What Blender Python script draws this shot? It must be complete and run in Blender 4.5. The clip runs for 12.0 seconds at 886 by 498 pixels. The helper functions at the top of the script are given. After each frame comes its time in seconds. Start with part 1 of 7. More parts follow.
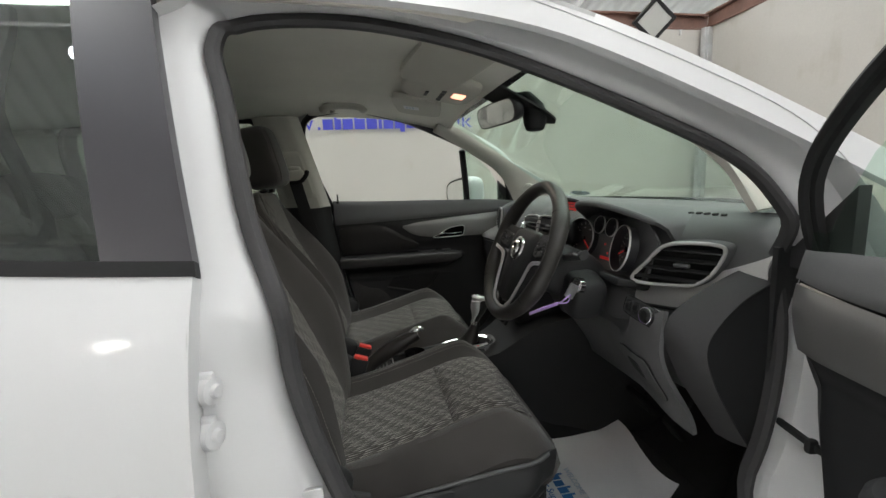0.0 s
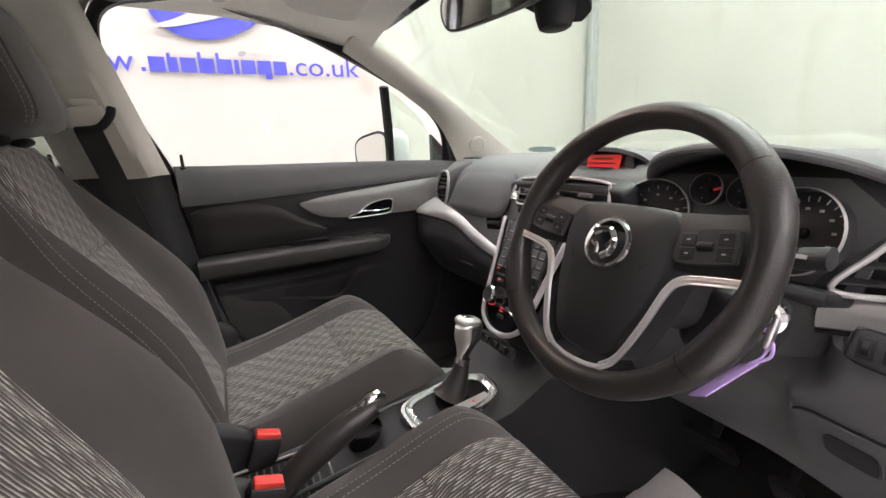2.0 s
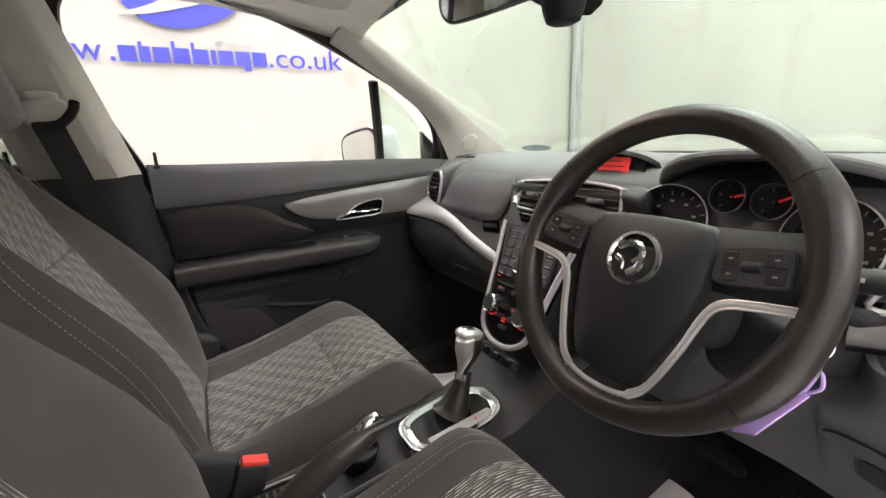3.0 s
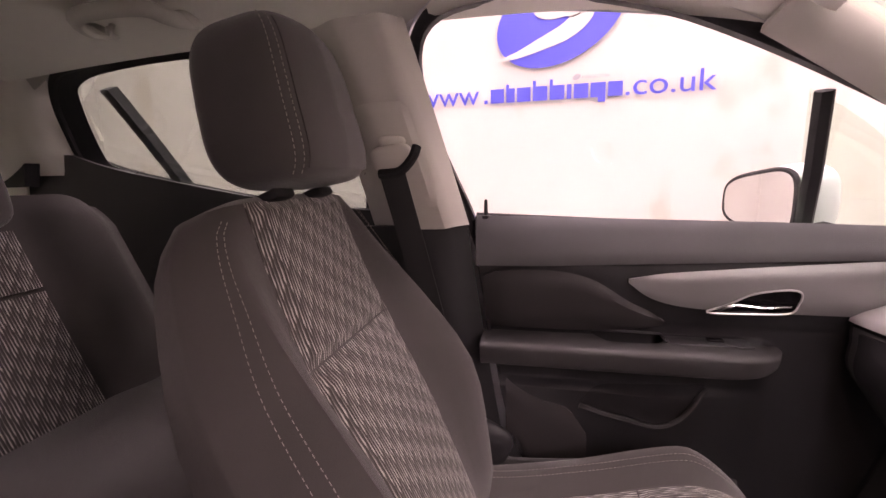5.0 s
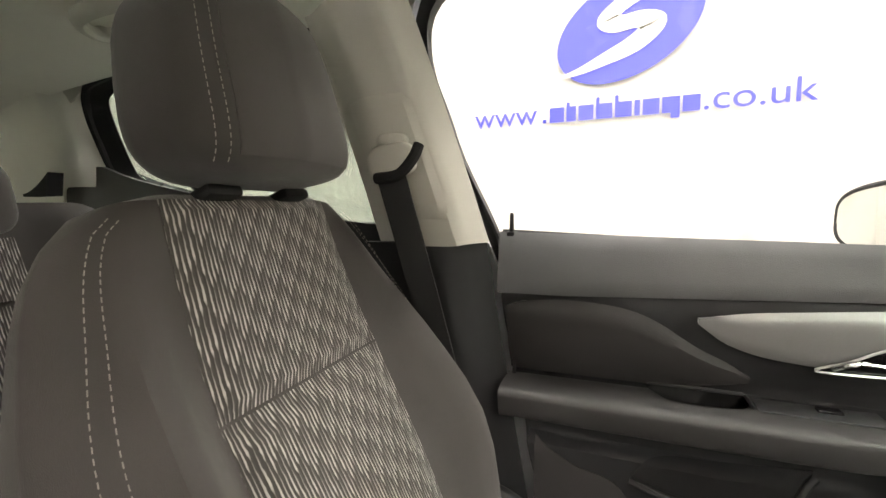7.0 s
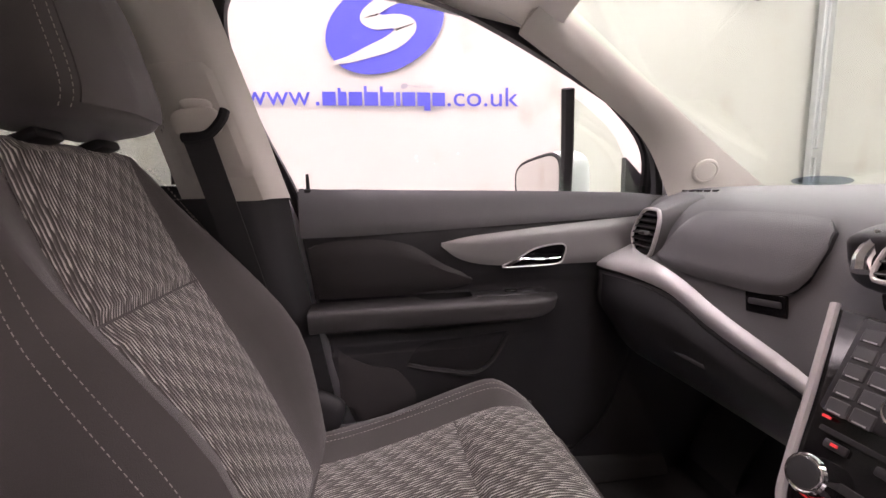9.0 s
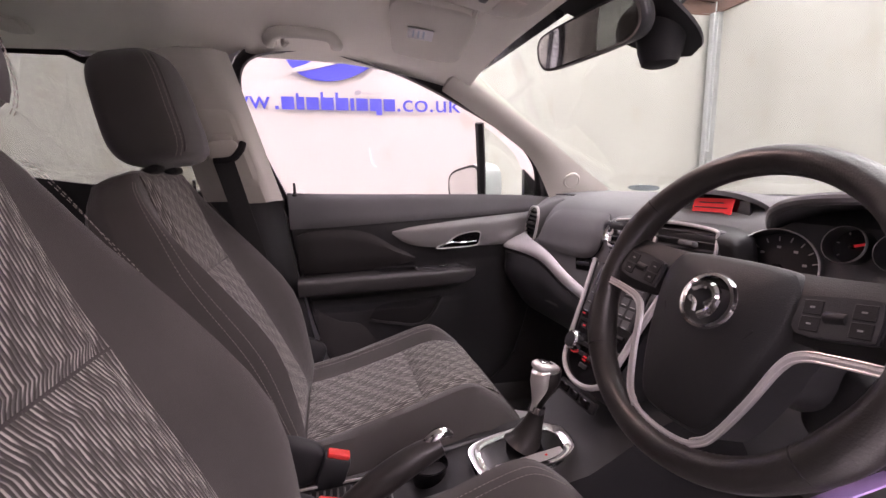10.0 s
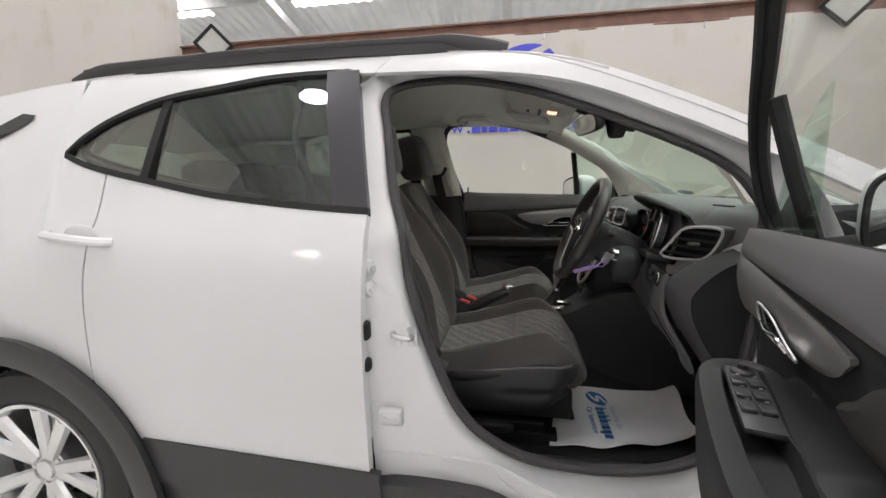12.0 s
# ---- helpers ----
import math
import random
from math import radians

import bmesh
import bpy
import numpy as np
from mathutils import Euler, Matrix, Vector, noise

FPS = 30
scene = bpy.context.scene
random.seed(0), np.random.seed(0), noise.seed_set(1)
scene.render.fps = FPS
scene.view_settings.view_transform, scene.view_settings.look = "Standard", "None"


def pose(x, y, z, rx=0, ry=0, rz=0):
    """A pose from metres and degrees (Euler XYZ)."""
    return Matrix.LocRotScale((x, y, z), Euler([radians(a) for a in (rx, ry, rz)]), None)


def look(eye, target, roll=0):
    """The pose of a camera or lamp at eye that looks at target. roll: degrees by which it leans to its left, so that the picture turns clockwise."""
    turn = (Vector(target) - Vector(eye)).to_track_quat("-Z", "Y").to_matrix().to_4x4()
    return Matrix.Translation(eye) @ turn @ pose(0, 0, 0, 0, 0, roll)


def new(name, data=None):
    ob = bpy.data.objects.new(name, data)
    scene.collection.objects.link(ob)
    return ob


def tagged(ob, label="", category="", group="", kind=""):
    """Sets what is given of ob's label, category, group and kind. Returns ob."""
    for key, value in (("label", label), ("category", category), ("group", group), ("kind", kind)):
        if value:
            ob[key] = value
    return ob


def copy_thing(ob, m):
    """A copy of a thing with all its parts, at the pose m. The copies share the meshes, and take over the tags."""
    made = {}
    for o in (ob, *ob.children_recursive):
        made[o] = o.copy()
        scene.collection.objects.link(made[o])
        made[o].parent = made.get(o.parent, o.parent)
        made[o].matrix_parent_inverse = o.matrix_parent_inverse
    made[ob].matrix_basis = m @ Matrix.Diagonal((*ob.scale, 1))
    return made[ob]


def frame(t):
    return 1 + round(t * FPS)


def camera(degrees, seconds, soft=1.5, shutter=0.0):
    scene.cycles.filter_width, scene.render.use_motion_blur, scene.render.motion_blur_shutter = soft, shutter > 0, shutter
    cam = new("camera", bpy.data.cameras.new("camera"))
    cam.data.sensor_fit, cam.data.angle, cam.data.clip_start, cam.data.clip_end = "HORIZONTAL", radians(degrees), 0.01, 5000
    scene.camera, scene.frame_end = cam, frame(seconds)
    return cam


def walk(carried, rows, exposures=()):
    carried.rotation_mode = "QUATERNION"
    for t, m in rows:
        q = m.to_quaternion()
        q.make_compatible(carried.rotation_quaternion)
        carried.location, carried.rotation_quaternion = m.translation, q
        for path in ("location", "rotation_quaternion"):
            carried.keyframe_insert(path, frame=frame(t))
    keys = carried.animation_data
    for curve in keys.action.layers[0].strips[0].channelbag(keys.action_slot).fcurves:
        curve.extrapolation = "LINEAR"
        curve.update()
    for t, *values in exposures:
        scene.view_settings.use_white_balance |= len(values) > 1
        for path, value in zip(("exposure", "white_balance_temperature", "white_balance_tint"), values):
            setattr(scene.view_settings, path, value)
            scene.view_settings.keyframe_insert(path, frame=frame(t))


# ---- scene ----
cam = camera(93.2, 12.0)
PATH = [
    (0, (-0.321, -1.326, 1.243), (0.031, 0.618, 0.93), -2.5),
    (0.5, (-0.326, -1.025, 1.227), (0.122, 0.896, 0.892), -2.6),
    (1, (-0.358, -0.838, 1.181), (0.23, 1.038, 0.815), -2.6),
    (1.5, (-0.352, -0.732, 1.179), (0.375, 1.083, 0.757), -2.7),
    (2, (-0.36, -0.682, 1.197), (0.531, 1.044, 0.719), -2.9),
    (2.5, (-0.36, -0.659, 1.207), (0.65, 0.989, 0.693), -2.5),
    (4.5, (-0.36, -0.339, 1.233), (-0.283, 1.618, 0.83), -2.1),
    (5, (-0.337, -0.22, 1.254), (-0.766, 1.706, 0.928), -1.5),
    (5.5, (-0.309, -0.14, 1.265), (-1.058, 1.697, 1.008), -1.1),
    (6, (-0.293, -0.1, 1.261), (-1.185, 1.679, 1.056), -0.8),
    (6.5, (-0.283, -0.058, 1.24), (-1.159, 1.73, 1.056), -0.6),
    (6.7, (-0.283, -0.05, 1.231), (-1.116, 1.759, 1.046), -0.7),
    (8.5, (-0.287, -0.189, 1.18), (-0.206, 1.793, 0.924), -1.4),
    (9, (-0.287, -0.28, 1.169), (0.003, 1.678, 0.886), -1.4),
    (9.5, (-0.298, -0.435, 1.186), (0.132, 1.493, 0.877), -1.3),
    (10, (-0.338, -0.681, 1.206), (0.166, 1.227, 0.884), -1.3),
    (10.5, (-0.347, -0.932, 1.208), (0.129, 0.985, 0.89), -1.2),
    (11, (-0.343, -1.215, 1.223), (-0.013, 0.732, 0.909), -1.4),
    (11.5, (-0.283, -1.528, 1.212), (-0.221, 0.447, 0.906), -1.1),
    (12, (-0.152, -1.81, 1.217), (-0.499, 0.137, 0.918), -0.8),
]
EXPOSURES = [
    (0.0, -0.15, 6750, 10), (0.5, 0.25, 6700, 18), (1.0, 0.98, 6800, 34), (2.0, 1.03, 6950, 24), (2.5, 1.05, 7000, 18), (4.5, 1.0, 7400, 48), (5.0, 1.08, 7750, 54), (5.5, 1.10, 7750, 48), (6.0, 1.30, 7850, 32), (6.5, 1.75, 7700, 14), (8.5, 1.02, 7150, 34), (9.0, 1.0, 7150, 40), (9.5, 0.9, 7050, 46), (10.5, 0.92, 7000, 46), (11.0, 0.22, 6920, 36), (11.3, 0.0, 6850, 26), (11.5, -0.10, 6850, 22), (12.0, -0.15, 6900, 16),
]
walk(cam, [(t, look(eye, target, roll)) for t, eye, target, roll in PATH], EXPOSURES)

# ---- world and hall light ----
world = bpy.data.worlds.new("hall_world")
world.use_nodes = True
scene.world = world
_wn = world.node_tree.nodes
_sky = _wn.new("ShaderNodeTexSky")
_sky.sky_type, _sky.sun_disc = "NISHITA", False
_sky.sun_elevation, _sky.sun_rotation = radians(40), radians(200)
_wn["Background"].inputs["Strength"].default_value = 0.08
world.node_tree.links.new(_sky.outputs[0], _wn["Background"].inputs["Color"])


# ---- small tools ----
def mix(a, b, f):
    return a + (b - a) * f


def smooth(f):
    f = min(1.0, max(0.0, f))
    return f * f * (3 - 2 * f)


def table(x, *rows):
    """Smooth interpolation in rows of (x, value), x rising."""
    if x <= rows[0][0]:
        return rows[0][1]
    for i in range(len(rows) - 1):
        (a, va), (b, vb) = rows[i], rows[i + 1]
        if x <= b:
            d = (vb - va) / (b - a)
            d0 = d if i == 0 else (vb - rows[i - 1][1]) / (b - rows[i - 1][0])
            d1 = d if i == len(rows) - 2 else (rows[i + 2][1] - va) / (rows[i + 2][0] - a)
            h, f = b - a, (x - a) / (b - a)
            return (va * (1 + 2 * f) * (1 - f) ** 2 + h * d0 * f * (1 - f) ** 2 + vb * f * f * (3 - 2 * f) + h * d1 * f * f * (f - 1))
    return rows[-1][1]


def spline(points, n, closed=False):
    """n steps of Catmull-Rom between each two points."""
    p = [Vector(q) for q in points]
    out, m = [], len(p)
    for i in range(m if closed else m - 1):
        a, b = p[i], p[(i + 1) % m]
        z = p[i - 1] if (closed or i > 0) else a * 2 - b
        c = p[(i + 2) % m] if (closed or i + 2 < m) else b * 2 - a
        for k in range(n):
            f = k / n
            out.append(0.5 * (2 * a + (b - z) * f + (2 * z - 5 * a + 4 * b - c) * f * f + (3 * a - z - 3 * b + c) * f ** 3))
    if not closed:
        out.append(p[-1])
    return out


def loft(rings, ring_closed=True, closed=False, cap=True):
    """A mesh through rings of equally many points."""
    bm = bmesh.new()
    rows = [[bm.verts.new(v) for v in r] for r in rings]
    n = len(rows[0])
    for i in range(len(rows) if closed else len(rows) - 1):
        a, b = rows[i], rows[(i + 1) % len(rows)]
        for k in range(n if ring_closed else n - 1):
            bm.faces.new((a[k], a[(k + 1) % n], b[(k + 1) % n], b[k]))
    if cap and ring_closed and not closed:
        bm.faces.new(rows[0][::-1])
        bm.faces.new(rows[-1])
    bmesh.ops.recalc_face_normals(bm, faces=bm.faces)
    return bm


def tube(path, r, n=8, closed=False, flat=1.0, side=None):
    """A round or flattened rod along a path; r may be a function of 0..1."""
    p = [Vector(q) for q in path]
    rings, m = [], len(p)
    ref = Vector(side) if side else None
    for i in range(m):
        a = p[i - 1] if (closed or i) else p[i]
        b = p[(i + 1) % m] if (closed or i < m - 1) else p[i]
        d = (b - a).normalized()
        if ref is None:
            ref = d.orthogonal()
        u = (ref - d * ref.dot(d)).normalized()
        v = d.cross(u)
        if not side:
            ref = u
        rr = r(i / max(1, m - 1)) if callable(r) else r
        rings.append([p[i] + u * (rr * math.cos(2 * math.pi * k / n)) + v * (rr * flat * math.sin(2 * math.pi * k / n)) for k in range(n)])
    return loft(rings, closed=closed)


def patch(f, nu, nv, thick=0.0, uv=None):
    """A sheet of points f(u, v), u and v from 0 to 1, made solid by thick; uv: metres across and along, for patterns."""
    bm = bmesh.new()
    g = [[bm.verts.new(f(i / nu, j / nv)) for j in range(nv + 1)] for i in range(nu + 1)]
    lay = bm.loops.layers.uv.new("cloth") if uv else None
    for i in range(nu):
        for j in range(nv):
            q = [(i, j), (i + 1, j), (i + 1, j + 1), (i, j + 1)]
            vs = [g[a][b] for a, b in q]
            if len({tuple(round(c, 6) for c in v.co) for v in vs}) < 3:
                continue
            fc = bm.faces.new(vs)
            if uv:
                for loop, (a, b) in zip(fc.loops, q):
                    loop[lay].uv = (uv[0] * a / nu, uv[1] * b / nv)
    bm.normal_update()
    if thick:
        bmesh.ops.solidify(bm, geom=bm.faces[:], thickness=thick)
    return bm


def rbox(size, bevel=0.004, seg=2, m=None, taper=1.0):
    """A box with rounded edges; taper narrows its top."""
    bm = bmesh.new()
    bmesh.ops.create_cube(bm, size=1)
    for v in bm.verts:
        k = taper if v.co.z > 0 else 1.0
        v.co = Vector((v.co.x * size[0] * k, v.co.y * size[1] * k, v.co.z * size[2]))
    if bevel:
        bmesh.ops.bevel(bm, geom=bm.edges[:], offset=min(bevel, min(size) * 0.45), segments=seg, affect="EDGES", profile=0.5)
    if m:
        bm.transform(m)
    return bm


def lathe(profile, n=32, m=None, arc=1.0):
    """A body turned about z from (radius, height) pairs."""
    rings = []
    for k in range(n + (arc < 1)):
        a = 2 * math.pi * arc * k / n
        rings.append([Vector((r * math.cos(a), r * math.sin(a), h)) for r, h in profile])
    bm = loft(rings, ring_closed=False, closed=arc == 1.0, cap=False)
    bmesh.ops.remove_doubles(bm, verts=bm.verts[:], dist=1e-5)
    if m:
        bm.transform(m)
    return bm


def puff(half, power=4.0, nu=32, nv=20, m=None, shape=None):
    """A rounded cushion body; power says how boxy it is."""
    def f(u, v):
        a, b = 2 * math.pi * u, math.pi * (v - 0.5)
        sg = lambda t: math.copysign(abs(t) ** (2 / power), t)
        p = Vector((half[0] * sg(math.cos(b)) * sg(math.cos(a)), half[1] * sg(math.cos(b)) * sg(math.sin(a)), half[2] * sg(math.sin(b))))
        return shape(p) if shape else p
    bm = patch(f, nu, nv)
    bmesh.ops.remove_doubles(bm, verts=bm.verts[:], dist=1e-5)
    bmesh.ops.recalc_face_normals(bm, faces=bm.faces)
    if m:
        bm.transform(m)
    return bm


def plate(outline, thick, m=None, bevel=0.0):
    """A flat plate from an outline in x and y, thick in z."""
    bm = bmesh.new()
    fc = bm.faces.new([bm.verts.new((p[0], p[1], 0)) for p in outline])
    out = bmesh.ops.extrude_face_region(bm, geom=[fc])
    bmesh.ops.translate(bm, verts=[e for e in out["geom"] if isinstance(e, bmesh.types.BMVert)], vec=(0, 0, thick))
    bmesh.ops.recalc_face_normals(bm, faces=bm.faces)
    if bevel:
        bmesh.ops.bevel(bm, geom=[e for e in bm.edges if abs(e.verts[0].co.z - e.verts[1].co.z) < 1e-6], offset=bevel, segments=2, affect="EDGES")
    if m:
        bm.transform(m)
    return bm


def joined(*bms):
    out = bmesh.new()
    for b in bms:
        me = bpy.data.meshes.new("tmp")
        b.to_mesh(me)
        out.from_mesh(me)
        bpy.data.meshes.remove(me)
        b.free()
    return out


def part(name, bm, material, parent=None, label="", sharp=35, kind="", moved=None):
    """Links a bmesh as one mesh object, under a thing or under a part."""
    if moved:
        bm.transform(moved)
    me = bpy.data.meshes.new(name)
    bm.to_mesh(me)
    bm.free()
    me.materials.append(material)
    for p in me.polygons:
        p.use_smooth = True
    me.set_sharp_from_angle(angle=radians(sharp))
    ob = new(name, me)
    if parent:
        ob.parent = parent
        ob.matrix_parent_inverse = parent.matrix_basis.inverted()
    return tagged(ob, label=label, kind=kind)


def thing(name, at, label, category, group="", kind=""):
    ob = new(name)
    ob.empty_display_size = 0.05
    ob.matrix_basis = Matrix.Translation(at)
    return tagged(ob, label, category, group, kind)


def frame_of(origin, normal, up=(0, 0, 1)):
    """A pose whose z looks along normal and whose y is up as far as it can."""
    n = Vector(normal).normalized()
    x = Vector(up).cross(n).normalized()
    y = n.cross(x)
    return Matrix(((x.x, y.x, n.x, origin[0]), (x.y, y.y, n.y, origin[1]), (x.z, y.z, n.z, origin[2]), (0, 0, 0, 1)))


# ---- materials ----
def mat(name, color, rough=0.5, metal=0.0, var=0.12, scale=6.0, bump=0.0, grain=400.0, coat=0.0, rvar=0.08, sheen=0.0, spec=0.5):
    """A surface with broad tone changes, fine grain and uneven gloss."""
    m = bpy.data.materials.new(name)
    m.use_nodes = True
    nt, p = m.node_tree, m.node_tree.nodes["Principled BSDF"]
    new_node = nt.nodes.new
    tc = new_node("ShaderNodeTexCoord")
    big, fine = new_node("ShaderNodeTexNoise"), new_node("ShaderNodeTexNoise")
    big.inputs["Scale"].default_value, big.inputs["Detail"].default_value = scale, 5
    fine.inputs["Scale"].default_value, fine.inputs["Detail"].default_value = grain, 2
    nt.links.new(tc.outputs["Object"], big.inputs["Vector"])
    nt.links.new(tc.outputs["Object"], fine.inputs["Vector"])
    add = new_node("ShaderNodeMath")
    add.operation, add.inputs[1].default_value = "MULTIPLY_ADD", 0.7
    half = new_node("ShaderNodeMath")
    half.operation, half.inputs[1].default_value = "MULTIPLY", 0.3
    nt.links.new(fine.outputs["Fac"], half.inputs[0])
    nt.links.new(big.outputs["Fac"], add.inputs[0])
    nt.links.new(half.outputs[0], add.inputs[2])
    ramp = new_node("ShaderNodeValToRGB")
    ramp.color_ramp.elements[0].position, ramp.color_ramp.elements[1].position = 0.3, 0.7
    for e, k in zip(ramp.color_ramp.elements, (1 - var, 1 + var)):
        e.color = (*[min(1, c * k) for c in color], 1)
    nt.links.new(add.outputs[0], ramp.inputs["Fac"])
    nt.links.new(ramp.outputs["Color"], p.inputs["Base Color"])
    rr = new_node("ShaderNodeMapRange")
    rr.inputs["To Min"].default_value, rr.inputs["To Max"].default_value = max(0.02, rough - rvar), min(1, rough + rvar)
    nt.links.new(big.outputs["Fac"], rr.inputs["Value"])
    nt.links.new(rr.outputs["Result"], p.inputs["Roughness"])
    p.inputs["Metallic"].default_value = metal
    p.inputs["Coat Weight"].default_value = coat
    p.inputs["Coat Roughness"].default_value = 0.06
    p.inputs["Sheen Weight"].default_value = sheen
    p.inputs["Specular IOR Level"].default_value = spec
    if bump:
        b = new_node("ShaderNodeBump")
        b.inputs["Strength"].default_value, b.inputs["Distance"].default_value = bump, 0.001
        nt.links.new(fine.outputs["Fac"], b.inputs["Height"])
        nt.links.new(b.outputs["Normal"], p.inputs["Normal"])
    return m


def glass(name, tint, gloss=1.0, base=0.035):
    m = bpy.data.materials.new(name)
    m.use_nodes = True
    nt = m.node_tree
    nt.nodes.remove(nt.nodes["Principled BSDF"])
    clear, shine, blend, edge = (nt.nodes.new("ShaderNode" + k) for k in ("BsdfTransparent", "BsdfGlossy", "MixShader", "LayerWeight"))
    clear.inputs["Color"].default_value = (*tint, 1)
    shine.inputs["Roughness"].default_value = 0.01
    shine.inputs["Color"].default_value = (gloss, gloss, gloss, 1)
    edge.inputs["Blend"].default_value = 0.5
    power, fac = nt.nodes.new("ShaderNodeMath"), nt.nodes.new("ShaderNodeMath")
    power.operation, power.inputs[1].default_value = "POWER", 5.0
    fac.operation, fac.inputs[1].default_value, fac.inputs[2].default_value = "MULTIPLY_ADD", 0.6, base
    nt.links.new(edge.outputs["Facing"], power.inputs[0])
    nt.links.new(power.outputs[0], fac.inputs[0])
    nt.links.new(fac.outputs[0], blend.inputs[0])
    nt.links.new(clear.outputs[0], blend.inputs[1])
    nt.links.new(shine.outputs[0], blend.inputs[2])
    nt.links.new(blend.outputs[0], nt.nodes["Material Output"].inputs["Surface"])
    return m


def glow(name, color, strength):
    m = bpy.data.materials.new(name)
    m.use_nodes = True
    p = m.node_tree.nodes["Principled BSDF"]
    p.inputs["Base Color"].default_value = (*color, 1)
    p.inputs["Emission Color"].default_value = (*color, 1)
    p.inputs["Emission Strength"].default_value = strength
    return m


def woven(name, dark, light):
    """Dark cloth with pale broken stripes that gather into slanting flames."""
    m = mat(name, dark, 0.95, var=0.2, scale=30, sheen=0.15)
    nt = m.node_tree
    p = nt.nodes["Principled BSDF"]
    old = p.inputs["Base Color"].links[0].from_socket
    N, L = nt.nodes.new, nt.links.new

    def math_node(op, a, b=None, c=None):
        n = N("ShaderNodeMath")
        n.operation = op
        for i, v in enumerate((a, b, c)):
            if v is None:
                continue
            if isinstance(v, (int, float)):
                n.inputs[i].default_value = v
            else:
                L(v, n.inputs[i])
        return n.outputs[0]
    uv = N("ShaderNodeUVMap")
    uv.uv_map = "cloth"
    wob = N("ShaderNodeTexNoise")
    wob.inputs["Scale"].default_value, wob.inputs["Detail"].default_value = 60, 2
    L(uv.outputs[0], wob.inputs["Vector"])
    sep = N("ShaderNodeSeparateXYZ")
    L(uv.outputs[0], sep.inputs[0])
    lean = math_node("MULTIPLY_ADD", wob.outputs["Fac"], 0.0022, sep.outputs[0])
    pitch = 0.0052
    stripe = math_node("COSINE", math_node("MULTIPLY", lean, 2 * math.pi / pitch))
    col = math_node("FLOOR", math_node("ADD", math_node("DIVIDE", lean, pitch), 0.5))
    # neighbouring threads swell one after the other, up and down again over four threads
    zig = math_node("PINGPONG", col, 2.0)
    saw = math_node("MULTIPLY_ADD", zig, 0.25, math_node("DIVIDE", sep.outputs[1], 0.044))
    drift = math_node("MULTIPLY_ADD", col, 0.085, saw)
    f = math_node("FRACT", math_node("MULTIPLY_ADD", wob.outputs["Fac"], 0.35, drift))
    swell = math_node("MINIMUM", math_node("MULTIPLY", f, 5.0), math_node("MULTIPLY_ADD", f, -1.25, 1.25))
    swell = math_node("MAXIMUM", math_node("MINIMUM", swell, 1.0), 0.0)
    edge = math_node("MULTIPLY_ADD", swell, 0.78, math_node("SUBTRACT", stripe, 0.72))
    fac = N("ShaderNodeMapRange")
    fac.inputs["From Min"].default_value, fac.inputs["From Max"].default_value = 0.0, 0.45
    L(edge, fac.inputs["Value"])
    strength = math_node("MULTIPLY", fac.outputs["Result"], math_node("MULTIPLY_ADD", swell, 0.70, 0.30))
    mx = N("ShaderNodeMix")
    mx.data_type = "RGBA"
    L(strength, mx.inputs["Factor"])
    L(old, mx.inputs["A"])
    mx.inputs["B"].default_value = (*light, 1)
    L(mx.outputs["Result"], p.inputs["Base Color"])
    b = N("ShaderNodeBump")
    b.inputs["Strength"].default_value, b.inputs["Distance"].default_value = 0.5, 0.001
    L(stripe, b.inputs["Height"])
    L(b.outputs["Normal"], p.inputs["Normal"])
    return m


def sheet_wall(name):
    """Off-white hung sheeting with hanging folds, streaks and stains."""
    m = mat(name, (0.44, 0.421, 0.389), 0.45, var=0.06, scale=1.2, bump=0.05, grain=60)
    nt = m.node_tree
    p = nt.nodes["Principled BSDF"]
    old = p.inputs["Base Color"].links[0].from_socket
    N, L = nt.nodes.new, nt.links.new
    tc, mp, streak, spots = N("ShaderNodeTexCoord"), N("ShaderNodeMapping"), N("ShaderNodeTexNoise"), N("ShaderNodeTexNoise")
    mp.inputs["Scale"].default_value = (3.0, 3.0, 0.12)
    L(tc.outputs["Object"], mp.inputs["Vector"])
    L(mp.outputs[0], streak.inputs["Vector"])
    streak.inputs["Scale"].default_value, streak.inputs["Detail"].default_value = 1.6, 6
    spots.inputs["Scale"].default_value, spots.inputs["Detail"].default_value = 3.0, 8
    L(tc.outputs["Object"], spots.inputs["Vector"])
    mul = N("ShaderNodeMath")
    mul.operation = "MULTIPLY"
    L(streak.outputs["Fac"], mul.inputs[0])
    L(spots.outputs["Fac"], mul.inputs[1])
    fac = N("ShaderNodeMapRange")
    fac.inputs["From Min"].default_value, fac.inputs["From Max"].default_value = 0.29, 0.42
    fac.inputs["To Max"].default_value = 0.55
    L(mul.outputs[0], fac.inputs["Value"])
    mx = N("ShaderNodeMix")
    mx.data_type = "RGBA"
    L(fac.outputs["Result"], mx.inputs["Factor"])
    L(old, mx.inputs["A"])
    mx.inputs["B"].default_value = (0.33, 0.29, 0.225, 1)
    L(mx.outputs["Result"], p.inputs["Base Color"])
    return m


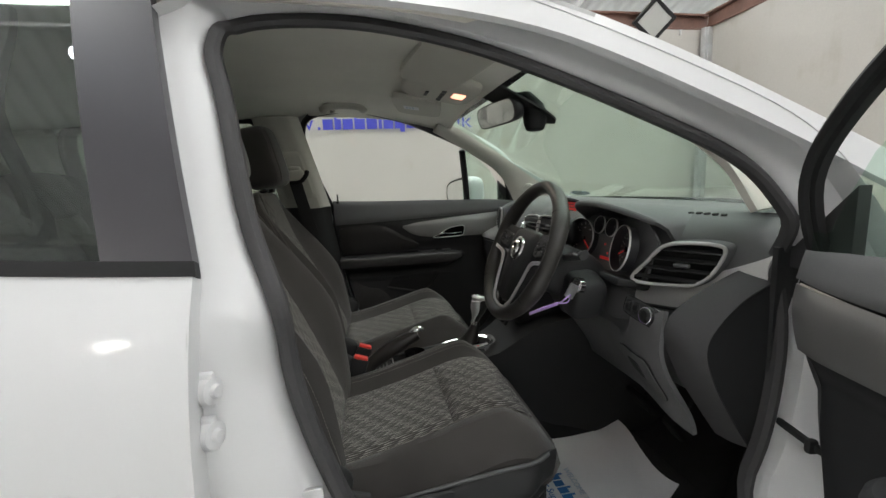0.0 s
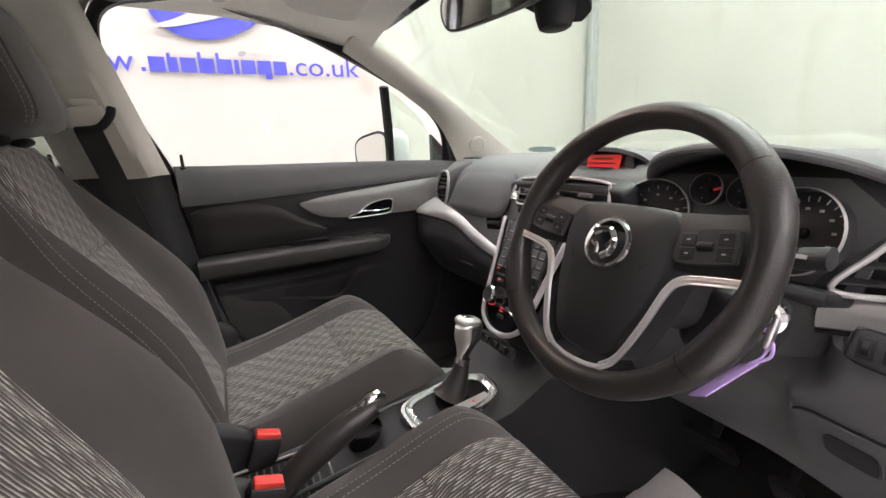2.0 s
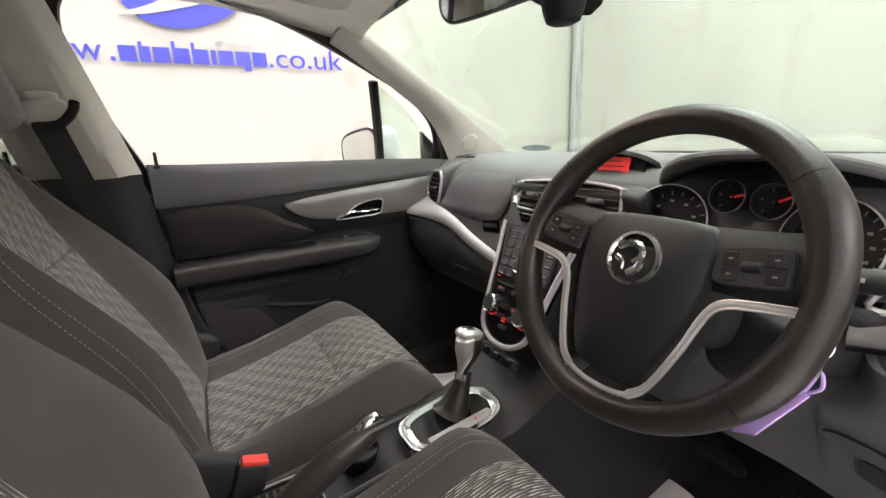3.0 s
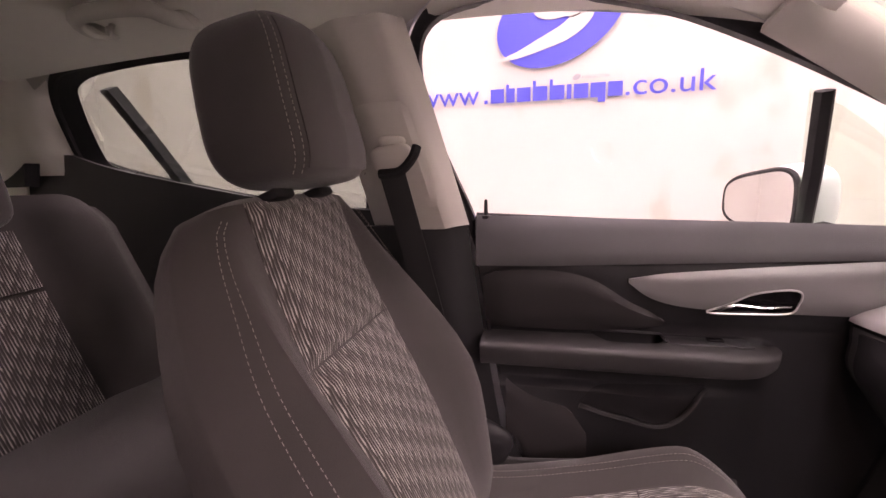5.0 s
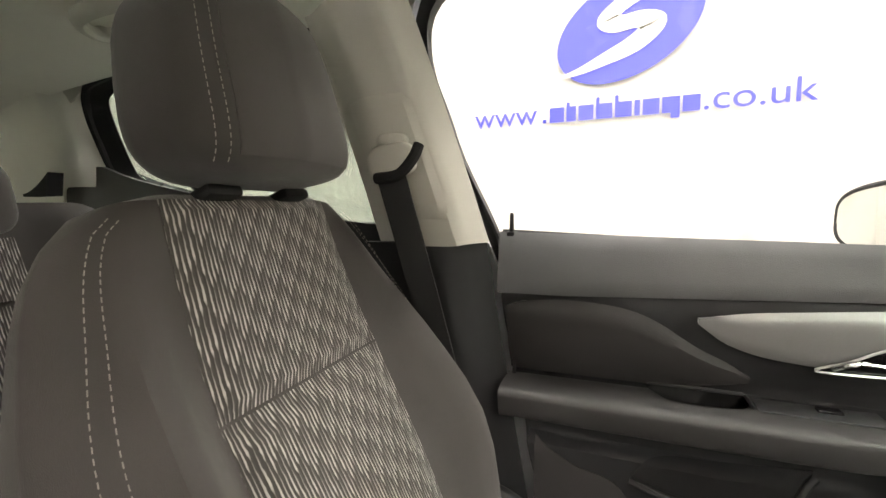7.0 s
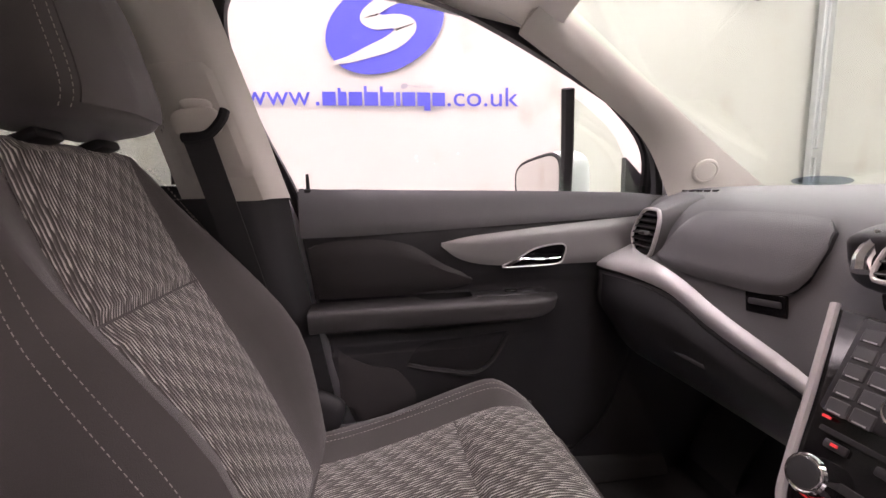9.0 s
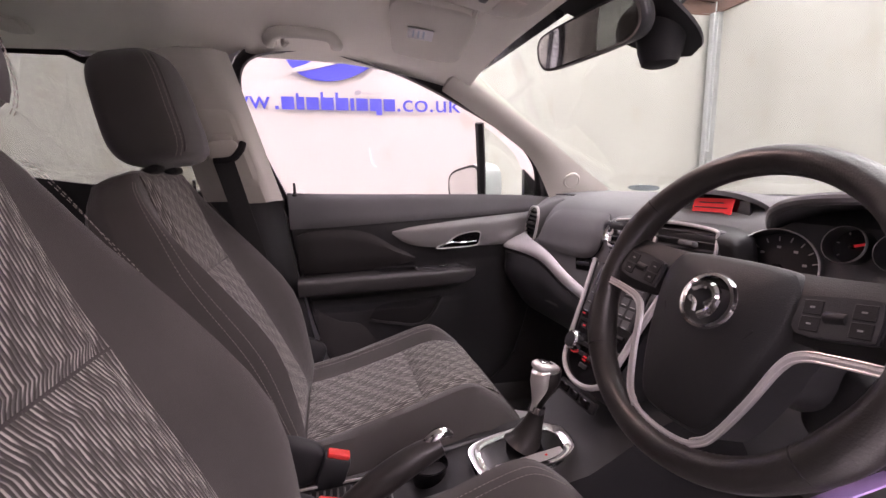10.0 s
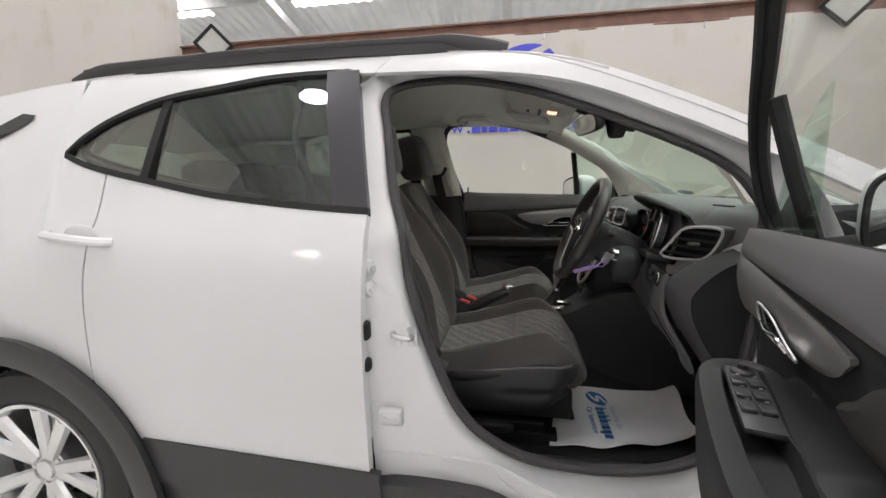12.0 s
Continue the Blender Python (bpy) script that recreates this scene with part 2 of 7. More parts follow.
PAINT = mat("white_car_paint", (0.62, 0.62, 0.63), 0.34, var=0.015, scale=2, coat=0.28, rvar=0.03, spec=0.3)
CLAD = mat("grey_black_cladding", (0.035, 0.035, 0.037), 0.55, var=0.15, bump=0.25, grain=900)
PILLAR = mat("satin_pillar_film", (0.042, 0.040, 0.047), 0.35, var=0.08)
RUBBER = mat("black_rubber", (0.016, 0.016, 0.017), 0.7, var=0.2, bump=0.1, spec=0.3)
SEALGREY = mat("charcoal_seal_rubber", (0.050, 0.049, 0.051), 0.6, var=0.15, bump=0.1, spec=0.3)
TYRE = mat("tyre_rubber", (0.022, 0.022, 0.023), 0.75, var=0.25, bump=0.3, grain=250)
ALLOY = mat("silver_alloy", (0.62, 0.62, 0.62), 0.32, metal=0.85, var=0.06)
PLASTIC = mat("dark_grained_plastic", (0.022, 0.0225, 0.024), 0.50, var=0.15, bump=0.35, grain=900, spec=0.38)
SOFT = mat("charcoal_soft_plastic", (0.108, 0.109, 0.112), 0.54, var=0.12, bump=0.4, grain=700, spec=0.36)
KNEE = mat("dark_grey_grained_plastic", (0.135, 0.136, 0.140), 0.46, var=0.14, bump=0.35, grain=800)
GLOSSBLACK = mat("gloss_black_plastic", (0.008, 0.008, 0.009), 0.12, var=0.1)
LINER = mat("warm_grey_headliner", (0.83, 0.81, 0.74), 0.95, var=0.05, bump=0.3, grain=1200, sheen=0.2)
TRIM = mat("warm_grey_pillar_trim", (0.57, 0.55, 0.495), 0.55, var=0.05, bump=0.2, grain=1000)
SILVER = mat("satin_silver_trim", (0.56, 0.55, 0.55), 0.34, metal=0.30, var=0.04)
ARMREST = mat("charcoal_vinyl_armrest", (0.043, 0.042, 0.042), 0.5, var=0.12, bump=0.35, grain=700, spec=0.4)
DOORSILVER = mat("grey_satin_door_trim", (0.25, 0.247, 0.246), 0.36, metal=0.30, var=0.05)
INSERT = mat("black_vinyl_insert", (0.038, 0.036, 0.036), 0.6, var=0.14, bump=0.35, grain=700, spec=0.36)
SWITCHGREY = mat("dark_grey_switch_plastic", (0.045, 0.046, 0.049), 0.42, var=0.1, bump=0.2, grain=900)
BLADE = mat("dark_satin_metal_trim", (0.34, 0.335, 0.33), 0.36, metal=0.75, var=0.05)
BRIGHT = mat("bright_satin_metal", (0.66, 0.65, 0.64), 0.30, metal=0.6, var=0.03)
CHROME = mat("chrome", (0.82, 0.82, 0.83), 0.10, metal=1.0, var=0.03, rvar=0.04)
CLOTH = mat("dark_brown_grey_cloth", (0.058, 0.053, 0.050), 0.92, var=0.18, scale=9, bump=0.45, grain=1100, sheen=0.25)
CLOTH_GREY = mat("mid_grey_cloth", (0.060, 0.055, 0.052), 0.92, var=0.12, scale=9, bump=0.45, grain=1100, sheen=0.25)
WOVEN = woven("flame_woven_cloth", (0.060, 0.055, 0.051), (0.52, 0.495, 0.46))
THREAD = mat("pale_thread", (0.28, 0.26, 0.235), 0.8, var=0.2, scale=60)
LEATHER = mat("black_leather", (0.029, 0.0265, 0.025), 0.34, var=0.15, bump=0.3, grain=500)
CARPET = mat("black_carpet", (0.014, 0.014, 0.015), 0.98, var=0.35, scale=40, bump=0.8, grain=600)
WEB = mat("black_belt_webbing", (0.02, 0.02, 0.021), 0.7, var=0.2, bump=0.4, grain=800)
RED = mat("red_plastic", (0.75, 0.045, 0.035), 0.4, var=0.08)
TAG = mat("lilac_plastic", (0.55, 0.36, 0.78), 0.4, var=0.05)
STEEL = mat("bare_steel", (0.55, 0.55, 0.56), 0.3, metal=0.9, var=0.1)
PAPER = mat("white_paper", (0.80, 0.80, 0.82), 0.85, var=0.03, scale=5, bump=0.2, grain=90)
INK = mat("blue_ink", (0.03, 0.16, 0.42), 0.7, var=0.1, scale=20)
PALEINK = mat("pale_blue_ink", (0.50, 0.58, 0.68), 0.8, var=0.1, scale=20)
SIGNBLUE = mat("blue_sign_vinyl", (0.042, 0.050, 0.43), 0.4, var=0.05)
SIGNGREY = mat("grey_sign_vinyl", (0.25, 0.25, 0.27), 0.5, var=0.05)
WALLS = sheet_wall("stained_white_sheeting")
BEAM = mat("red_oxide_steel", (0.15, 0.075, 0.055), 0.6, var=0.3, scale=8, bump=0.3, grain=80)
GALV = mat("galvanised_steel", (0.50, 0.50, 0.50), 0.5, metal=0.6, var=0.15, scale=14)
CONCRETE = mat("painted_concrete_floor", (0.70, 0.70, 0.68), 0.4, var=0.12, scale=2, bump=0.2, grain=120)
CLADROOF = mat("grey_roof_sheet", (0.60, 0.61, 0.61), 0.6, var=0.1, scale=2)
CLEAR = glass("clear_side_glass", (0.965, 0.98, 0.97), base=0.012)
SCREEN = glass("green_tinted_windscreen", (0.86, 0.95, 0.895))
STICKER = glass("pale_translucent_sticker", (0.66, 0.72, 0.78))
DARKGLASS = glass("lightly_smoked_rear_glass", (0.64, 0.70, 0.66), base=0.15)
REARGLASS = glass("green_tinted_rear_screen", (0.88, 0.93, 0.89), base=0.06)
MIRROR = mat("mirror_silver", (0.85, 0.87, 0.86), 0.03, metal=1.0, var=0.0, rvar=0.01)
DIAL = mat("dark_dial_face", (0.020, 0.020, 0.023), 0.35, var=0.1)
REDGLOW = glow("red_display_glow", (1.0, 0.05, 0.05), 0.065)
WHITEINK = mat("white_marking", (0.42, 0.42, 0.42), 0.6, var=0.05)
LAMPGLOW = glow("warm_lamp_glow", (1.0, 0.48, 0.34), 2.2)
FLOODGLOW = mat("unlit_floodlight_lens", (0.42, 0.42, 0.40), 0.3, var=0.06)
FLOODLIT = glow("lit_floodlight_lens", (0.98, 0.97, 0.95), 72.0)
BAYGLOW = glow("lit_high_bay_lens", (0.80, 0.88, 1.0), 22.0)
SKYGLOW = glow("rooflight_sheet", (0.95, 0.98, 1.0), 9.0)


# ---- the hall and its photo bay ----
WALL_Y, FRONT_X, REAR_X, BEAM_Z = 3.05, 3.55, -4.30, 2.79


def box_at(x0, x1, y0, y1, z0, z1, bevel=0.0):
    return rbox((x1 - x0, y1 - y0, z1 - z0), bevel, 1, Matrix.Translation(((x0 + x1) / 2, (y0 + y1) / 2, (z0 + z1) / 2)))


def hung_sheet(name, a, b, top, folds, label):
    """A sheet wall from a to b in plan, with shallow hanging folds."""
    a, b = Vector((*a, 0)), Vector((*b, 0))
    d = (b - a).normalized()
    n = Vector((-d.y, d.x, 0))
    length = (b - a).length

    def f(u, v):
        w = folds * (math.sin(u * length * 5.1) + 0.6 * math.sin(u * length * 11.7 + 1.3)) * (0.35 + 0.65 * (1 - v))
        w += 0.012 * noise.noise(Vector((u * length * 1.3, v * 2.0, 4.0)))
        return a + d * (u * length) + n * w + Vector((0, 0, top * v))
    return part(name, patch(f, 130, 14, 0.03), WALLS, label=label, kind="structure")


tagged(part("floor", box_at(-13, 13, -11, 9, -0.2, 0), CONCRETE, kind="structure"), "pale grey painted concrete workshop floor", "floor")
hung_sheet("wall_north", (FRONT_X, WALL_Y), (REAR_X, WALL_Y), BEAM_Z + 0.02, 0.004, "off-white sheet wall carrying a blue sign")["category"] = "wall"
hung_sheet("wall_east", (FRONT_X, -4.2), (FRONT_X, WALL_Y), BEAM_Z + 0.02, 0.022, "stained off-white hung sheeting with folds")["category"] = "wall"
hung_sheet("wall_west", (REAR_X, WALL_Y), (REAR_X, -4.2), 4.6, 0.006, "tall off-white sheet wall with faint seams")["category"] = "wall"
for nm, r in (("wall_hall_north", (-13, 13, 8.8, 9, 0, 5)), ("wall_hall_south", (-13, 13, -11, -10.8, 0, 5)),
              ("wall_hall_east", (12.8, 13, -11, 9, 0, 7.4)), ("wall_hall_west", (-13, -12.8, -11, 9, 0, 7.4))):
    tagged(part(nm, box_at(*r), CLADROOF, kind="structure"), "grey sheet-clad workshop hall wall", "wall")


def roof_z(y):
    return 7.0 - 0.22 * abs(y + 1.0)


def roof_sheet():
    """Ribbed roof sheets either side of the ridge, with openings for the rooflights left between bays."""
    bms = []
    for x0 in range(-13, 13, 2):
        lit = x0 in (-9, -5, -1, 3, 7)
        for y0, y1 in ((-11, -9.0), (-9.0, -6.2), (-6.2, -2.2), (-2.2, 2.6), (2.6, 5.2), (5.2, 7.4), (7.4, 9)):
            if lit and (y0, y1) in ((-9.0, -6.2), (-2.2, 2.6), (5.2, 7.4)) and not (y1 < -5 and x0 < -3):
                continue
            def f(u, v, x0=x0, y0=y0, y1=y1):
                x, y = x0 + 2 * u, mix(y0, y1, v)
                return Vector((x, y, roof_z(y) + 0.02 * math.sin(x * 2 * math.pi / 0.25)))
            bms.append(patch(f, 48, 4, 0.02))
    return joined(*bms)


tagged(part("ceiling", roof_sheet(), CLADROOF, kind="structure"), "grey ribbed sheet roof of the workshop hall", "ceiling")
for x0 in (-9, -5, -1, 3, 7):
    for y0, y1 in ((-9.0, -6.2), (-2.2, 2.6), (5.2, 7.4)):
        if y1 < -5 and x0 < -3:
            continue
        bm = patch(lambda u, v: Vector((x0 + 2 * u, mix(y0, y1, v), roof_z(mix(y0, y1, v)) + 0.01)), 2, 4, 0.01)
        tagged(part("rooflight", bm, SKYGLOW), "bright translucent rooflight sheet in the roof", "rooflight", "rooflights in the roof", "structure")
for k, y in enumerate((-9.5, -7, -4.5, -2.5, 0.4, 2.4, 4.5, 6.8)):
    bm = box_at(-13, 13, y - 0.04, y + 0.04, roof_z(y) - 0.26, roof_z(y) - 0.05)
    tagged(part("purlin", bm, GALV, kind="structure"), "pale steel roof purlin", "purlin", "purlins under the roof")
for x in (-10, -5.2, -0.4, 4.4, 9.2):
    for y1 in (-11, 9):
        bm = tube([(x, -1, 6.62), (x, y1, roof_z(y1) - 0.4)], 0.13, 4)
        tagged(part("rafter", bm, GALV, kind="structure"), "pale painted steel roof rafter", "rafter", "rafters under the roof")


def i_beam(x0, y0, x1, y1, z, h=0.17, w=0.10):
    d = Vector((x1 - x0, y1 - y0, 0))
    L = d.length
    m = Matrix.Translation(((x0 + x1) / 2, (y0 + y1) / 2, z + h / 2)) @ Matrix.Rotation(math.atan2(d.y, d.x), 4, "Z")
    return joined(rbox((L, w, 0.02), 0.003, 1, m @ Matrix.Translation((0, 0, h / 2 - 0.01))), rbox((L, w, 0.02), 0.003, 1, m @ Matrix.Translation((0, 0, 0.01 - h / 2))),
                  rbox((L, 0.02, h - 0.04), 0.0, 1, m))


bay = thing("bay_frame", (0, WALL_Y, 0), "red-brown steel beams on galvanised posts round the bay", "steel frame", kind="structure")
part("beam", i_beam(REAR_X, WALL_Y + 0.02, FRONT_X + 0.05, WALL_Y + 0.02, BEAM_Z), BEAM, bay, "red-brown steel beam")
part("beam", i_beam(FRONT_X, WALL_Y - 0.06, FRONT_X, -4.2, BEAM_Z), BEAM, bay, "red-brown steel beam")
part("beam", i_beam(REAR_X, -4.2, FRONT_X, -4.2, BEAM_Z), BEAM, bay, "red-brown steel beam")
for px, py in ((FRONT_X - 0.07, WALL_Y - 0.10), (FRONT_X - 0.05, -4.12), (REAR_X + 0.06, -4.12)):
    part("post", joined(box_at(px - 0.035, px + 0.035, py - 0.03, py + 0.03, 0, BEAM_Z, 0.006), box_at(px - 0.005, px + 0.06, py - 0.05, py - 0.03, 0, BEAM_Z, 0.004)), GALV, bay, "galvanised post")
lp = FRONT_X - 0.08
part("latch", joined(box_at(lp - 0.05, lp + 0.02, WALL_Y - 0.155, WALL_Y - 0.13, 1.36, 1.44, 0.006), tube([(lp - 0.03, WALL_Y - 0.15, 1.44), (lp - 0.025, WALL_Y - 0.15, 1.56)], 0.008, 6)), STEEL, bay, "small steel latch")
for k in range(10):
    hx = REAR_X + 0.5 + k * 0.78
    part("curtain_clip", rbox((0.02, 0.02, 0.06), 0.004, 1, Matrix.Translation((hx, WALL_Y - 0.035, BEAM_Z - 0.03))), GALV, bay)


def flood(at, facing, tip, lit=True):
    """A slim square floodlight hung on its corner."""
    t = thing("floodlight", at, "square floodlight hung on its corner from the beam", "floodlight", "floodlights round the bay")
    m = frame_of(at, facing) @ Matrix.Rotation(radians(45 + tip), 4, "Z")
    part("housing", joined(*[rbox((0.31, 0.035, 0.05), 0.006, 1, m @ Matrix.Rotation(k * math.pi / 2, 4, "Z") @ Matrix.Translation((0, 0.14, 0))) for k in range(4)],
                           rbox((0.26, 0.26, 0.02), 0.004, 1, m @ Matrix.Translation((0, 0, -0.015)))), RUBBER, t, "black aluminium housing")
    part("lens", rbox((0.245, 0.245, 0.012), 0.004, 1, m @ Matrix.Translation((0, 0, 0.012))), FLOODLIT if lit else FLOODGLOW, t, "pale square lens")
    part("bracket", tube([m @ Vector((0.1, 0.1, -0.02)), m @ Vector((0.14, 0.14, -0.10))], 0.012, 6), RUBBER, t)
    return t


flood((2.80, WALL_Y - 0.16, 2.83), (-0.25, -1, -0.25), 3, False)
flood((-3.70, WALL_Y - 0.16, 2.90), (0.4, -1, -0.25), -2, False)
flood((FRONT_X - 0.2, 0.35, 2.83), (-1, -0.1, -0.25), 0, False)
flood((-2.6, -4.05, 2.85), (0.2, 1, -0.3), 0)
flood((1.2, -4.05, 2.85), (-0.2, 1, -0.3), 0)


def high_bay(at):
    t = thing("high_bay_lamp", at, "round white high bay lamp under the hall roof", "lamp", "high bay lamps")
    m = Matrix.Translation(at)
    part("reflector", lathe([(0.06, 0.22), (0.10, 0.20), (0.20, 0.06), (0.25, 0.0), (0.245, -0.004), (0.19, 0.05), (0.09, 0.18)], 32, m), GALV, t, "spun metal reflector")
    part("lens", lathe([(0, 0.004), (0.235, 0.006), (0.235, 0.014), (0, 0.014)], 32, m), BAYGLOW, t, "lit round lens")
    part("cable", tube([Vector(at) + Vector((0, 0, 0.2)), Vector((at[0], at[1], roof_z(at[1]) - 0.02))], 0.012, 6), RUBBER, t, "black hanging cable")
    return t


high_bay((-3.0, -2.75, 5.75))

# the sign on the long wall: web address and oval emblem, the trading name as plain blocks
SIGN = Matrix(((1, 0, 0, 0), (0, 0, -1, WALL_Y - 0.055), (0, 1, 0, 0), (0, 0, 0, 1)))


def lettering(name, text, x, z, size, material, parent, m, thick=0.002, squeeze=1.0):
    cu = bpy.data.curves.new("tmp", "FONT")
    cu.body, cu.size, cu.extrude = text, size, thick
    ob = bpy.data.objects.new("tmp", cu)
    scene.collection.objects.link(ob)
    dg = bpy.context.evaluated_depsgraph_get()
    me = bpy.data.meshes.new_from_object(ob.evaluated_get(dg))
    bpy.data.objects.remove(ob)
    bm = bmesh.new()
    bm.from_mesh(me)
    bpy.data.meshes.remove(me)
    bm.transform(m @ Matrix.Translation((x, z, 0)) @ Matrix.Diagonal((squeeze, 1, 1, 1)))
    return part(name, bm, material, parent, text)


def word_blocks(marks, x, z, h, m, thick=0.003, gap=0.16, wide=1.0):
    """Plain solid blocks for a word that is not spelt: marks name each block's kind, by width, rise and drop."""
    bms = []

    def bar(x0, x1, z0, z1):
        bms.append(rbox((x1 - x0, z1 - z0, thick), 0.0, 1, m @ Matrix.Translation(((x0 + x1) / 2, (z0 + z1) / 2, 0))))
    for kind in marks:
        w, rise, drop = {"o": (0.78, 0, 0), "t": (0.5, 0.28, 0), "b": (0.82, 0.42, 0), "i": (0.26, 0, 0), "g": (0.8, 0, 0.34)}[kind]
        w *= wide
        bar(x, x + w * h, z, z + h)
        if rise:
            bar(x, x + 0.22 * h, z + h, z + h * (1 + rise))
        if drop:
            bar(x + (w - 0.5) * h, x + w * h, z - h * drop, z)
        x += (w + gap) * h
    return joined(*bms), x


def emblem_shapes(cx, cz, a, b, m, thick=0.003):
    """A leaning oval."""
    pts = []
    for k in range(48):
        q = 2 * math.pi * k / 48
        u, v = math.cos(q), math.sin(q)
        pts.append((cx + a * u + 0.10 * a * v, cz + b * v + 0.22 * b * u))
    return plate(pts, thick, m)


def swerve(cx, cz, a, b, m, thick=0.003):
    """The pale S-shaped swerve that crosses the oval."""
    line = spline([(-0.98, -0.62, 0.015), (-0.62, -0.60, 0.07), (-0.25, -0.50, 0.13), (0.15, -0.36, 0.18), (0.36, -0.12, 0.18), (0.18, 0.06, 0.15), (-0.14, 0.10, 0.15), (-0.30, 0.28, 0.15), (-0.05, 0.50, 0.15), (0.32, 0.62, 0.13), (0.75, 0.78, 0.08)], 6)
    rings = []
    for i, p in enumerate(line):
        d = line[min(i + 1, len(line) - 1)] - line[max(i - 1, 0)]
        n = Vector((-d.y, d.x, 0)).normalized() * p.z
        ring = []
        for q, h in ((1, 0), (-1, 0), (-1, thick), (1, thick)):
            u, v = p.x + n.x * q, p.y + n.y * q
            ring.append(m @ Vector((cx + a * u + 0.10 * a * v, cz + b * v + 0.22 * b * u, h)))
        rings.append(ring)
    return loft(rings)


sign = thing("wall_sign", (0, WALL_Y - 0.05, 1.79), "blue vinyl web address and oval emblem on white sheeting", "sign")
XH = 0.098
www = lettering("letters", "www", -1.205, 1.795, 0.205, SIGNBLUE, sign, SIGN, squeeze=1.03)
part("dot", rbox((0.026, 0.026, 0.003), 0.003, 1, SIGN @ Matrix.Translation((-0.70, 1.808, 0))), SIGNBLUE, sign)
blocks, endx = word_blocks("otobbiogo", -0.665, 1.795, XH, SIGN, gap=0.16, wide=1.26)
part("name_blocks", blocks, SIGNBLUE, sign, "blue blocks in place of a trading name")
lettering("letters", ".co.uk", endx - 0.01, 1.795, 0.205, SIGNBLUE, sign, SIGN, squeeze=max(0.7, min(1.3, (0.835 - endx) / 0.50)))
lettering("letters", "KINGS LYNN", -0.03, 1.925, 0.032, SIGNGREY, sign, SIGN)
part("small_emblem", emblem_shapes(-0.065, 1.937, 0.028, 0.020, SIGN), SIGNGREY, sign)
oval = part("emblem", emblem_shapes(-0.185, 2.355, 0.43, 0.33, SIGN), SIGNBLUE, sign, "blue oval emblem with a white swerve")
part("swerve", swerve(-0.185, 2.355, 0.43, 0.33, SIGN @ Matrix.Translation((0, 0, 0.007))), WALLS, oval, "white swerve")


# ---- the car: x forward, y to its passenger side, z up ----
HUB_R, HUB_F, HUB_Z = -1.63, 0.925, 0.335


def hw(x, z):
    """Half width of the body at x and height z."""
    w = table(z, (0.2, 0.82), (0.35, 0.855), (0.5, 0.868), (0.75, 0.880), (0.95, 0.872), (1.08, 0.838), (1.15, 0.800), (1.28, 0.752), (1.4, 0.702), (1.5, 0.655), (1.57, 0.612), (1.64, 0.53))
    if -1.36 < x < -0.40:
        w -= 0.011 * math.exp(-((z - 0.60 - 0.10 * (-0.5 - x)) / 0.07) ** 2) * smooth((x + 1.36) / 0.3) * smooth((-0.45 - x) / 0.2)
    if x > 0.7:
        w *= 1 - 0.13 * ((x - 0.7) / 1.15) ** 2
    if x < -1.3:
        w *= 1 - 0.12 * ((-1.3 - x) / 1.15) ** 2
    return w


def belt(x):
    return table(x, (-1.51, 1.322), (-1.41, 1.285), (-1.2, 1.238), (-0.94, 1.19), (-0.52, 1.150), (0.2, 1.122), (0.5, 1.105), (1.0, 1.06))


def window_top(x, s=-1):
    if s > 0 and x < -0.9:
        return table(x, (-1.56, 1.345), (-1.552, 1.440), (-1.515, 1.497), (-1.40, 1.531), (-1.2, 1.549), (-0.9, 1.553))
    return table(x, (-1.51, 1.330), (-1.46, 1.380), (-1.36, 1.440), (-1.2, 1.495), (-1.0, 1.522), (-0.8, 1.542), (-0.5, 1.545), (-0.25, 1.535), (-0.06, 1.485), (0.14, 1.385), (0.26, 1.305), (0.33, 1.225), (0.36, 1.13))


def roof_edge(x):
    return table(x, (-2.3, 1.46), (-1.9, 1.53), (-1.5, 1.575), (-1.0, 1.595), (-0.5, 1.592), (-0.2, 1.572), (0.0, 1.53), (0.23, 1.43), (0.49, 1.295), (0.75, 1.155), (0.9, 1.09))


def roof_top(x):
    return table(x, (-2.3, 1.52), (-1.9, 1.585), (-1.4, 1.628), (-0.9, 1.64), (-0.4, 1.625), (-0.1, 1.585), (0.08, 1.545))


def arch(x, r=0.455):
    """Height of the wheel arch edge at x, or low where there is none."""
    for h in (HUB_R, HUB_F):
        if abs(x - h) < r:
            return HUB_Z + math.sqrt(r * r - (x - h) ** 2)
    return 0.0


def skin(x0, x1, lo, hi, s, nx=24, nz=10, off=0.0, thick=0.004):
    """A body panel between two height curves on side s, off metres inside the skin."""
    def f(u, v):
        x = mix(x0, x1, u)
        z = mix(lo(x), hi(x), v)
        x -= 0.18 * max(0.0, z - 1.15) * smooth((x + 1.15) / 0.5) * smooth((-0.30 - x) / 0.2)
        return Vector((x, s * (hw(x, z) - off), z))
    bm = patch(f, nx, nz)
    bmesh.ops.recalc_face_normals(bm, faces=bm.faces)
    out = bm.faces[:]
    bmesh.ops.solidify(bm, geom=out, thickness=thick)
    bmesh.ops.recalc_face_normals(bm, faces=bm.faces)
    return bm


car = thing("car", (0, 0, 0), "white small crossover car, driver's door open", "car")

# roof, bonnet, nose and tail
def roof_f(u, v):
    x, w = mix(-2.28, 0.07, u), 2 * v - 1
    half = hw(x, roof_edge(x)) + 0.002
    return Vector((x, w * half, mix(roof_top(x), roof_edge(x), abs(w) ** 3.2)))
part("roof", patch(roof_f, 30, 28, 0.012), PAINT, car, "white roof panel")


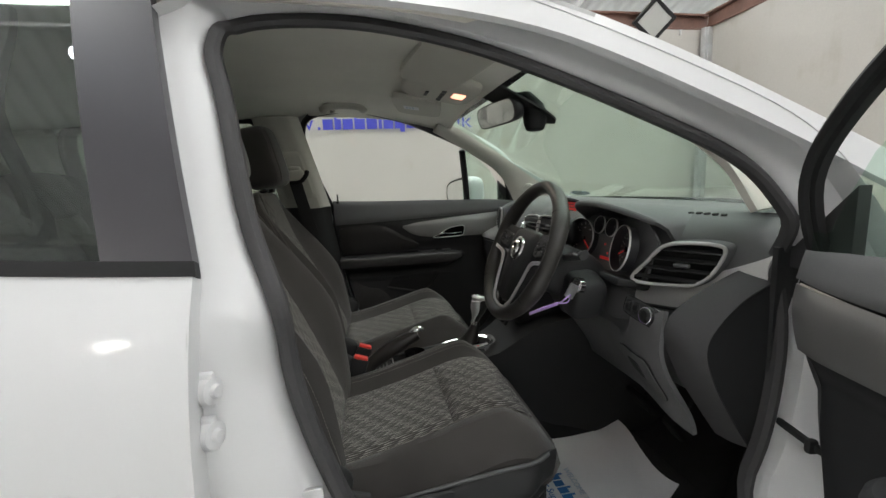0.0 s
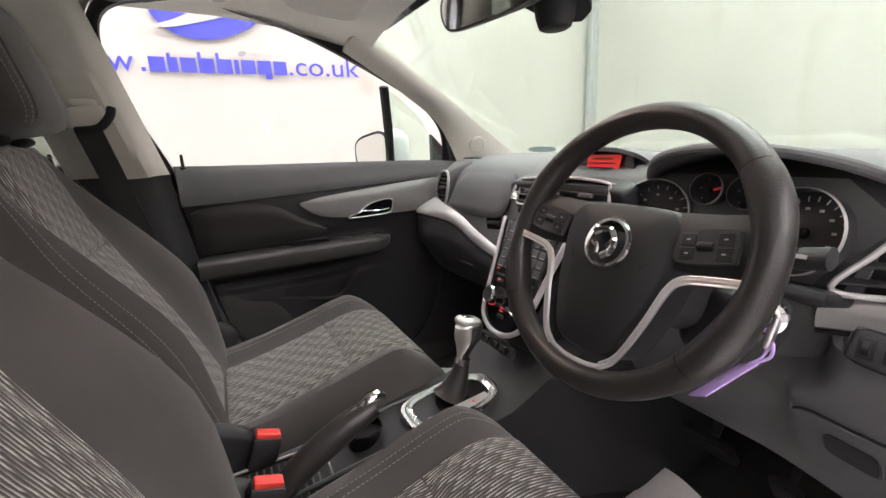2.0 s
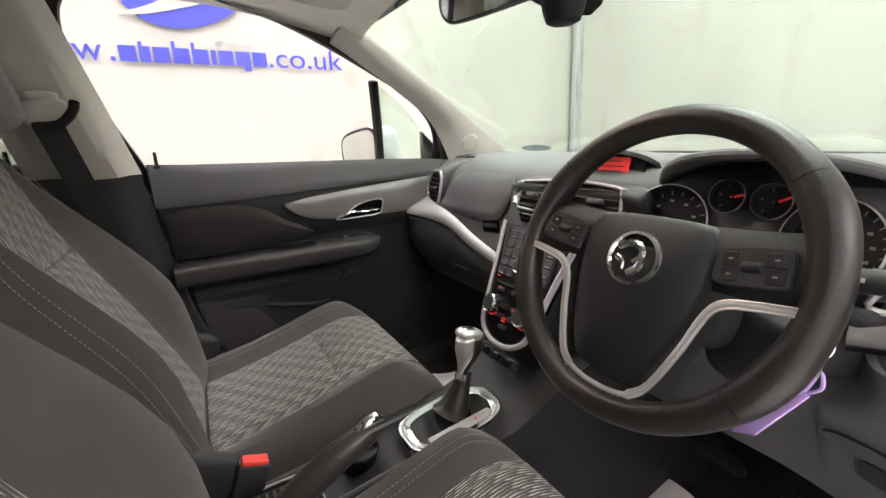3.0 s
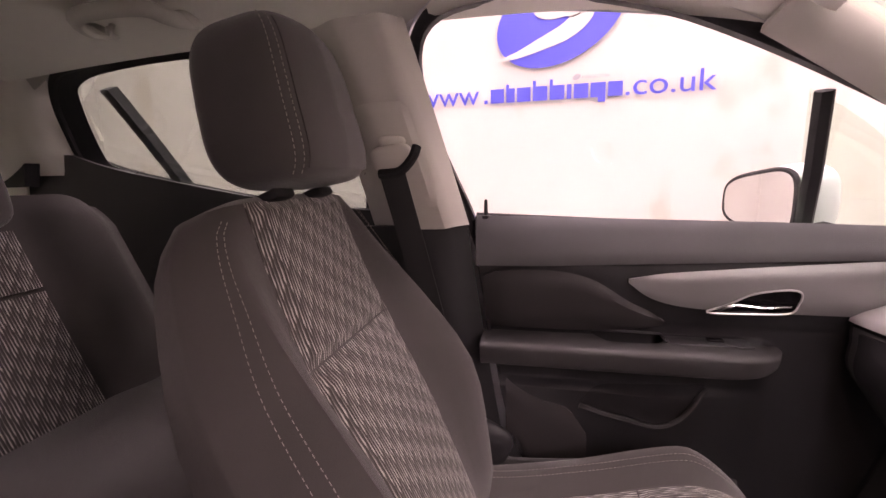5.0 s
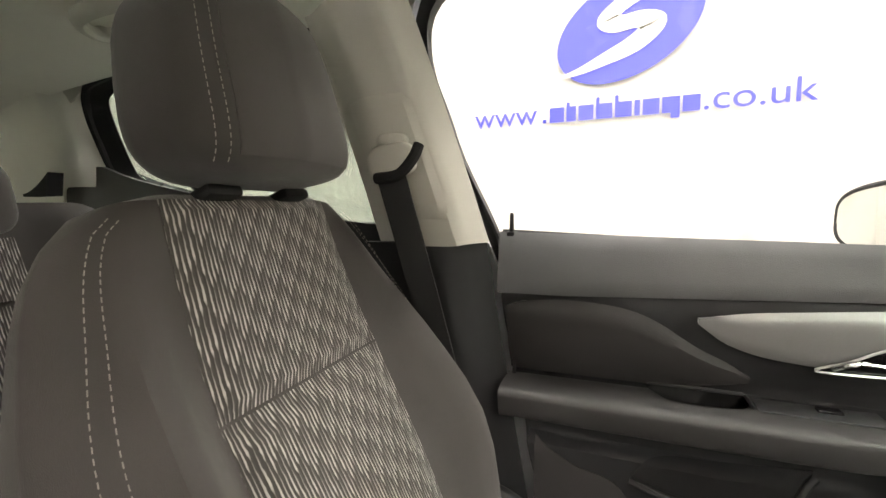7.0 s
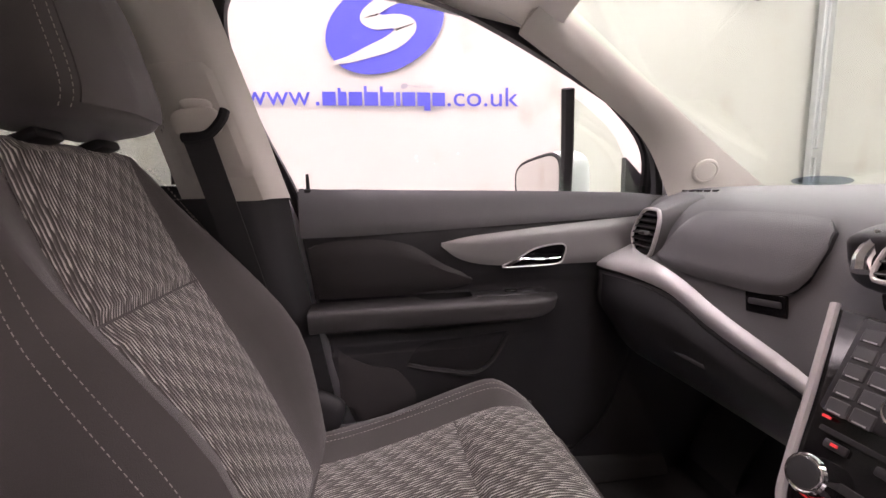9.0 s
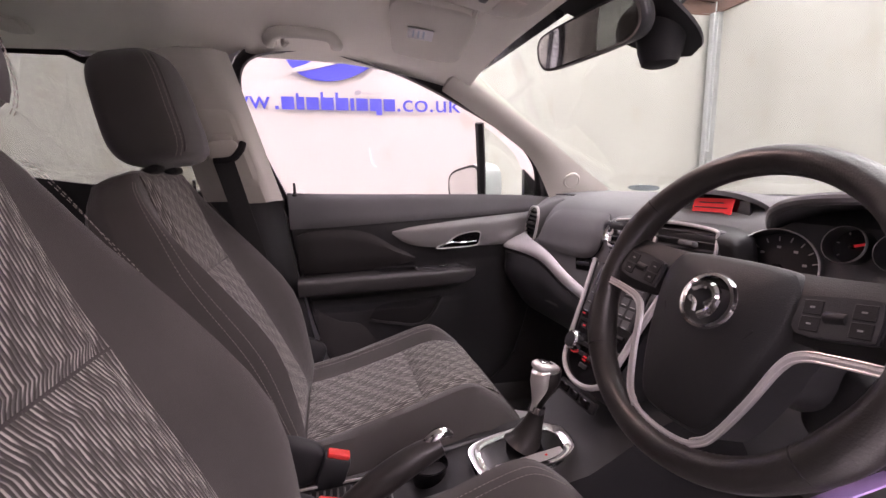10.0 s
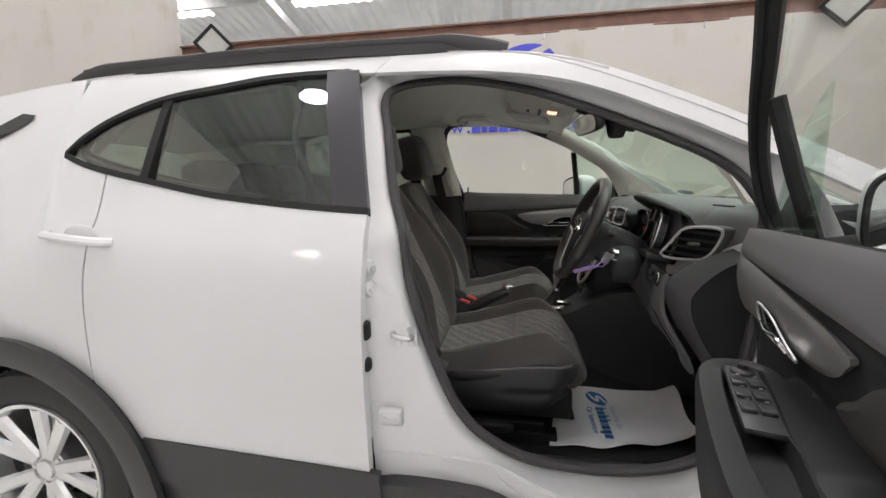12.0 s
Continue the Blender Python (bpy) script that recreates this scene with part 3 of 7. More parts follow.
def bonnet_f(u, v):
    x, w = mix(0.80, 1.78, u), 2 * v - 1
    zc = table(x, (0.75, 1.10), (1.2, 1.045), (1.6, 0.95), (1.80, 0.82))
    z = zc - 0.07 * abs(w) ** 3 - 0.015 * math.cos(w * 6)
    return Vector((x - 0.10 * w * w * (1 - u), w * (hw(x, 0.95) - 0.03), z))
part("bonnet", patch(bonnet_f, 20, 24, 0.01), PAINT, car, "white bonnet")


def nose_f(u, v):
    w = 2 * u - 1
    z = mix(0.25, 0.84, v)
    x = 1.80 + 0.06 * math.sin(v * math.pi) - 0.35 * abs(w) ** 3
    return Vector((x, w * (hw(1.5, 0.6) - 0.02), z))
part("front_bumper", patch(nose_f, 24, 10, 0.02), PAINT, car, "white front bumper")
part("grille", patch(lambda u, v: nose_f(0.25 + 0.5 * u, 0.25 + 0.5 * v) + Vector((0.02, 0, 0)), 12, 8, 0.02), GLOSSBLACK, car, "black grille")


def tail_f(u, v):
    w = 2 * u - 1
    z = mix(0.45, 1.12, v)
    x = table(z, (0.45, -2.44), (0.7, -2.46), (1.0, -2.42), (1.12, -2.40)) + 0.22 * abs(w) ** 3
    return Vector((x, w * (hw(-2.2, z) - 0.0), z))
part("tailgate", patch(tail_f, 24, 12, 0.02), PAINT, car, "white tailgate")


def rear_screen_f(u, v):
    w = 2 * u - 1
    z = mix(1.12, 1.50, v)
    x = mix(-2.40, -2.27, v) + 0.16 * abs(w) ** 3
    return Vector((x, w * (hw(-2.1, z) - 0.02), z))
part("rear_screen", patch(rear_screen_f, 16, 8, 0.005), REARGLASS, car, "green-tinted rear screen").visible_shadow = False
part("rear_bumper", patch(lambda u, v: Vector((-2.50 + 0.25 * abs(2 * u - 1) ** 3, (2 * u - 1) * 0.80, mix(0.22, 0.46, v))), 20, 6, 0.03), CLAD, car, "dark rear bumper")
part("underbody", box_at(-2.2, 1.6, -0.78, 0.78, 0.22, 0.34), RUBBER, car, "black underbody")


def windscreen_f(u, v):
    w = 2 * u - 1
    x = mix(0.92, 0.085, v) - (0.20 * (1 - v) + 0.05) * w * w
    z = mix(1.135, 1.535, v) - 0.03 * w * w * v
    return Vector((x, w * mix(0.70, 0.565, v), z))
part("windscreen", patch(windscreen_f, 24, 12, 0.004), SCREEN, car, "green-tinted windscreen").visible_shadow = False
part("screen_band", patch(lambda u, v: windscreen_f(u, 0.955 + 0.045 * v) + Vector((-0.006, 0, -0.004)), 24, 1, 0.002), GLOSSBLACK, car, "black printed screen border")
part("scuttle", patch(lambda u, v: windscreen_f(u, -0.08 + 0.10 * v) + Vector((0.004, 0, 0.004)), 24, 2, 0.004), RUBBER, car, "black scuttle panel")
part("screen_sticker", plate([(0.055 * math.cos(k / 16 * 2 * math.pi), 0.022 * math.sin(k / 16 * 2 * math.pi)) for k in range(16)], 0.001,
                             frame_of(windscreen_f(0.885, 0.10) + Vector((-0.012, 0, -0.006)), (-0.45, -0.2, -0.88))), STICKER, car, "pale oval screen sticker")

AP = [(-0.490, 1.19), (-0.520, 1.36), (-0.538, 1.455), (-0.495, 1.512), (-0.34, 1.523), (-0.18, 1.497), (-0.04, 1.452), (0.16, 1.365), (0.335, 1.275), (0.410, 1.19), (0.440, 1.08),
      (0.428, 0.85), (0.385, 0.66), (0.28, 0.535), (0.12, 0.488), (-0.09, 0.492), (-0.225, 0.548), (-0.30, 0.625), (-0.355, 0.74), (-0.405, 0.88), (-0.452, 1.04)]
_c = spline([(x, 0, z) for x, z in AP], 6, True)
LOOP = []
for i, p in enumerate(_c):
    d = (_c[(i + 1) % len(_c)] - _c[i - 1]).normalized()
    LOOP.append((p.x, p.z, -d.z, d.x))


def loop_at(grow, inset, s, flatten=0.0):
    """The door aperture's outline, grown outward by grow, inset metres inside the skin."""
    out = []
    for x, z, nx, nz in LOOP:
        g = grow * mix(1.0, 0.55, smooth(-nx * 1.4)) if grow > 0.02 else grow
        g += (0.029 + 0.012 * max(0.0, nz)) * smooth((z - 1.15) / 0.2) if s > 0 else 0.0
        # the upper centre pillar's return is shallow and its seal stands further forward
        up = smooth((z - 1.00) / 0.12) * smooth((-nx - 0.4) / 0.4) if s < 0 else 0.0
        if grow < 0.02:
            g -= 0.010 * up + (0.012 * math.exp(-((z - 1.08) / 0.07) ** 2) * smooth((-nx - 0.4) / 0.4) if s < 0 else 0.0)
        px, pz = x + nx * g, z + nz * g
        deep = inset - 0.038 * up * smooth((inset - 0.02) / 0.06)
        if s < 0:
            # the lower rear corner is one flat recessed face
            deep = max(deep, 0.046 * smooth((0.62 - pz) / 0.08) * smooth((-0.02 - px) / 0.22))
        if s < 0 and inset > 0.065:
            deep += 0.088 * smooth((x - 0.30) / 0.09) * smooth((1.17 - z) / 0.12) * smooth((z - 0.50) / 0.12)
        if pz > 0.5 and px < -0.50 and grow > 0.03:
            px = max(px, -0.524 - 0.18 * max(0, pz - 1.15))
        if grow > 0.065 and nx < -0.2 and 0.5 < pz < 1.5:
            px = -0.526 - 0.18 * max(0, pz - 1.15)
        out.append(Vector((px, s * (hw(px, max(pz, 0.40)) - deep), pz)))
    return out


# which way the outline turns decides the sign of its outward side
_sgn = 1 if sum(_c[i].x * _c[(i + 1) % len(_c)].z - _c[(i + 1) % len(_c)].x * _c[i].z for i in range(len(_c))) < 0 else -1
LOOP = [(x, z, nx * _sgn, nz * _sgn) for x, z, nx, nz in LOOP]

for s, side in ((-1, "driver"), (1, "passenger")):
    # aperture frame, seal and inner return
    jamb = part("door_aperture", loft([loop_at(0.072, 0.000, s), loop_at(0.070, 0.004, s), loop_at(0.067, 0.026, s), loop_at(0.066, 0.046, s), loop_at(0.052, 0.062, s), loop_at(0.032, 0.070, s), loop_at(0.014, 0.078, s), loop_at(0.007, 0.086, s), loop_at(0.002, 0.110, s)], cap=False), PAINT, car, "white painted door aperture")
    part("door_seal", loft([loop_at(0.005, 0.089, s), loop_at(0.002, 0.077, s), loop_at(-0.005, 0.071, s), loop_at(-0.013, 0.072, s), loop_at(-0.019, 0.080, s), loop_at(-0.018, 0.097, s)], cap=False), SEALGREY, jamb, "charcoal rubber door seal")
    # side panels
    tip = -1.51 if s < 0 else -1.56
    def panel_lo(x):
        return max(0.47, arch(x))
    rd = part("rear_door", skin(-1.33, -0.524, panel_lo, belt, s, 34, 14, 0.0, 0.03), PAINT, car, "white rear door")
    part("quarter_panel", skin(-2.42, -1.336, lambda x: max(0.44, arch(x)), lambda x: belt(x) if x > tip + 0.005 else roof_edge(x) - 0.004, s, 40, 16, 0.0, 0.01), PAINT, car, "white rear quarter panel")
    part("roof_side", skin(tip - 0.002, 0.88, lambda x: (window_top(x, s) + 0.003) if x < -0.52 else max(roof_edge(x) - (0.062 if s < 0 else 0.030), belt(x) - 0.03), lambda x: roof_edge(x) + 0.003, s, 60, 4, 0.002, 0.012), PAINT, car, "white roof side and windscreen pillar")
    part("rear_glass", skin(-1.175 if s < 0 else tip + 0.015, -0.60, lambda x: belt(x) + 0.012, lambda x: max(belt(x) + 0.013, window_top(x, s) - 0.012), s, 24, 6, 0.012, 0.004), DARKGLASS, rd, "smoked rear door glass").visible_shadow = False
    if s < 0:
        part("quarter_glass", skin(tip + 0.015, -1.205, lambda x: belt(x) + 0.012, lambda x: max(belt(x) + 0.013, window_top(x, s) - 0.012), s, 12, 6, 0.012, 0.004), DARKGLASS, rd, "small smoked quarter glass").visible_shadow = False
    part("window_divider", patch(lambda u, v: Vector(((mix(-1.225, -1.205, v) if s < 0 else mix(-1.29, -1.385, v)) + 0.026 * u, s * (hw(-1.2, mix(1.245, 1.492, v)) - 0.006), mix(1.245, 1.492, v))), 2, 6, 0.03), RUBBER, rd)
    part("pillar_film", skin(-0.618, -0.522, lambda x: belt(x) + 0.013, lambda x: window_top(x, s) - 0.004, s, 4, 10, -0.001, 0.02), PILLAR, rd, "satin dark pillar panel")
    part("belt_strip", skin(tip + 0.01, -0.52, lambda x: belt(x) - 0.002, lambda x: belt(x) + 0.015, s, 24, 2, -0.003, 0.016), RUBBER, rd, "black belt moulding")
    part("window_surround", skin(tip + 0.005, -0.60, lambda x: window_top(x, s) - 0.012, lambda x: window_top(x, s) + 0.002, s, 24, 2, 0.0, 0.016), RUBBER, rd, "black window surround")
    part("front_wing", skin(0.50, 1.72, lambda x: max(0.42, arch(x)), lambda x: table(x, (0.5, 1.10), (0.9, 1.06), (1.2, 1.02), (1.72, 0.84)), s, 40, 12, 0.0, 0.01), PAINT, car, "white front wing")
    part("sill", skin(-1.20, 0.52, lambda x: 0.255, lambda x: table(x, (-0.53, 0.415), (-0.50, 0.440), (-0.28, 0.438), (-0.10, 0.405)), s, 40, 6, 0.006, 0.08), CLAD, car, "dark plastic sill")
    def sill_face(u, v, s=s):
        x = mix(-0.524, 0.50, u)
        z = mix(0.36, table(x, (-0.52, 0.515), (-0.33, 0.512), (-0.22, 0.505), (-0.12, 0.478), (-0.02, 0.452)), v)
        return Vector((x, s * (hw(x, max(z, 0.40)) - mix(0.006, 0.047 if s < 0 else 0.006, smooth((-0.02 - x) / 0.22))), z))
    part("sill_top", patch(sill_face, 40, 5, 0.012), PAINT, car, "white inner sill")
    part("lower_moulding", skin(-1.20, -0.495, lambda x: max(0.375, arch(x, 0.40)), lambda x: max(0.376, table(x, (-1.2, 0.515), (-0.5, 0.480))), s, 16, 4, -0.008, 0.02), CLAD, rd, "dark plastic lower door moulding")
    for hub in (HUB_R, HUB_F):
        def lip(u, v, hub=hub, s=s):
            a = mix(-0.25, math.pi + 0.25, u)
            r = mix(0.392, 0.462, v)
            x, z = hub + r * math.cos(a), HUB_Z + r * math.sin(a)
            return Vector((x, s * (hw(x, z) + 0.014 - 0.006 * (2 * v - 1) ** 2), z))
        part("wheel_arch", patch(lip, 40, 4, 0.025), CLAD, car, "dark plastic wheel arch lip")
        def liner(u, v, hub=hub, s=s):
            a = mix(-0.3, math.pi + 0.3, u)
            return Vector((hub + 0.41 * math.cos(a), s * mix(0.86, 0.52, v), HUB_Z + 0.41 * math.sin(a)))
        part("arch_liner", patch(liner, 24, 2, 0.008), RUBBER, car)
    # roof rail
    rail = spline([(-1.60, s * 0.575, 1.560), (-1.50, s * 0.585, 1.592), (-1.38, s * 0.592, 1.606), (-0.9, s * 0.60, 1.622), (-0.45, s * 0.596, 1.620), (-0.34, s * 0.592, 1.614), (-0.24, s * 0.588, 1.588), (-0.19, s * 0.585, 1.570)], 6)
    part("roof_rail", joined(tube(rail, lambda f: 0.014 + 0.008 * math.cos(f * 2 * math.pi), 8, flat=1.5, side=(0, 1, 0)),
                             patch(lambda u, v: Vector((mix(-1.55, -0.25, u), s * (0.597 + 0.006 * math.sin(u * 3.1)), mix(roof_edge(mix(-1.55, -0.25, u)) - 0.008, 1.606 + 0.010 * math.sin(u * 3.1), v))), 16, 2, 0.014)), CLAD, car, "dark grey roof rail")
    # outside handle of the rear door
    hx, hz = -1.36, 1.085
    part("door_handle", joined(tube(spline([(hx - 0.115, s * (hw(hx, hz) - 0.002), hz + 0.012), (hx - 0.08, s * (hw(hx, hz) + 0.028), hz + 0.010), (hx + 0.06, s * (hw(hx, hz) + 0.03), hz - 0.004), (hx + 0.105, s * (hw(hx, hz) + 0.0), hz - 0.010)], 6), 0.013, 8, flat=0.8)), PAINT, rd, "white pull handle")
    part("handle_cup", puff((0.055, 0.006, 0.03), 2.4, 20, 10, Matrix.Translation((hx, s * (hw(hx, hz) - 0.001), hz + 0.008))), PAINT, rd)
    lamp_pts = [(-2.02, 1.285), (-2.04, 1.335), (-1.72, 1.465), (-1.66, 1.455), (-1.70, 1.42)]
    lb = bmesh.new()
    vs = [lb.verts.new((x, s * (hw(x, z) + 0.006), z)) for x, z in lamp_pts]
    lb.faces.new(vs)
    bmesh.ops.solidify(lb, geom=lb.faces[:], thickness=0.02)
    part("pillar_blade", lb, CLAD, car, "dark rear pillar blade")
    # hinges, bolts and rubber buffers in the rear shut face of the front aperture
    if s < 0:
        for bz in (1.012, 0.962):
            bp = Vector((-0.513, s * (hw(-0.49, bz) - 0.040), bz))
            part("hinge_bolt", joined(lathe([(0.0, 0.010), (0.007, 0.009), (0.009, 0.004), (0.016, 0.002), (0.018, -0.01)], 16, frame_of(bp, (0.90, -0.43, 0.05))),
                                      rbox((0.03, 0.012, 0.045), 0.005, 2, Matrix.Translation(bp + Vector((-0.012, 0.004, 0))))), PAINT, jamb, "white painted hinge bolt")
        for bz, bh in ((0.86, 0.05), (0.77, 0.035)):
            part("buffer", rbox((0.03, 0.03, bh), 0.010, 3, Matrix.Translation((-0.527, s * (hw(-0.5, bz) - 0.030), bz))), RUBBER, jamb, "black rubber buffer")
        CP = Matrix.Translation((-0.468, s * 0.838, 0.625))
        plate_p = part("striker_plate", rbox((0.062, 0.024, 0.046), 0.006, 2, CP), PAINT, jamb, "white painted bracket plate")
        part("plate_rim", tube([CP @ Vector((0.027 * math.copysign(abs(math.cos(q)) ** 0.4, math.cos(q)), -0.0125, 0.019 * math.copysign(abs(math.sin(q)) ** 0.4, math.sin(q)))) for q in [2 * math.pi * k / 32 for k in range(32)]], 0.0035, 6, True), PAINT, plate_p)
        for dx in (-0.014, 0.014):
            part("plate_bolt", lathe([(0, 0.005), (0.005, 0.0045), (0.006, 0.0), (0.008, -0.002)], 12, frame_of(CP @ Vector((dx, -0.012, 0)), (0, -1, 0))), PAINT, plate_p)
        sp = Vector((-0.432, -0.812, 0.835))
        part("striker", joined(tube(spline([sp + Vector((-0.026, 0.004, 0.012)), sp + Vector((-0.023, -0.030, 0.012)), sp + Vector((0.016, -0.030, 0.004)), sp + Vector((0.022, 0.004, 0.0))], 5), 0.0062, 8),
                               rbox((0.066, 0.010, 0.050), 0.005, 2, Matrix.Translation(sp)),
                               *[lathe([(0, 0.012), (0.009, 0.010), (0.011, 0)], 10, frame_of(sp + Vector((dx, -0.004, -0.014)), (0, -1, 0))) for dx in (-0.016, 0.018)]), STEEL, jamb, "bare steel door striker")


def wheel(x, s):
    t = part("wheel", lathe([(0.02, 0.03), (0.02, -0.1), (0.1, -0.12), (0.1, 0.02)], 24, frame_of((x, s * 0.80, HUB_Z), (0, s, 0))), STEEL, car, "alloy road wheel")
    m = frame_of((x, s * 0.745, HUB_Z), (0, s, 0))
    prof = [(0.226, -0.09), (0.25, -0.106), (0.30, -0.108), (0.325, -0.10), (0.335, -0.085), (0.335, 0.085), (0.325, 0.10), (0.30, 0.108), (0.25, 0.106), (0.226, 0.09)]
    tread = lathe(prof, 64, m)
    blocks = []
    for k in range(72):
        a = 2 * math.pi * k / 72
        for z0 in (-0.06, 0.0, 0.06):
            blocks.append(rbox((0.008, 0.020, 0.046), 0.0, 1, m @ Matrix.Rotation(a + 0.02 * (z0 > 0), 4, "Z") @ Matrix.Translation((0.337, 0, z0))))
    part("tyre", joined(tread, *blocks), TYRE, t, "worn black tyre")
    rim = [lathe([(0.226, -0.09), (0.222, 0.05), (0.226, 0.095), (0.236, 0.10), (0.234, 0.108), (0.222, 0.106), (0.212, 0.09), (0.205, 0.0), (0.2, -0.09)], 48, m)]
    part("brake_disc", lathe([(0.05, -0.02), (0.15, -0.02), (0.15, -0.035), (0.05, -0.035)], 32, m), STEEL, t)
    for k in range(5):
        for dx in (-0.23, 0.23):
            a = 2 * math.pi * k / 5 + dx
            b = 2 * math.pi * k / 5 + dx * 0.55
            p0, p1 = Vector((0.045 * math.cos(b), 0.045 * math.sin(b), 0.075)), Vector((0.215 * math.cos(a), 0.215 * math.sin(a), 0.085))
            rim.append(tube([m @ p0, m @ p0.lerp(p1, 0.5), m @ p1], lambda f: 0.021 + 0.007 * f, 8, flat=0.7, side=m.to_3x3() @ Vector((-math.sin(a), math.cos(a), 0))))
    rim.append(lathe([(0.0, 0.09), (0.03, 0.088), (0.034, 0.08), (0.07, 0.074), (0.075, 0.05)], 32, m))
    for k in range(5):
        a = 2 * math.pi * k / 5 + 0.6
        rim.append(lathe([(0, 0.082), (0.009, 0.08), (0.011, 0.07)], 10, m @ Matrix.Translation((0.052 * math.cos(a), 0.052 * math.sin(a), 0))))
    part("rim", joined(*rim), ALLOY, t, "silver split-spoke alloy rim")
    return t


for x in (HUB_R, HUB_F):
    for s in (-1, 1):
        wheel(x, s)


# ---- cabin lining ----
def flip(bm, s):
    """Mirrors a passenger-side mesh onto side s."""
    if s < 0:
        bm.transform(Matrix.Diagonal((1, -1, 1, 1)))
        bmesh.ops.reverse_faces(bm, faces=bm.faces[:])
    return bm


def liner_z(x):
    return table(x, (-2.25, 1.47), (-1.8, 1.55), (-1.3, 1.592), (-0.8, 1.598), (-0.35, 1.585), (-0.1, 1.555), (0.07, 1.516))


def liner_f(u, v):
    x, w = mix(-2.25, 0.075, u), 2 * v - 1
    half = hw(x, 1.53) - 0.060 - 0.02 * smooth((x + 0.1) / 0.2)
    edge = min(liner_z(x) - 0.008, table(x, (-2.2, 1.44), (-1.5, 1.520), (-0.9, 1.546), (-0.3, 1.545), (-0.1, 1.518), (0.07, 1.475)))
    return Vector((x, w * half, mix(liner_z(x), edge, abs(w) ** 4)))


cabin = part("cabin_lining", patch(liner_f, 40, 36, 0.012), LINER, car, "warm grey cloth headliner")


def floor_f(u, v):
    x, y = mix(-2.2, 0.80, u), mix(-0.74, 0.74, v)
    z = 0.40 + 0.16 * smooth((0.17 - abs(y)) / 0.06)
    z += 0.42 * smooth((x - 0.50) / 0.30) + 0.10 * smooth((-1.0 - x) / 0.2)
    return Vector((x, y, z))
part("cabin_floor", patch(floor_f, 40, 40, 0.02), CARPET, car, "black cabin carpet")
part("bulkhead", box_at(0.80, 0.82, -0.74, 0.74, 0.4, 1.13), CARPET, car, "black bulkhead")
part("load_floor", box_at(-2.3, -1.55, -0.66, 0.66, 0.72, 0.76), CARPET, car, "black load floor")

def door_rear(z):
    return table(z, (0.46, -0.25), (0.52, -0.30), (0.60, -0.36), (0.70, -0.395), (0.85, -0.428), (1.0, -0.450), (1.19, -0.470))


def door_front(z):
    """Front edge of the passenger door card."""
    return table(z, (0.46, 0.22), (0.55, 0.31), (0.65, 0.355), (0.85, 0.405), (1.0, 0.42), (1.19, 0.43))


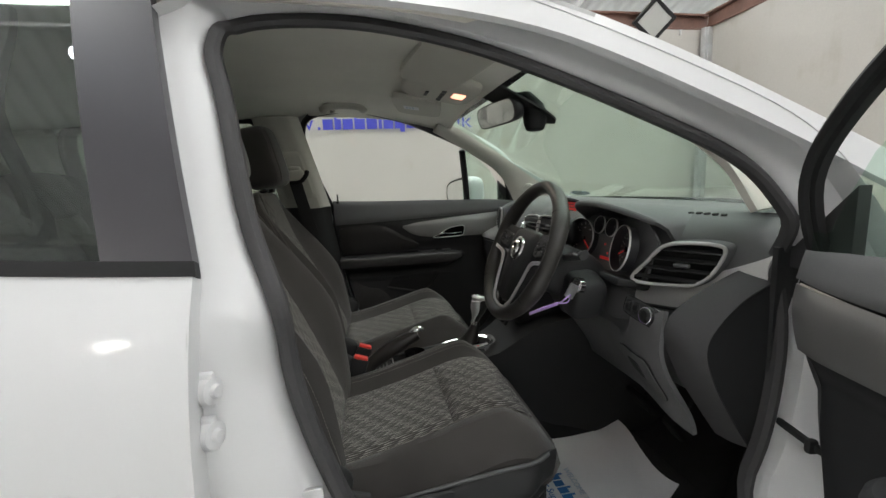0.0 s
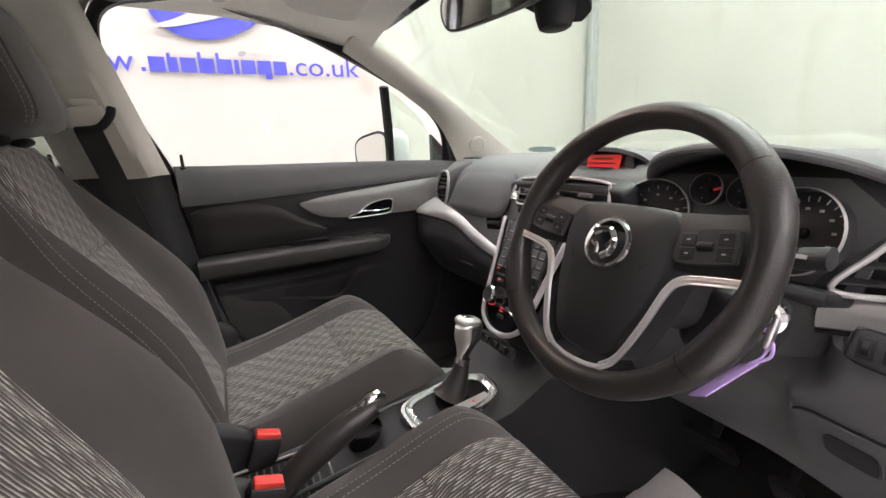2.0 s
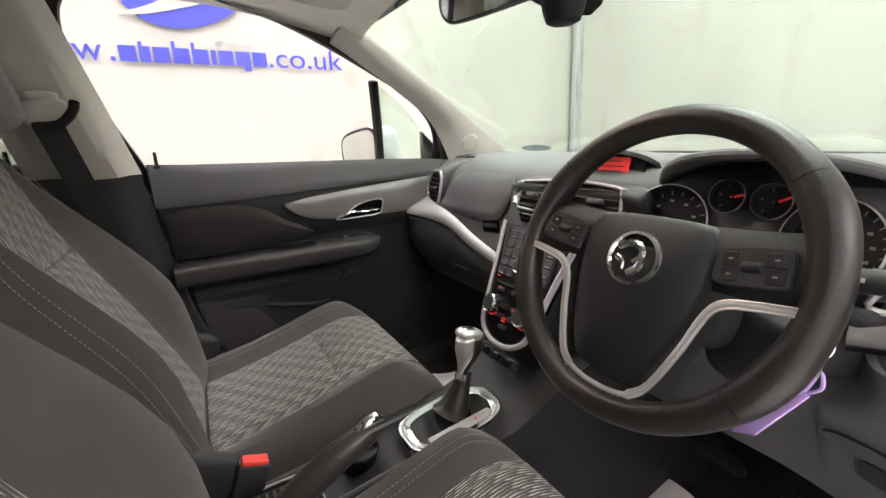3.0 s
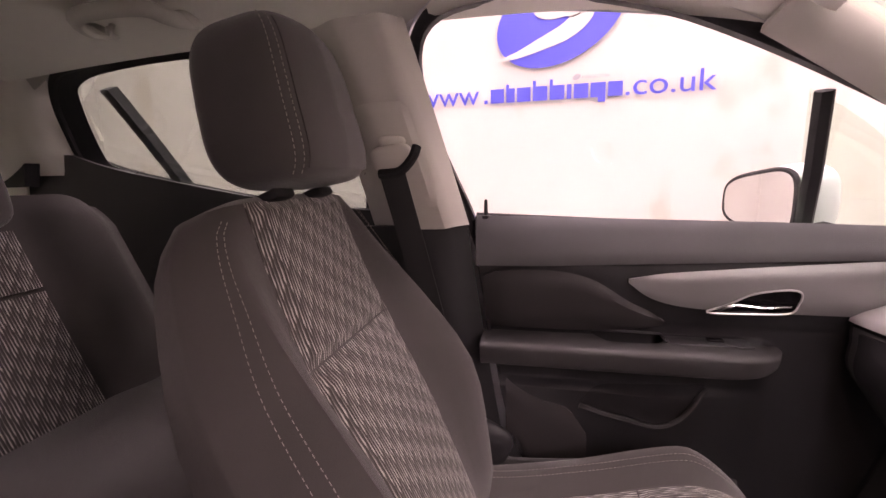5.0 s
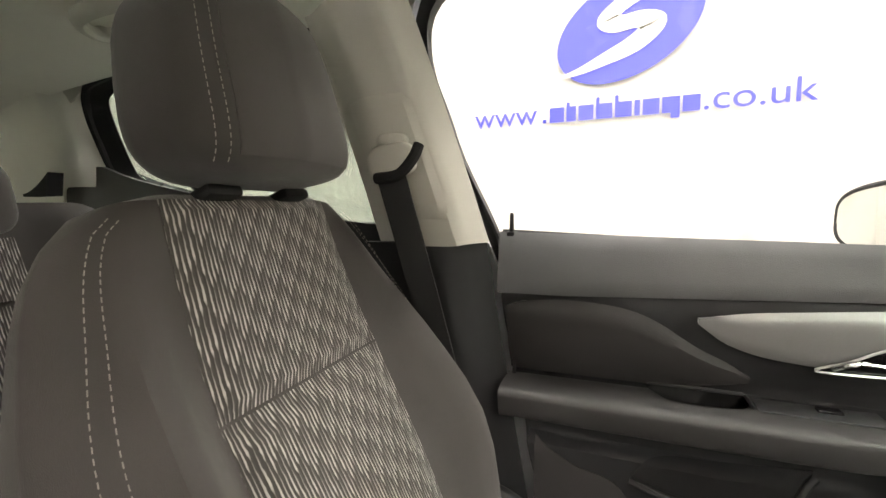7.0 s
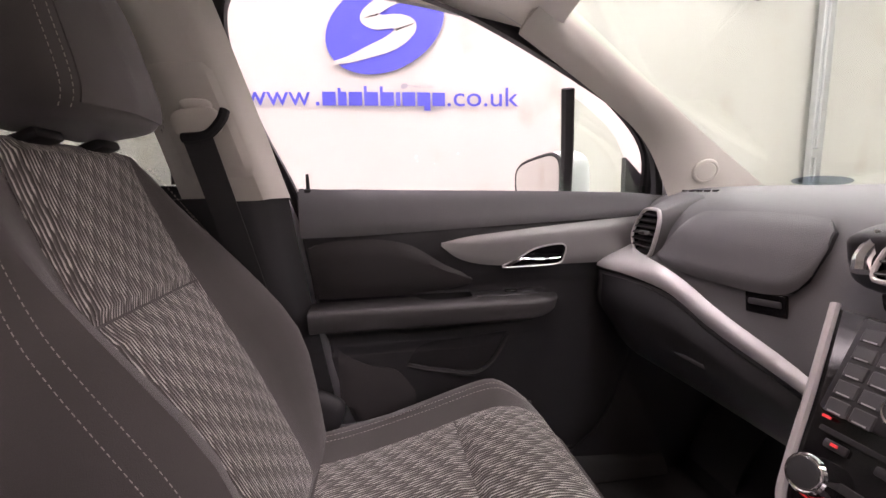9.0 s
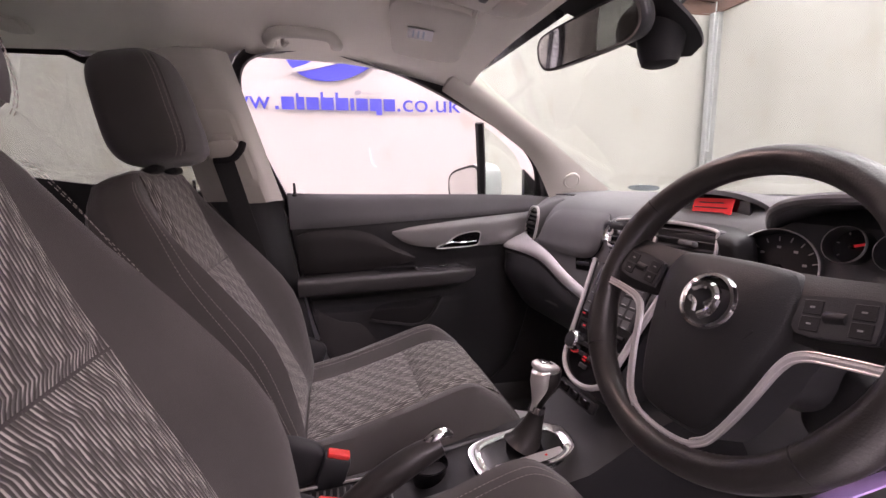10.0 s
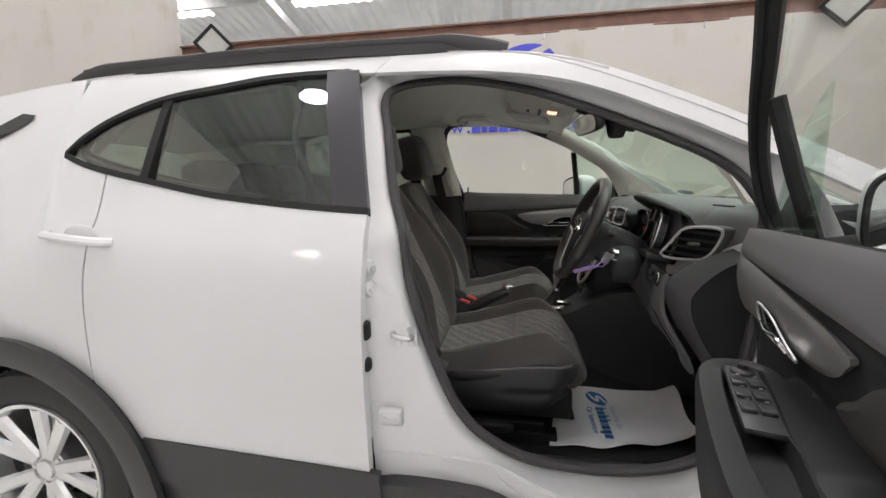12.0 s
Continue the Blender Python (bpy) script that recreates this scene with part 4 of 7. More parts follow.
for s in (-1, 1):
    # windscreen pillar trim
    up = spline([(0.045, 0.515, 1.515), (0.09, 0.535, 1.50), (0.24, 0.562, 1.405), (0.41, 0.582, 1.290), (0.60, 0.60, 1.165)], 6)
    dn = spline([(0.00, 0.560, 1.475), (0.08, 0.585, 1.435), (0.21, 0.612, 1.362), (0.335, 0.640, 1.272), (0.412, 0.652, 1.165) if s < 0 else (0.42, 0.655, 1.11)], 6)
    def pillar(u, v, up=up, dn=dn):
        k = u * (len(up) - 1)
        i = min(len(up) - 2, int(k))
        a, b = up[i].lerp(up[i + 1], k - i), dn[i].lerp(dn[i + 1], k - i)
        return a.lerp(b, v) + Vector((-0.4, -1, 0.1)).normalized() * (0.030 - 0.016 * u) * math.sin(math.pi * v)
    pt = part("pillar_trim", flip(patch(pillar, 24, 10, 0.012), s), TRIM, car, "warm grey windscreen pillar trim")
    tu = min(((k / 60, q / 20) for k in range(61) for q in range(21)), key=lambda w: (pillar(*w) - Vector((0.445, 0.578, 1.192))).length)
    tn = (pillar(tu[0] + 0.04, tu[1]) - pillar(tu[0] - 0.04, tu[1])).cross(pillar(tu[0], min(1, tu[1] + 0.1)) - pillar(tu[0], max(0, tu[1] - 0.1)))
    if tn.y > 0:
        tn = -tn
    part("tweeter", flip(lathe([(0, 0.006), (0.019, 0.0055), (0.020, 0.0045), (0.0225, 0.0045), (0.0235, 0.0070), (0.027, 0.0055), (0.030, -0.006)], 28, frame_of(pillar(*tu) + tn.normalized() * 0.011, tn)), s), TRIM, pt, "round speaker grille")
    # centre pillar: pale upper trim with belt guide, dark lower trim
    def bpil(u, v):
        z = mix(1.158, 1.535, v)
        f, r = mix(-0.484, -0.574, v), mix(-0.676, -0.742, v)
        x = f - 0.032 * smooth(u / 0.3) if u < 0.3 else mix(f - 0.032, r, (u - 0.3) / 0.7)
        deep = mix(0.050, 0.038, v) * smooth(u / 0.3) - 0.035 * smooth((u - 0.6) / 0.4)
        return Vector((x, hw(f, z) - mix(0.132, 0.095, v) - deep, z))
    bp = part("centre_pillar_trim", flip(patch(bpil, 16, 14, 0.012), s), TRIM, car, "warm grey upper pillar trim")
    def guide(u, v):
        p = bpil(mix(0.30, 0.86, u), mix(0.12, 0.64, v))
        return p + Vector((0.0, -0.003 - 0.008 * smooth(min(u, 1 - u, v, 1 - v) * 14), 0))
    part("belt_guide", flip(patch(guide, 12, 16, 0.008), s), TRIM, bp, "raised height adjuster panel")
    def blow(u, v):
        z = mix(0.45, 1.162, v)
        x = mix(mix(-0.36, -0.484, v ** 0.7), mix(-0.60, -0.690, v), u)
        return Vector((x, mix(0.70, hw(-0.5, 1.16) - 0.128, v ** 1.5) - 0.052 * smooth(u / 0.3), z))
    part("centre_pillar_base", flip(patch(blow, 12, 12, 0.012), s), PLASTIC, car, "black lower pillar trim")
    g = Vector((-0.600, hw(-0.6, 1.30) - 0.202, 1.295))
    part("belt_anchor", flip(joined(puff((0.040, 0.018, 0.026), 3.5, 20, 12, Matrix.Translation(g) @ Matrix.Rotation(radians(-8), 4, "Y")),
                                    puff((0.026, 0.014, 0.010), 3, 16, 10, Matrix.Translation(g + Vector((0.0, 0.004, 0.032))))), s), TRIM, bp, "warm grey belt anchor cover")
    part("belt_loop", flip(tube(spline([g + Vector((-0.018, -0.020, -0.028)), g + Vector((0.022, -0.024, -0.024)), g + Vector((0.046, -0.020, 0.0)), g + Vector((0.052, -0.012, 0.020))], 5), 0.009, 8), s), RUBBER, bp, "black belt loop")
    def web(u, v):
        a = Vector((-0.600, hw(-0.6, 1.27) - 0.220, 1.275)).lerp(Vector((-0.470, 0.610, 0.62)), v)
        return a + Vector((mix(-0.024, 0.024, u), 0.0, mix(-0.006, 0.006, u))) + Vector((0, 0.012 * math.sin(math.pi * v), 0))
    part("seat_belt", flip(patch(web, 2, 14, 0.0025), s), WEB, bp, "black seat belt webbing")
    part("belt_stop", flip(lathe([(0, 0.005), (0.007, 0.004), (0.008, 0)], 12, frame_of((-0.508, 0.60, 0.905), (0, -1, 0))), s), TRIM, bp)
    # rear side lining
    def rear_card(u, v):
        x = mix(-1.72, -0.62, u)
        z = mix(0.5, belt(x) + 0.022, v)
        return Vector((x, mix(0.70, hw(x, belt(x)) - 0.085, v) - 0.045 * smooth((z - 0.80) / 0.06) * smooth((0.95 - z) / 0.05), z))
    rc = part("rear_door_card", flip(patch(rear_card, 20, 22, 0.012), s), PLASTIC, car, "black rear door card")
    part("lock_pin", flip(lathe([(0, 0.032), (0.004, 0.030), (0.005, 0.0), (0.012, -0.002)], 10, Matrix.Translation((-0.72, hw(-0.72, 1.17) - 0.088, belt(-0.72) + 0.028))), s), RUBBER, rc)
    def wframe(pts, r):
        loop = spline([(x, hw(x, z) - 0.050, z) for x, z in pts], 5, True)
        return tube(loop, r, 6, True)
    part("window_seal", flip(wframe([(-0.70, 1.19), (-0.745, 1.36), (-0.77, 1.54), (-1.0, 1.546), (-1.22, 1.541), (-1.38, 1.528), (-1.445, 1.510), (-1.484, 1.46), (-1.502, 1.38), (-1.505, 1.33), (-1.488, 1.298), (-1.40, 1.285), (-1.2, 1.245), (-0.95, 1.205)] if s > 0 else [(-0.72, 1.19), (-0.78, 1.36), (-0.80, 1.52), (-1.0, 1.520), (-1.22, 1.492), (-1.40, 1.430), (-1.48, 1.375), (-1.485, 1.325), (-1.40, 1.290), (-1.2, 1.245), (-0.95, 1.205)], 0.010), s), RUBBER, rc, "black rubber window seal")
    if s > 0:
        outer = spline([Vector((x, hw(x, z) - 0.050, z)) for x, z in ((-1.38, 1.280), (-1.488, 1.296), (-1.503, 1.36), (-1.482, 1.462), (-1.442, 1.511), (-1.30, 1.538))], 5)
        inner = spline([Vector((x, hw(x, z) - 0.018, z)) for x, z in ((-1.38, 1.296), (-1.452, 1.312), (-1.464, 1.36), (-1.446, 1.462), (-1.412, 1.506), (-1.30, 1.534))], 5)
        part("window_reveal", patch(lambda u, v: outer[round(u * (len(outer) - 1))].lerp(inner[round(u * (len(inner) - 1))], v), len(outer) - 1, 3, 0.004), RUBBER, rc, "black window reveal")
    def cpil(u, v):
        x = mix(-2.22, -1.49 if s < 0 else -1.500, u)
        lo = mix(0.98, 1.29, smooth((x + 1.80) / 0.2))
        z = mix(lo, table(x, (-2.2, 1.45), (-1.5, 1.53), (-1.4, 1.535)), v)
        curl = 1 - 0.75 * max(0.0, (u - 0.90) / 0.10) ** 2
        return Vector((x, hw(x, z) - (mix(0.12, 0.085, v) + 0.02 * math.sin(math.pi * v)) * curl, z))
    part("rear_pillar_trim", flip(patch(cpil, 48, 16, 0.006), s), LINER, car, "warm grey rear pillar trim")
    part("window_head_trim", flip(patch(lambda u, v: Vector((mix(-1.58, -0.78, u), hw(-1.0, 1.5) - mix(0.052, 0.085, v), mix(min(1.550, window_top(mix(-1.58, -0.78, u), s) - 0.002), 1.562, v))), 16, 4, 0.008), s), TRIM, car, "warm grey rear window head trim")
    # grab handles
    for gx, gl in (((-0.378, 0.080),) if s > 0 else ()) + ((-1.06, 0.098),):
        pts = [(gx - gl, 0.508, 1.560), (gx - gl, 0.480, 1.549), (gx - gl * 0.95, 0.448, 1.546), (gx - gl * 0.72, 0.420, 1.553), (gx, 0.414, 1.556), (gx + gl * 0.72, 0.420, 1.553), (gx + gl * 0.95, 0.448, 1.546), (gx + gl, 0.480, 1.549), (gx + gl, 0.508, 1.560)]
        feet = [puff((0.017, 0.030, 0.012), 3, 14, 8, Matrix.Translation((gx + d, 0.492, 1.556))) for d in (-gl, gl)]
        gh = part("grab_handle", flip(joined(tube(spline(pts, 6), 0.0115, 10, flat=1.25), *feet), s), TRIM, cabin, "warm grey folding grab handle")
        part("coat_hook", flip(tube(spline([(gx - gl * 0.6, 0.480, 1.566), (gx - gl * 0.6, 0.468, 1.540), (gx - gl * 0.45, 0.456, 1.544)], 4), 0.005, 6), s), TRIM, gh)
    part("kick_trim", flip(patch(lambda u, v: Vector((mix(0.41 if s < 0 else door_front(mix(0.40, 1.10, v)) - 0.05, 0.82, u), 0.690 - 0.015 * math.sin(math.pi * u), mix(0.40, 0.98 if s > 0 else 1.10, v))), 8, 10, 0.01), s), PLASTIC, car, "black footwell side trim")
    # inner sill cover
    part("sill_cover", flip(patch(lambda u, v: Vector((mix(-0.46, 0.44, u), mix(0.64, 0.775, v), 0.405 + 0.050 * math.sin(math.pi * min(1, v * 1.15)) ** 0.6)), 20, 8, 0.01), s), PLASTIC, car, "black ribbed sill cover")

# parcel shelf and rear belt loop
part("parcel_shelf", box_at(-2.15, -1.60, -0.56, 0.56, 1.07, 1.09), CARPET, car, "black parcel shelf")


# ---- front doors ----
def card_y(x, z):
    """Inner face of the door card."""
    y = table(z, (0.45, 0.715), (0.6, 0.712), (0.75, 0.718), (0.86, 0.716), (0.93, 0.714), (0.97, 0.695), (1.05, 0.676), (1.11, 0.684), (1.19, 0.708))
    y -= 0.076 * smooth((x + 0.50) / 0.10) * smooth((0.160 - x - 1.4 * abs(z - 0.885)) / 0.06) * smooth((z - 0.822) / 0.050) * smooth((0.915 - z) / 0.007)
    y -= 0.022 * smooth((0.16 - x) / 0.3) * smooth((0.80 - z) / 0.02) * smooth((z - 0.52) / 0.1)
    y += 0.02 * smooth((x - 0.30) / 0.12)
    return y


def card_patch(x0, x1, lo, hi, nx, nz, proud, thick=0.006, puffed=0.0):
    """A piece laid on the door card between two height curves."""
    def f(u, v):
        x = mix(x0, x1, u)
        z = mix(lo(x), hi(x), v)
        p = puffed * smooth(min(u, 1 - u) * 7) * smooth(min(v, 1 - v) * 6)
        return Vector((x, card_y(x, z) - proud - p, z))
    bm = patch(f, nx, nz)
    bmesh.ops.recalc_face_normals(bm, faces=bm.faces)
    bmesh.ops.solidify(bm, geom=bm.faces[:], thickness=thick)
    bmesh.ops.recalc_face_normals(bm, faces=bm.faces)
    return bm


def front_door(s, m, label):
    base = part("front_door", flip(skin(-0.508, 0.485, lambda x: 0.475, belt, 1, 30, 14, 0.0, 0.012), s), PAINT, car, label, moved=m)
    cut = 0.07 if s < 0 else 0.0
    def add(name, bm, material, label="", parent=base):
        return part(name, flip(bm, s), material, parent, label, moved=m)
    def card(u, v):
        zz = mix(0.465, 1.175, v)
        x = mix(door_rear(zz), door_front(zz) - cut, u)
        zz = mix(0.465, belt(x) + 0.024, v)
        return Vector((x, card_y(x, zz), zz))
    add("door_card", patch(card, 64, 150, 0.01), PLASTIC, "black grained door card")
    # shut faces between skin and card; the passenger's white edges blackened as gap shade
    add("shut_face", patch(lambda u, v: Vector((door_rear(mix(0.47, 1.16, u)) - mix(0.0, 0.030, v), mix(card_y(-0.44, mix(0.47, 1.16, u)), hw(-0.45, mix(0.47, 1.16, u)) - 0.008, v), mix(0.47, 1.16, u))), 16, 3, 0.006), PAINT if s < 0 else RUBBER, "door shut face")
    add("shut_face", patch(lambda u, v: Vector((door_front(mix(0.47, 1.12, u)) - cut + mix(0.0, 0.035 + cut, v), mix(card_y(0.35, mix(0.47, 1.12, u)), hw(0.45, mix(0.47, 1.12, u)) - 0.008, v), mix(0.47, 1.12, u))), 16, 3, 0.006), PLASTIC, "black door hinge face")
    add("shut_face", patch(lambda u, v: Vector((mix(-0.27, 0.25, u), mix(0.705, hw(0, 0.47) - 0.008, v), 0.470)), 8, 3, 0.006), PAINT if s < 0 else RUBBER, "door lower edge")
    add("top_roll", card_patch(-0.462, 0.425 - cut, lambda x: table(x, (-0.46, 1.068), (0.0, 1.085), (0.34, 1.098)), lambda x: belt(x) + 0.026, 30, 8, 0.004, 0.01, 0.006), SOFT, "charcoal soft door top")
    add("card_insert", card_patch(-0.445, -0.075, lambda x: table(x, (-0.45, 0.924), (-0.2, 0.926), (-0.12, 0.938), (-0.07, 0.950)), lambda x: table(x, (-0.45, 1.045), (-0.42, 1.055), (-0.30, 1.058), (-0.22, 1.040), (-0.14, 0.985), (-0.07, 0.952)), 30, 12, 0.002, 0.01, 0.008), INSERT, "black padded insert")
    trim = add("trim_blade", card_patch(-0.150, 0.425 - cut, lambda x: table(x, (-0.15, 1.040), (-0.11, 1.012), (-0.05, 0.994), (0.05, 0.986), (0.24, 0.984), (0.43, 0.984)), lambda x: table(x, (-0.15, 1.046), (-0.10, 1.054), (0.0, 1.064), (0.2, 1.080), (0.43, 1.094)), 40, 10, 0.003, 0.008, 0.005), DOORSILVER if s > 0 else BLADE, "grey satin trim blade" if s > 0 else "dark satin metal trim blade")
    edge = spline([(x, card_y(x, z) - 0.009, z) for x, z in ((-0.15, 1.045), (-0.10, 1.053), (0.0, 1.063), (0.1, 1.071), (0.2, 1.079), (0.42 - cut, 1.092))], 4)
    add("blade_edge", tube(edge, 0.0014, 5), BRIGHT, "bright blade edge", trim)
    # latch: dark cup with a chrome rim and lever
    rim = [(-0.004, 0.982), (0.03, 1.000), (0.07, 1.024), (0.125, 1.034), (0.148, 1.028), (0.148, 1.005), (0.136, 0.985), (0.07, 0.981)]
    loop = spline([(x, card_y(x, z) - 0.020, z) for x, z in rim], 5, True)
    cup = bmesh.new()
    cup.faces.new([cup.verts.new(p + Vector((0, 0.001, 0))) for p in loop])
    bmesh.ops.solidify(cup, geom=cup.faces[:], thickness=0.002)
    hc = add("latch_cup", cup, GLOSSBLACK, "dark latch cup")
    add("latch_rim", tube([p + Vector((0, -0.002, 0)) for p in loop], 0.0019, 6, True), BRIGHT, "chrome latch rim", hc)
    add("latch_lever", tube(spline([(0.012, card_y(0.01, 0.99) - 0.025, 0.988), (0.03, card_y(0.03, 1.0) - 0.030, 1.000), (0.05, card_y(0.05, 1.0) - 0.030, 1.002), (0.09, card_y(0.09, 1.0) - 0.032, 0.999), (0.135, card_y(0.13, 1.0) - 0.025, 1.000)], 5), lambda f: 0.0042 - 0.0017 * smooth((f - 0.25) * 3), 8), CHROME, "chrome latch lever", hc)
    # armrest details
    if s > 0:
        def rest(x):
            """Cross-section of the armrest at x, closed, rounded and narrowing to its front end."""
            k = table(x, (-0.45, 1.0), (0.02, 1.0), (0.08, 0.90), (0.12, 0.62), (0.138, 0.32))
            ring = []
            for j in range(28):
                a = 2 * math.pi * j / 28
                c, d = math.copysign(abs(math.cos(a)) ** 0.45, math.cos(a)), math.copysign(abs(math.sin(a)) ** 0.45, math.sin(a))
                ring.append(Vector((x, 0.715 - 0.054 * k + 0.052 * k * c - 0.006 * d, 0.889 + 0.028 * max(k, 0.6) * d)))
            return ring
        add("armrest", loft([rest(mix(-0.448, 0.138, k / 40)) for k in range(41)]), ARMREST, "charcoal vinyl armrest")
        top = lambda x, y: Vector((x, y, 0.9190))
        # a flat black plate stands for the shade inside the pull pocket
        cup = bmesh.new()
        cup.faces.new([cup.verts.new(p) for p in spline([top(-0.214, 0.702), top(-0.145, 0.703), top(-0.078, 0.702), top(-0.084, 0.660), top(-0.110, 0.648), top(-0.180, 0.648), top(-0.200, 0.664)], 4, True)])
        bmesh.ops.solidify(cup, geom=cup.faces[:], thickness=0.002)
        pull = add("pull_pocket", cup, RUBBER, "black plate for the shade in the pull pocket")
        add("pocket_rim", tube([(-0.214, 0.704, 0.922), (-0.145, 0.704, 0.922), (-0.078, 0.703, 0.921)], 0.0032, 6), SWITCHGREY, "", pull)
        add("pocket_end", rbox((0.006, 0.046, 0.005), 0.002, 1, Matrix.Translation((-0.076, 0.680, 0.920))), SWITCHGREY, "", pull)
    add("armrest_seam", tube([(x / 100, card_y(x / 100, 0.862) - 0.0005, 0.862) for x in range(-43, 9, 2)], 0.0014, 5), SOFT)
    if s > 0:
        add("switch_panel", rbox((0.150, 0.046, 0.003), 0.010, 2, Matrix.Translation((0.005, 0.676, 0.9175))), SWITCHGREY, "dark armrest switch panel")
        add("window_switch", rbox((0.030, 0.016, 0.008), 0.003, 2, Matrix.Translation((0.020, 0.682, 0.9195))), GLOSSBLACK, "black window switch")
    else:
        outline = spline([(0.150, 0.622, 0), (0.128, 0.580, 0), (0.06, 0.556, 0), (-0.10, 0.544, 0), (-0.25, 0.545, 0), (-0.38, 0.580, 0), (-0.42, 0.660, 0), (-0.30, 0.690, 0), (-0.05, 0.690, 0), (0.10, 0.688, 0), (0.142, 0.665, 0)], 5, True)
        mid = Vector((-0.10, 0.625, 0))
        well = spline([(0.118, 0.628, 0), (0.100, 0.606, 0), (0.03, 0.592, 0), (-0.10, 0.583, 0), (-0.21, 0.584, 0), (-0.235, 0.605, 0), (-0.215, 0.630, 0), (-0.10, 0.642, 0), (0.03, 0.656, 0), (0.105, 0.660, 0), (0.12, 0.648, 0)], 5, True)
        def at(loop, k, z):
            return [Vector((mid.x + (p.x - mid.x) * k, mid.y + (p.y - mid.y) * k, z + 0.03 * (p.x - 0.1) / 0.5)) for p in loop]
        pod = add("switch_pod", loft([at(outline, 0.90, 0.78), at(outline, 0.97, 0.86), at(outline, 1.0, 0.90), at(outline, 0.985, 0.914), at(outline, 0.95, 0.921), at(well, 1.06, 0.921), at(well, 1.0, 0.917), at(well, 0.97, 0.885)]), PLASTIC, "black padded armrest with switch well")
        SP = Matrix.Translation((0.012, 0.624, 0.910)) @ Matrix.Rotation(radians(-3.5), 4, "Y") @ Matrix.Rotation(radians(4), 4, "Z")
        add("switch_panel", rbox((0.200, 0.052, 0.012), 0.010, 2, SP), SWITCHGREY, "dark grey switch panel", pod)
        for kx in (0.035, -0.005, -0.045):
            for ky in (-0.012, 0.012):
                add("window_switch", rbox((0.030, 0.021, 0.008), 0.003, 2, SP @ Matrix.Translation((kx, ky, 0.007)) @ Matrix.Rotation(radians(8), 4, "Y")), SWITCHGREY, "", pod)
                add("switch_mark", rbox((0.002, 0.005, 0.001), 0, 1, SP @ Matrix.Translation((kx + 0.009, ky, 0.0158))), WHITEINK, "", pod)
        add("mirror_knob", lathe([(0, 0.016), (0.007, 0.015), (0.009, 0.008), (0.017, 0.004), (0.019, 0.0)], 18, SP @ Matrix.Translation((0.076, 0, 0.006))), PLASTIC, "round mirror adjuster", pod)
    # map pocket: a black patch on the card for its inner shade, with lip
    low = lambda x: table(x, (-0.235, 0.752), (-0.15, 0.735), (-0.071, 0.722), (-0.027, 0.745), (0.02, 0.803))
    pocket = add("map_pocket", card_patch(-0.235, 0.02, low, lambda x: table(x, (-0.235, 0.756), (-0.21, 0.788), (-0.1, 0.798), (0.02, 0.808)), 24, 8, 0.003, 0.004), RUBBER, "black patch for the shade in the map pocket")
    lip = [Vector((x, card_y(x, low(x)) - 0.006 - 0.010 * smooth((x + 0.24) / 0.06) * smooth((0.02 - x) / 0.05), low(x) - 0.004)) for x in [mix(-0.238, 0.022, k / 24) for k in range(25)]]
    add("pocket_lip", tube(lip, 0.0065, 8, flat=0.7), PLASTIC, "rounded pocket lip", pocket)
    add("lip_edge", tube([p + Vector((0, -0.004, 0.006)) for p in lip[1:18]], 0.0010, 5), SWITCHGREY, "", pocket)
    add("kick_panel", card_patch(-0.40, -0.22, lambda x: 0.56 + 0.1 * smooth((-0.33 - x) / 0.05), lambda x: table(x, (-0.41, 0.80), (-0.33, 0.755), (-0.26, 0.735), (-0.22, 0.68)), 12, 8, 0.004, 0.008, 0.004), INSERT, "dark lower door panel")
    # window frame, divider, glass
    def wy(x, z):
        return hw(x, z) - 0.048
    top = spline([(-0.525, 0, 1.165), (-0.578, 0, 1.32), (-0.628, 0, 1.47), (-0.632, 0, 1.550), (-0.575, 0, 1.588), (-0.30, 0, 1.590), (-0.10, 0, 1.552), (0.14, 0, 1.435), (0.29, 0, 1.345), (0.385, 0, 1.25), (0.415, 0, 1.12)], 5)
    rails = [Vector((p.x, wy(p.x, p.z), p.z)) for p in top]
    add("window_frame", joined(tube(rails, 0.013, 6, flat=1.0, side=(0, 1, 0)), tube([p + Vector((0, -0.016, 0)) for p in rails], 0.008, 6)), RUBBER, "black window frame")
    add("quarter_divider", tube([(0.195 + 0.6 * cut, wy(0.19, 1.12), 1.11), (0.175 + 0.6 * cut, wy(0.18, 1.25), 1.25), (0.152 + 0.6 * cut, wy(0.15, 1.37), 1.39)], 0.013, 6, flat=1.2), RUBBER, "black divider bar")
    def pane(u, v):
        x = mix(-0.525, 0.19, u)
        t = min(1.586, window_top(x) + 0.056)
        z = mix(belt(x) + 0.01, t, v)
        x -= 0.24 * (z - 1.17) * smooth((0.0 - x) / 0.4)
        return Vector((x, wy(x, z), z))
    add("door_glass", patch(pane, 12, 8, 0.004), CLEAR, "clear door glass").visible_shadow = False
    def qpane(u, v):
        x = mix(0.165, 0.40, u)
        return Vector((x, wy(x, 1.2), mix(belt(x) + 0.01, max(belt(x) + 0.012, window_top(x) + 0.035), v)))
    add("quarter_glass", patch(qpane, 8, 6, 0.004), SCREEN, "green-tinted quarter glass").visible_shadow = False
    add("belt_seal", tube([(-0.47, wy(-0.47, 1.165), 1.168), (-0.1, wy(-0.1, 1.15), 1.148), (0.37, wy(0.37, 1.12), 1.122)], 0.010, 6), RUBBER, "black belt seal")
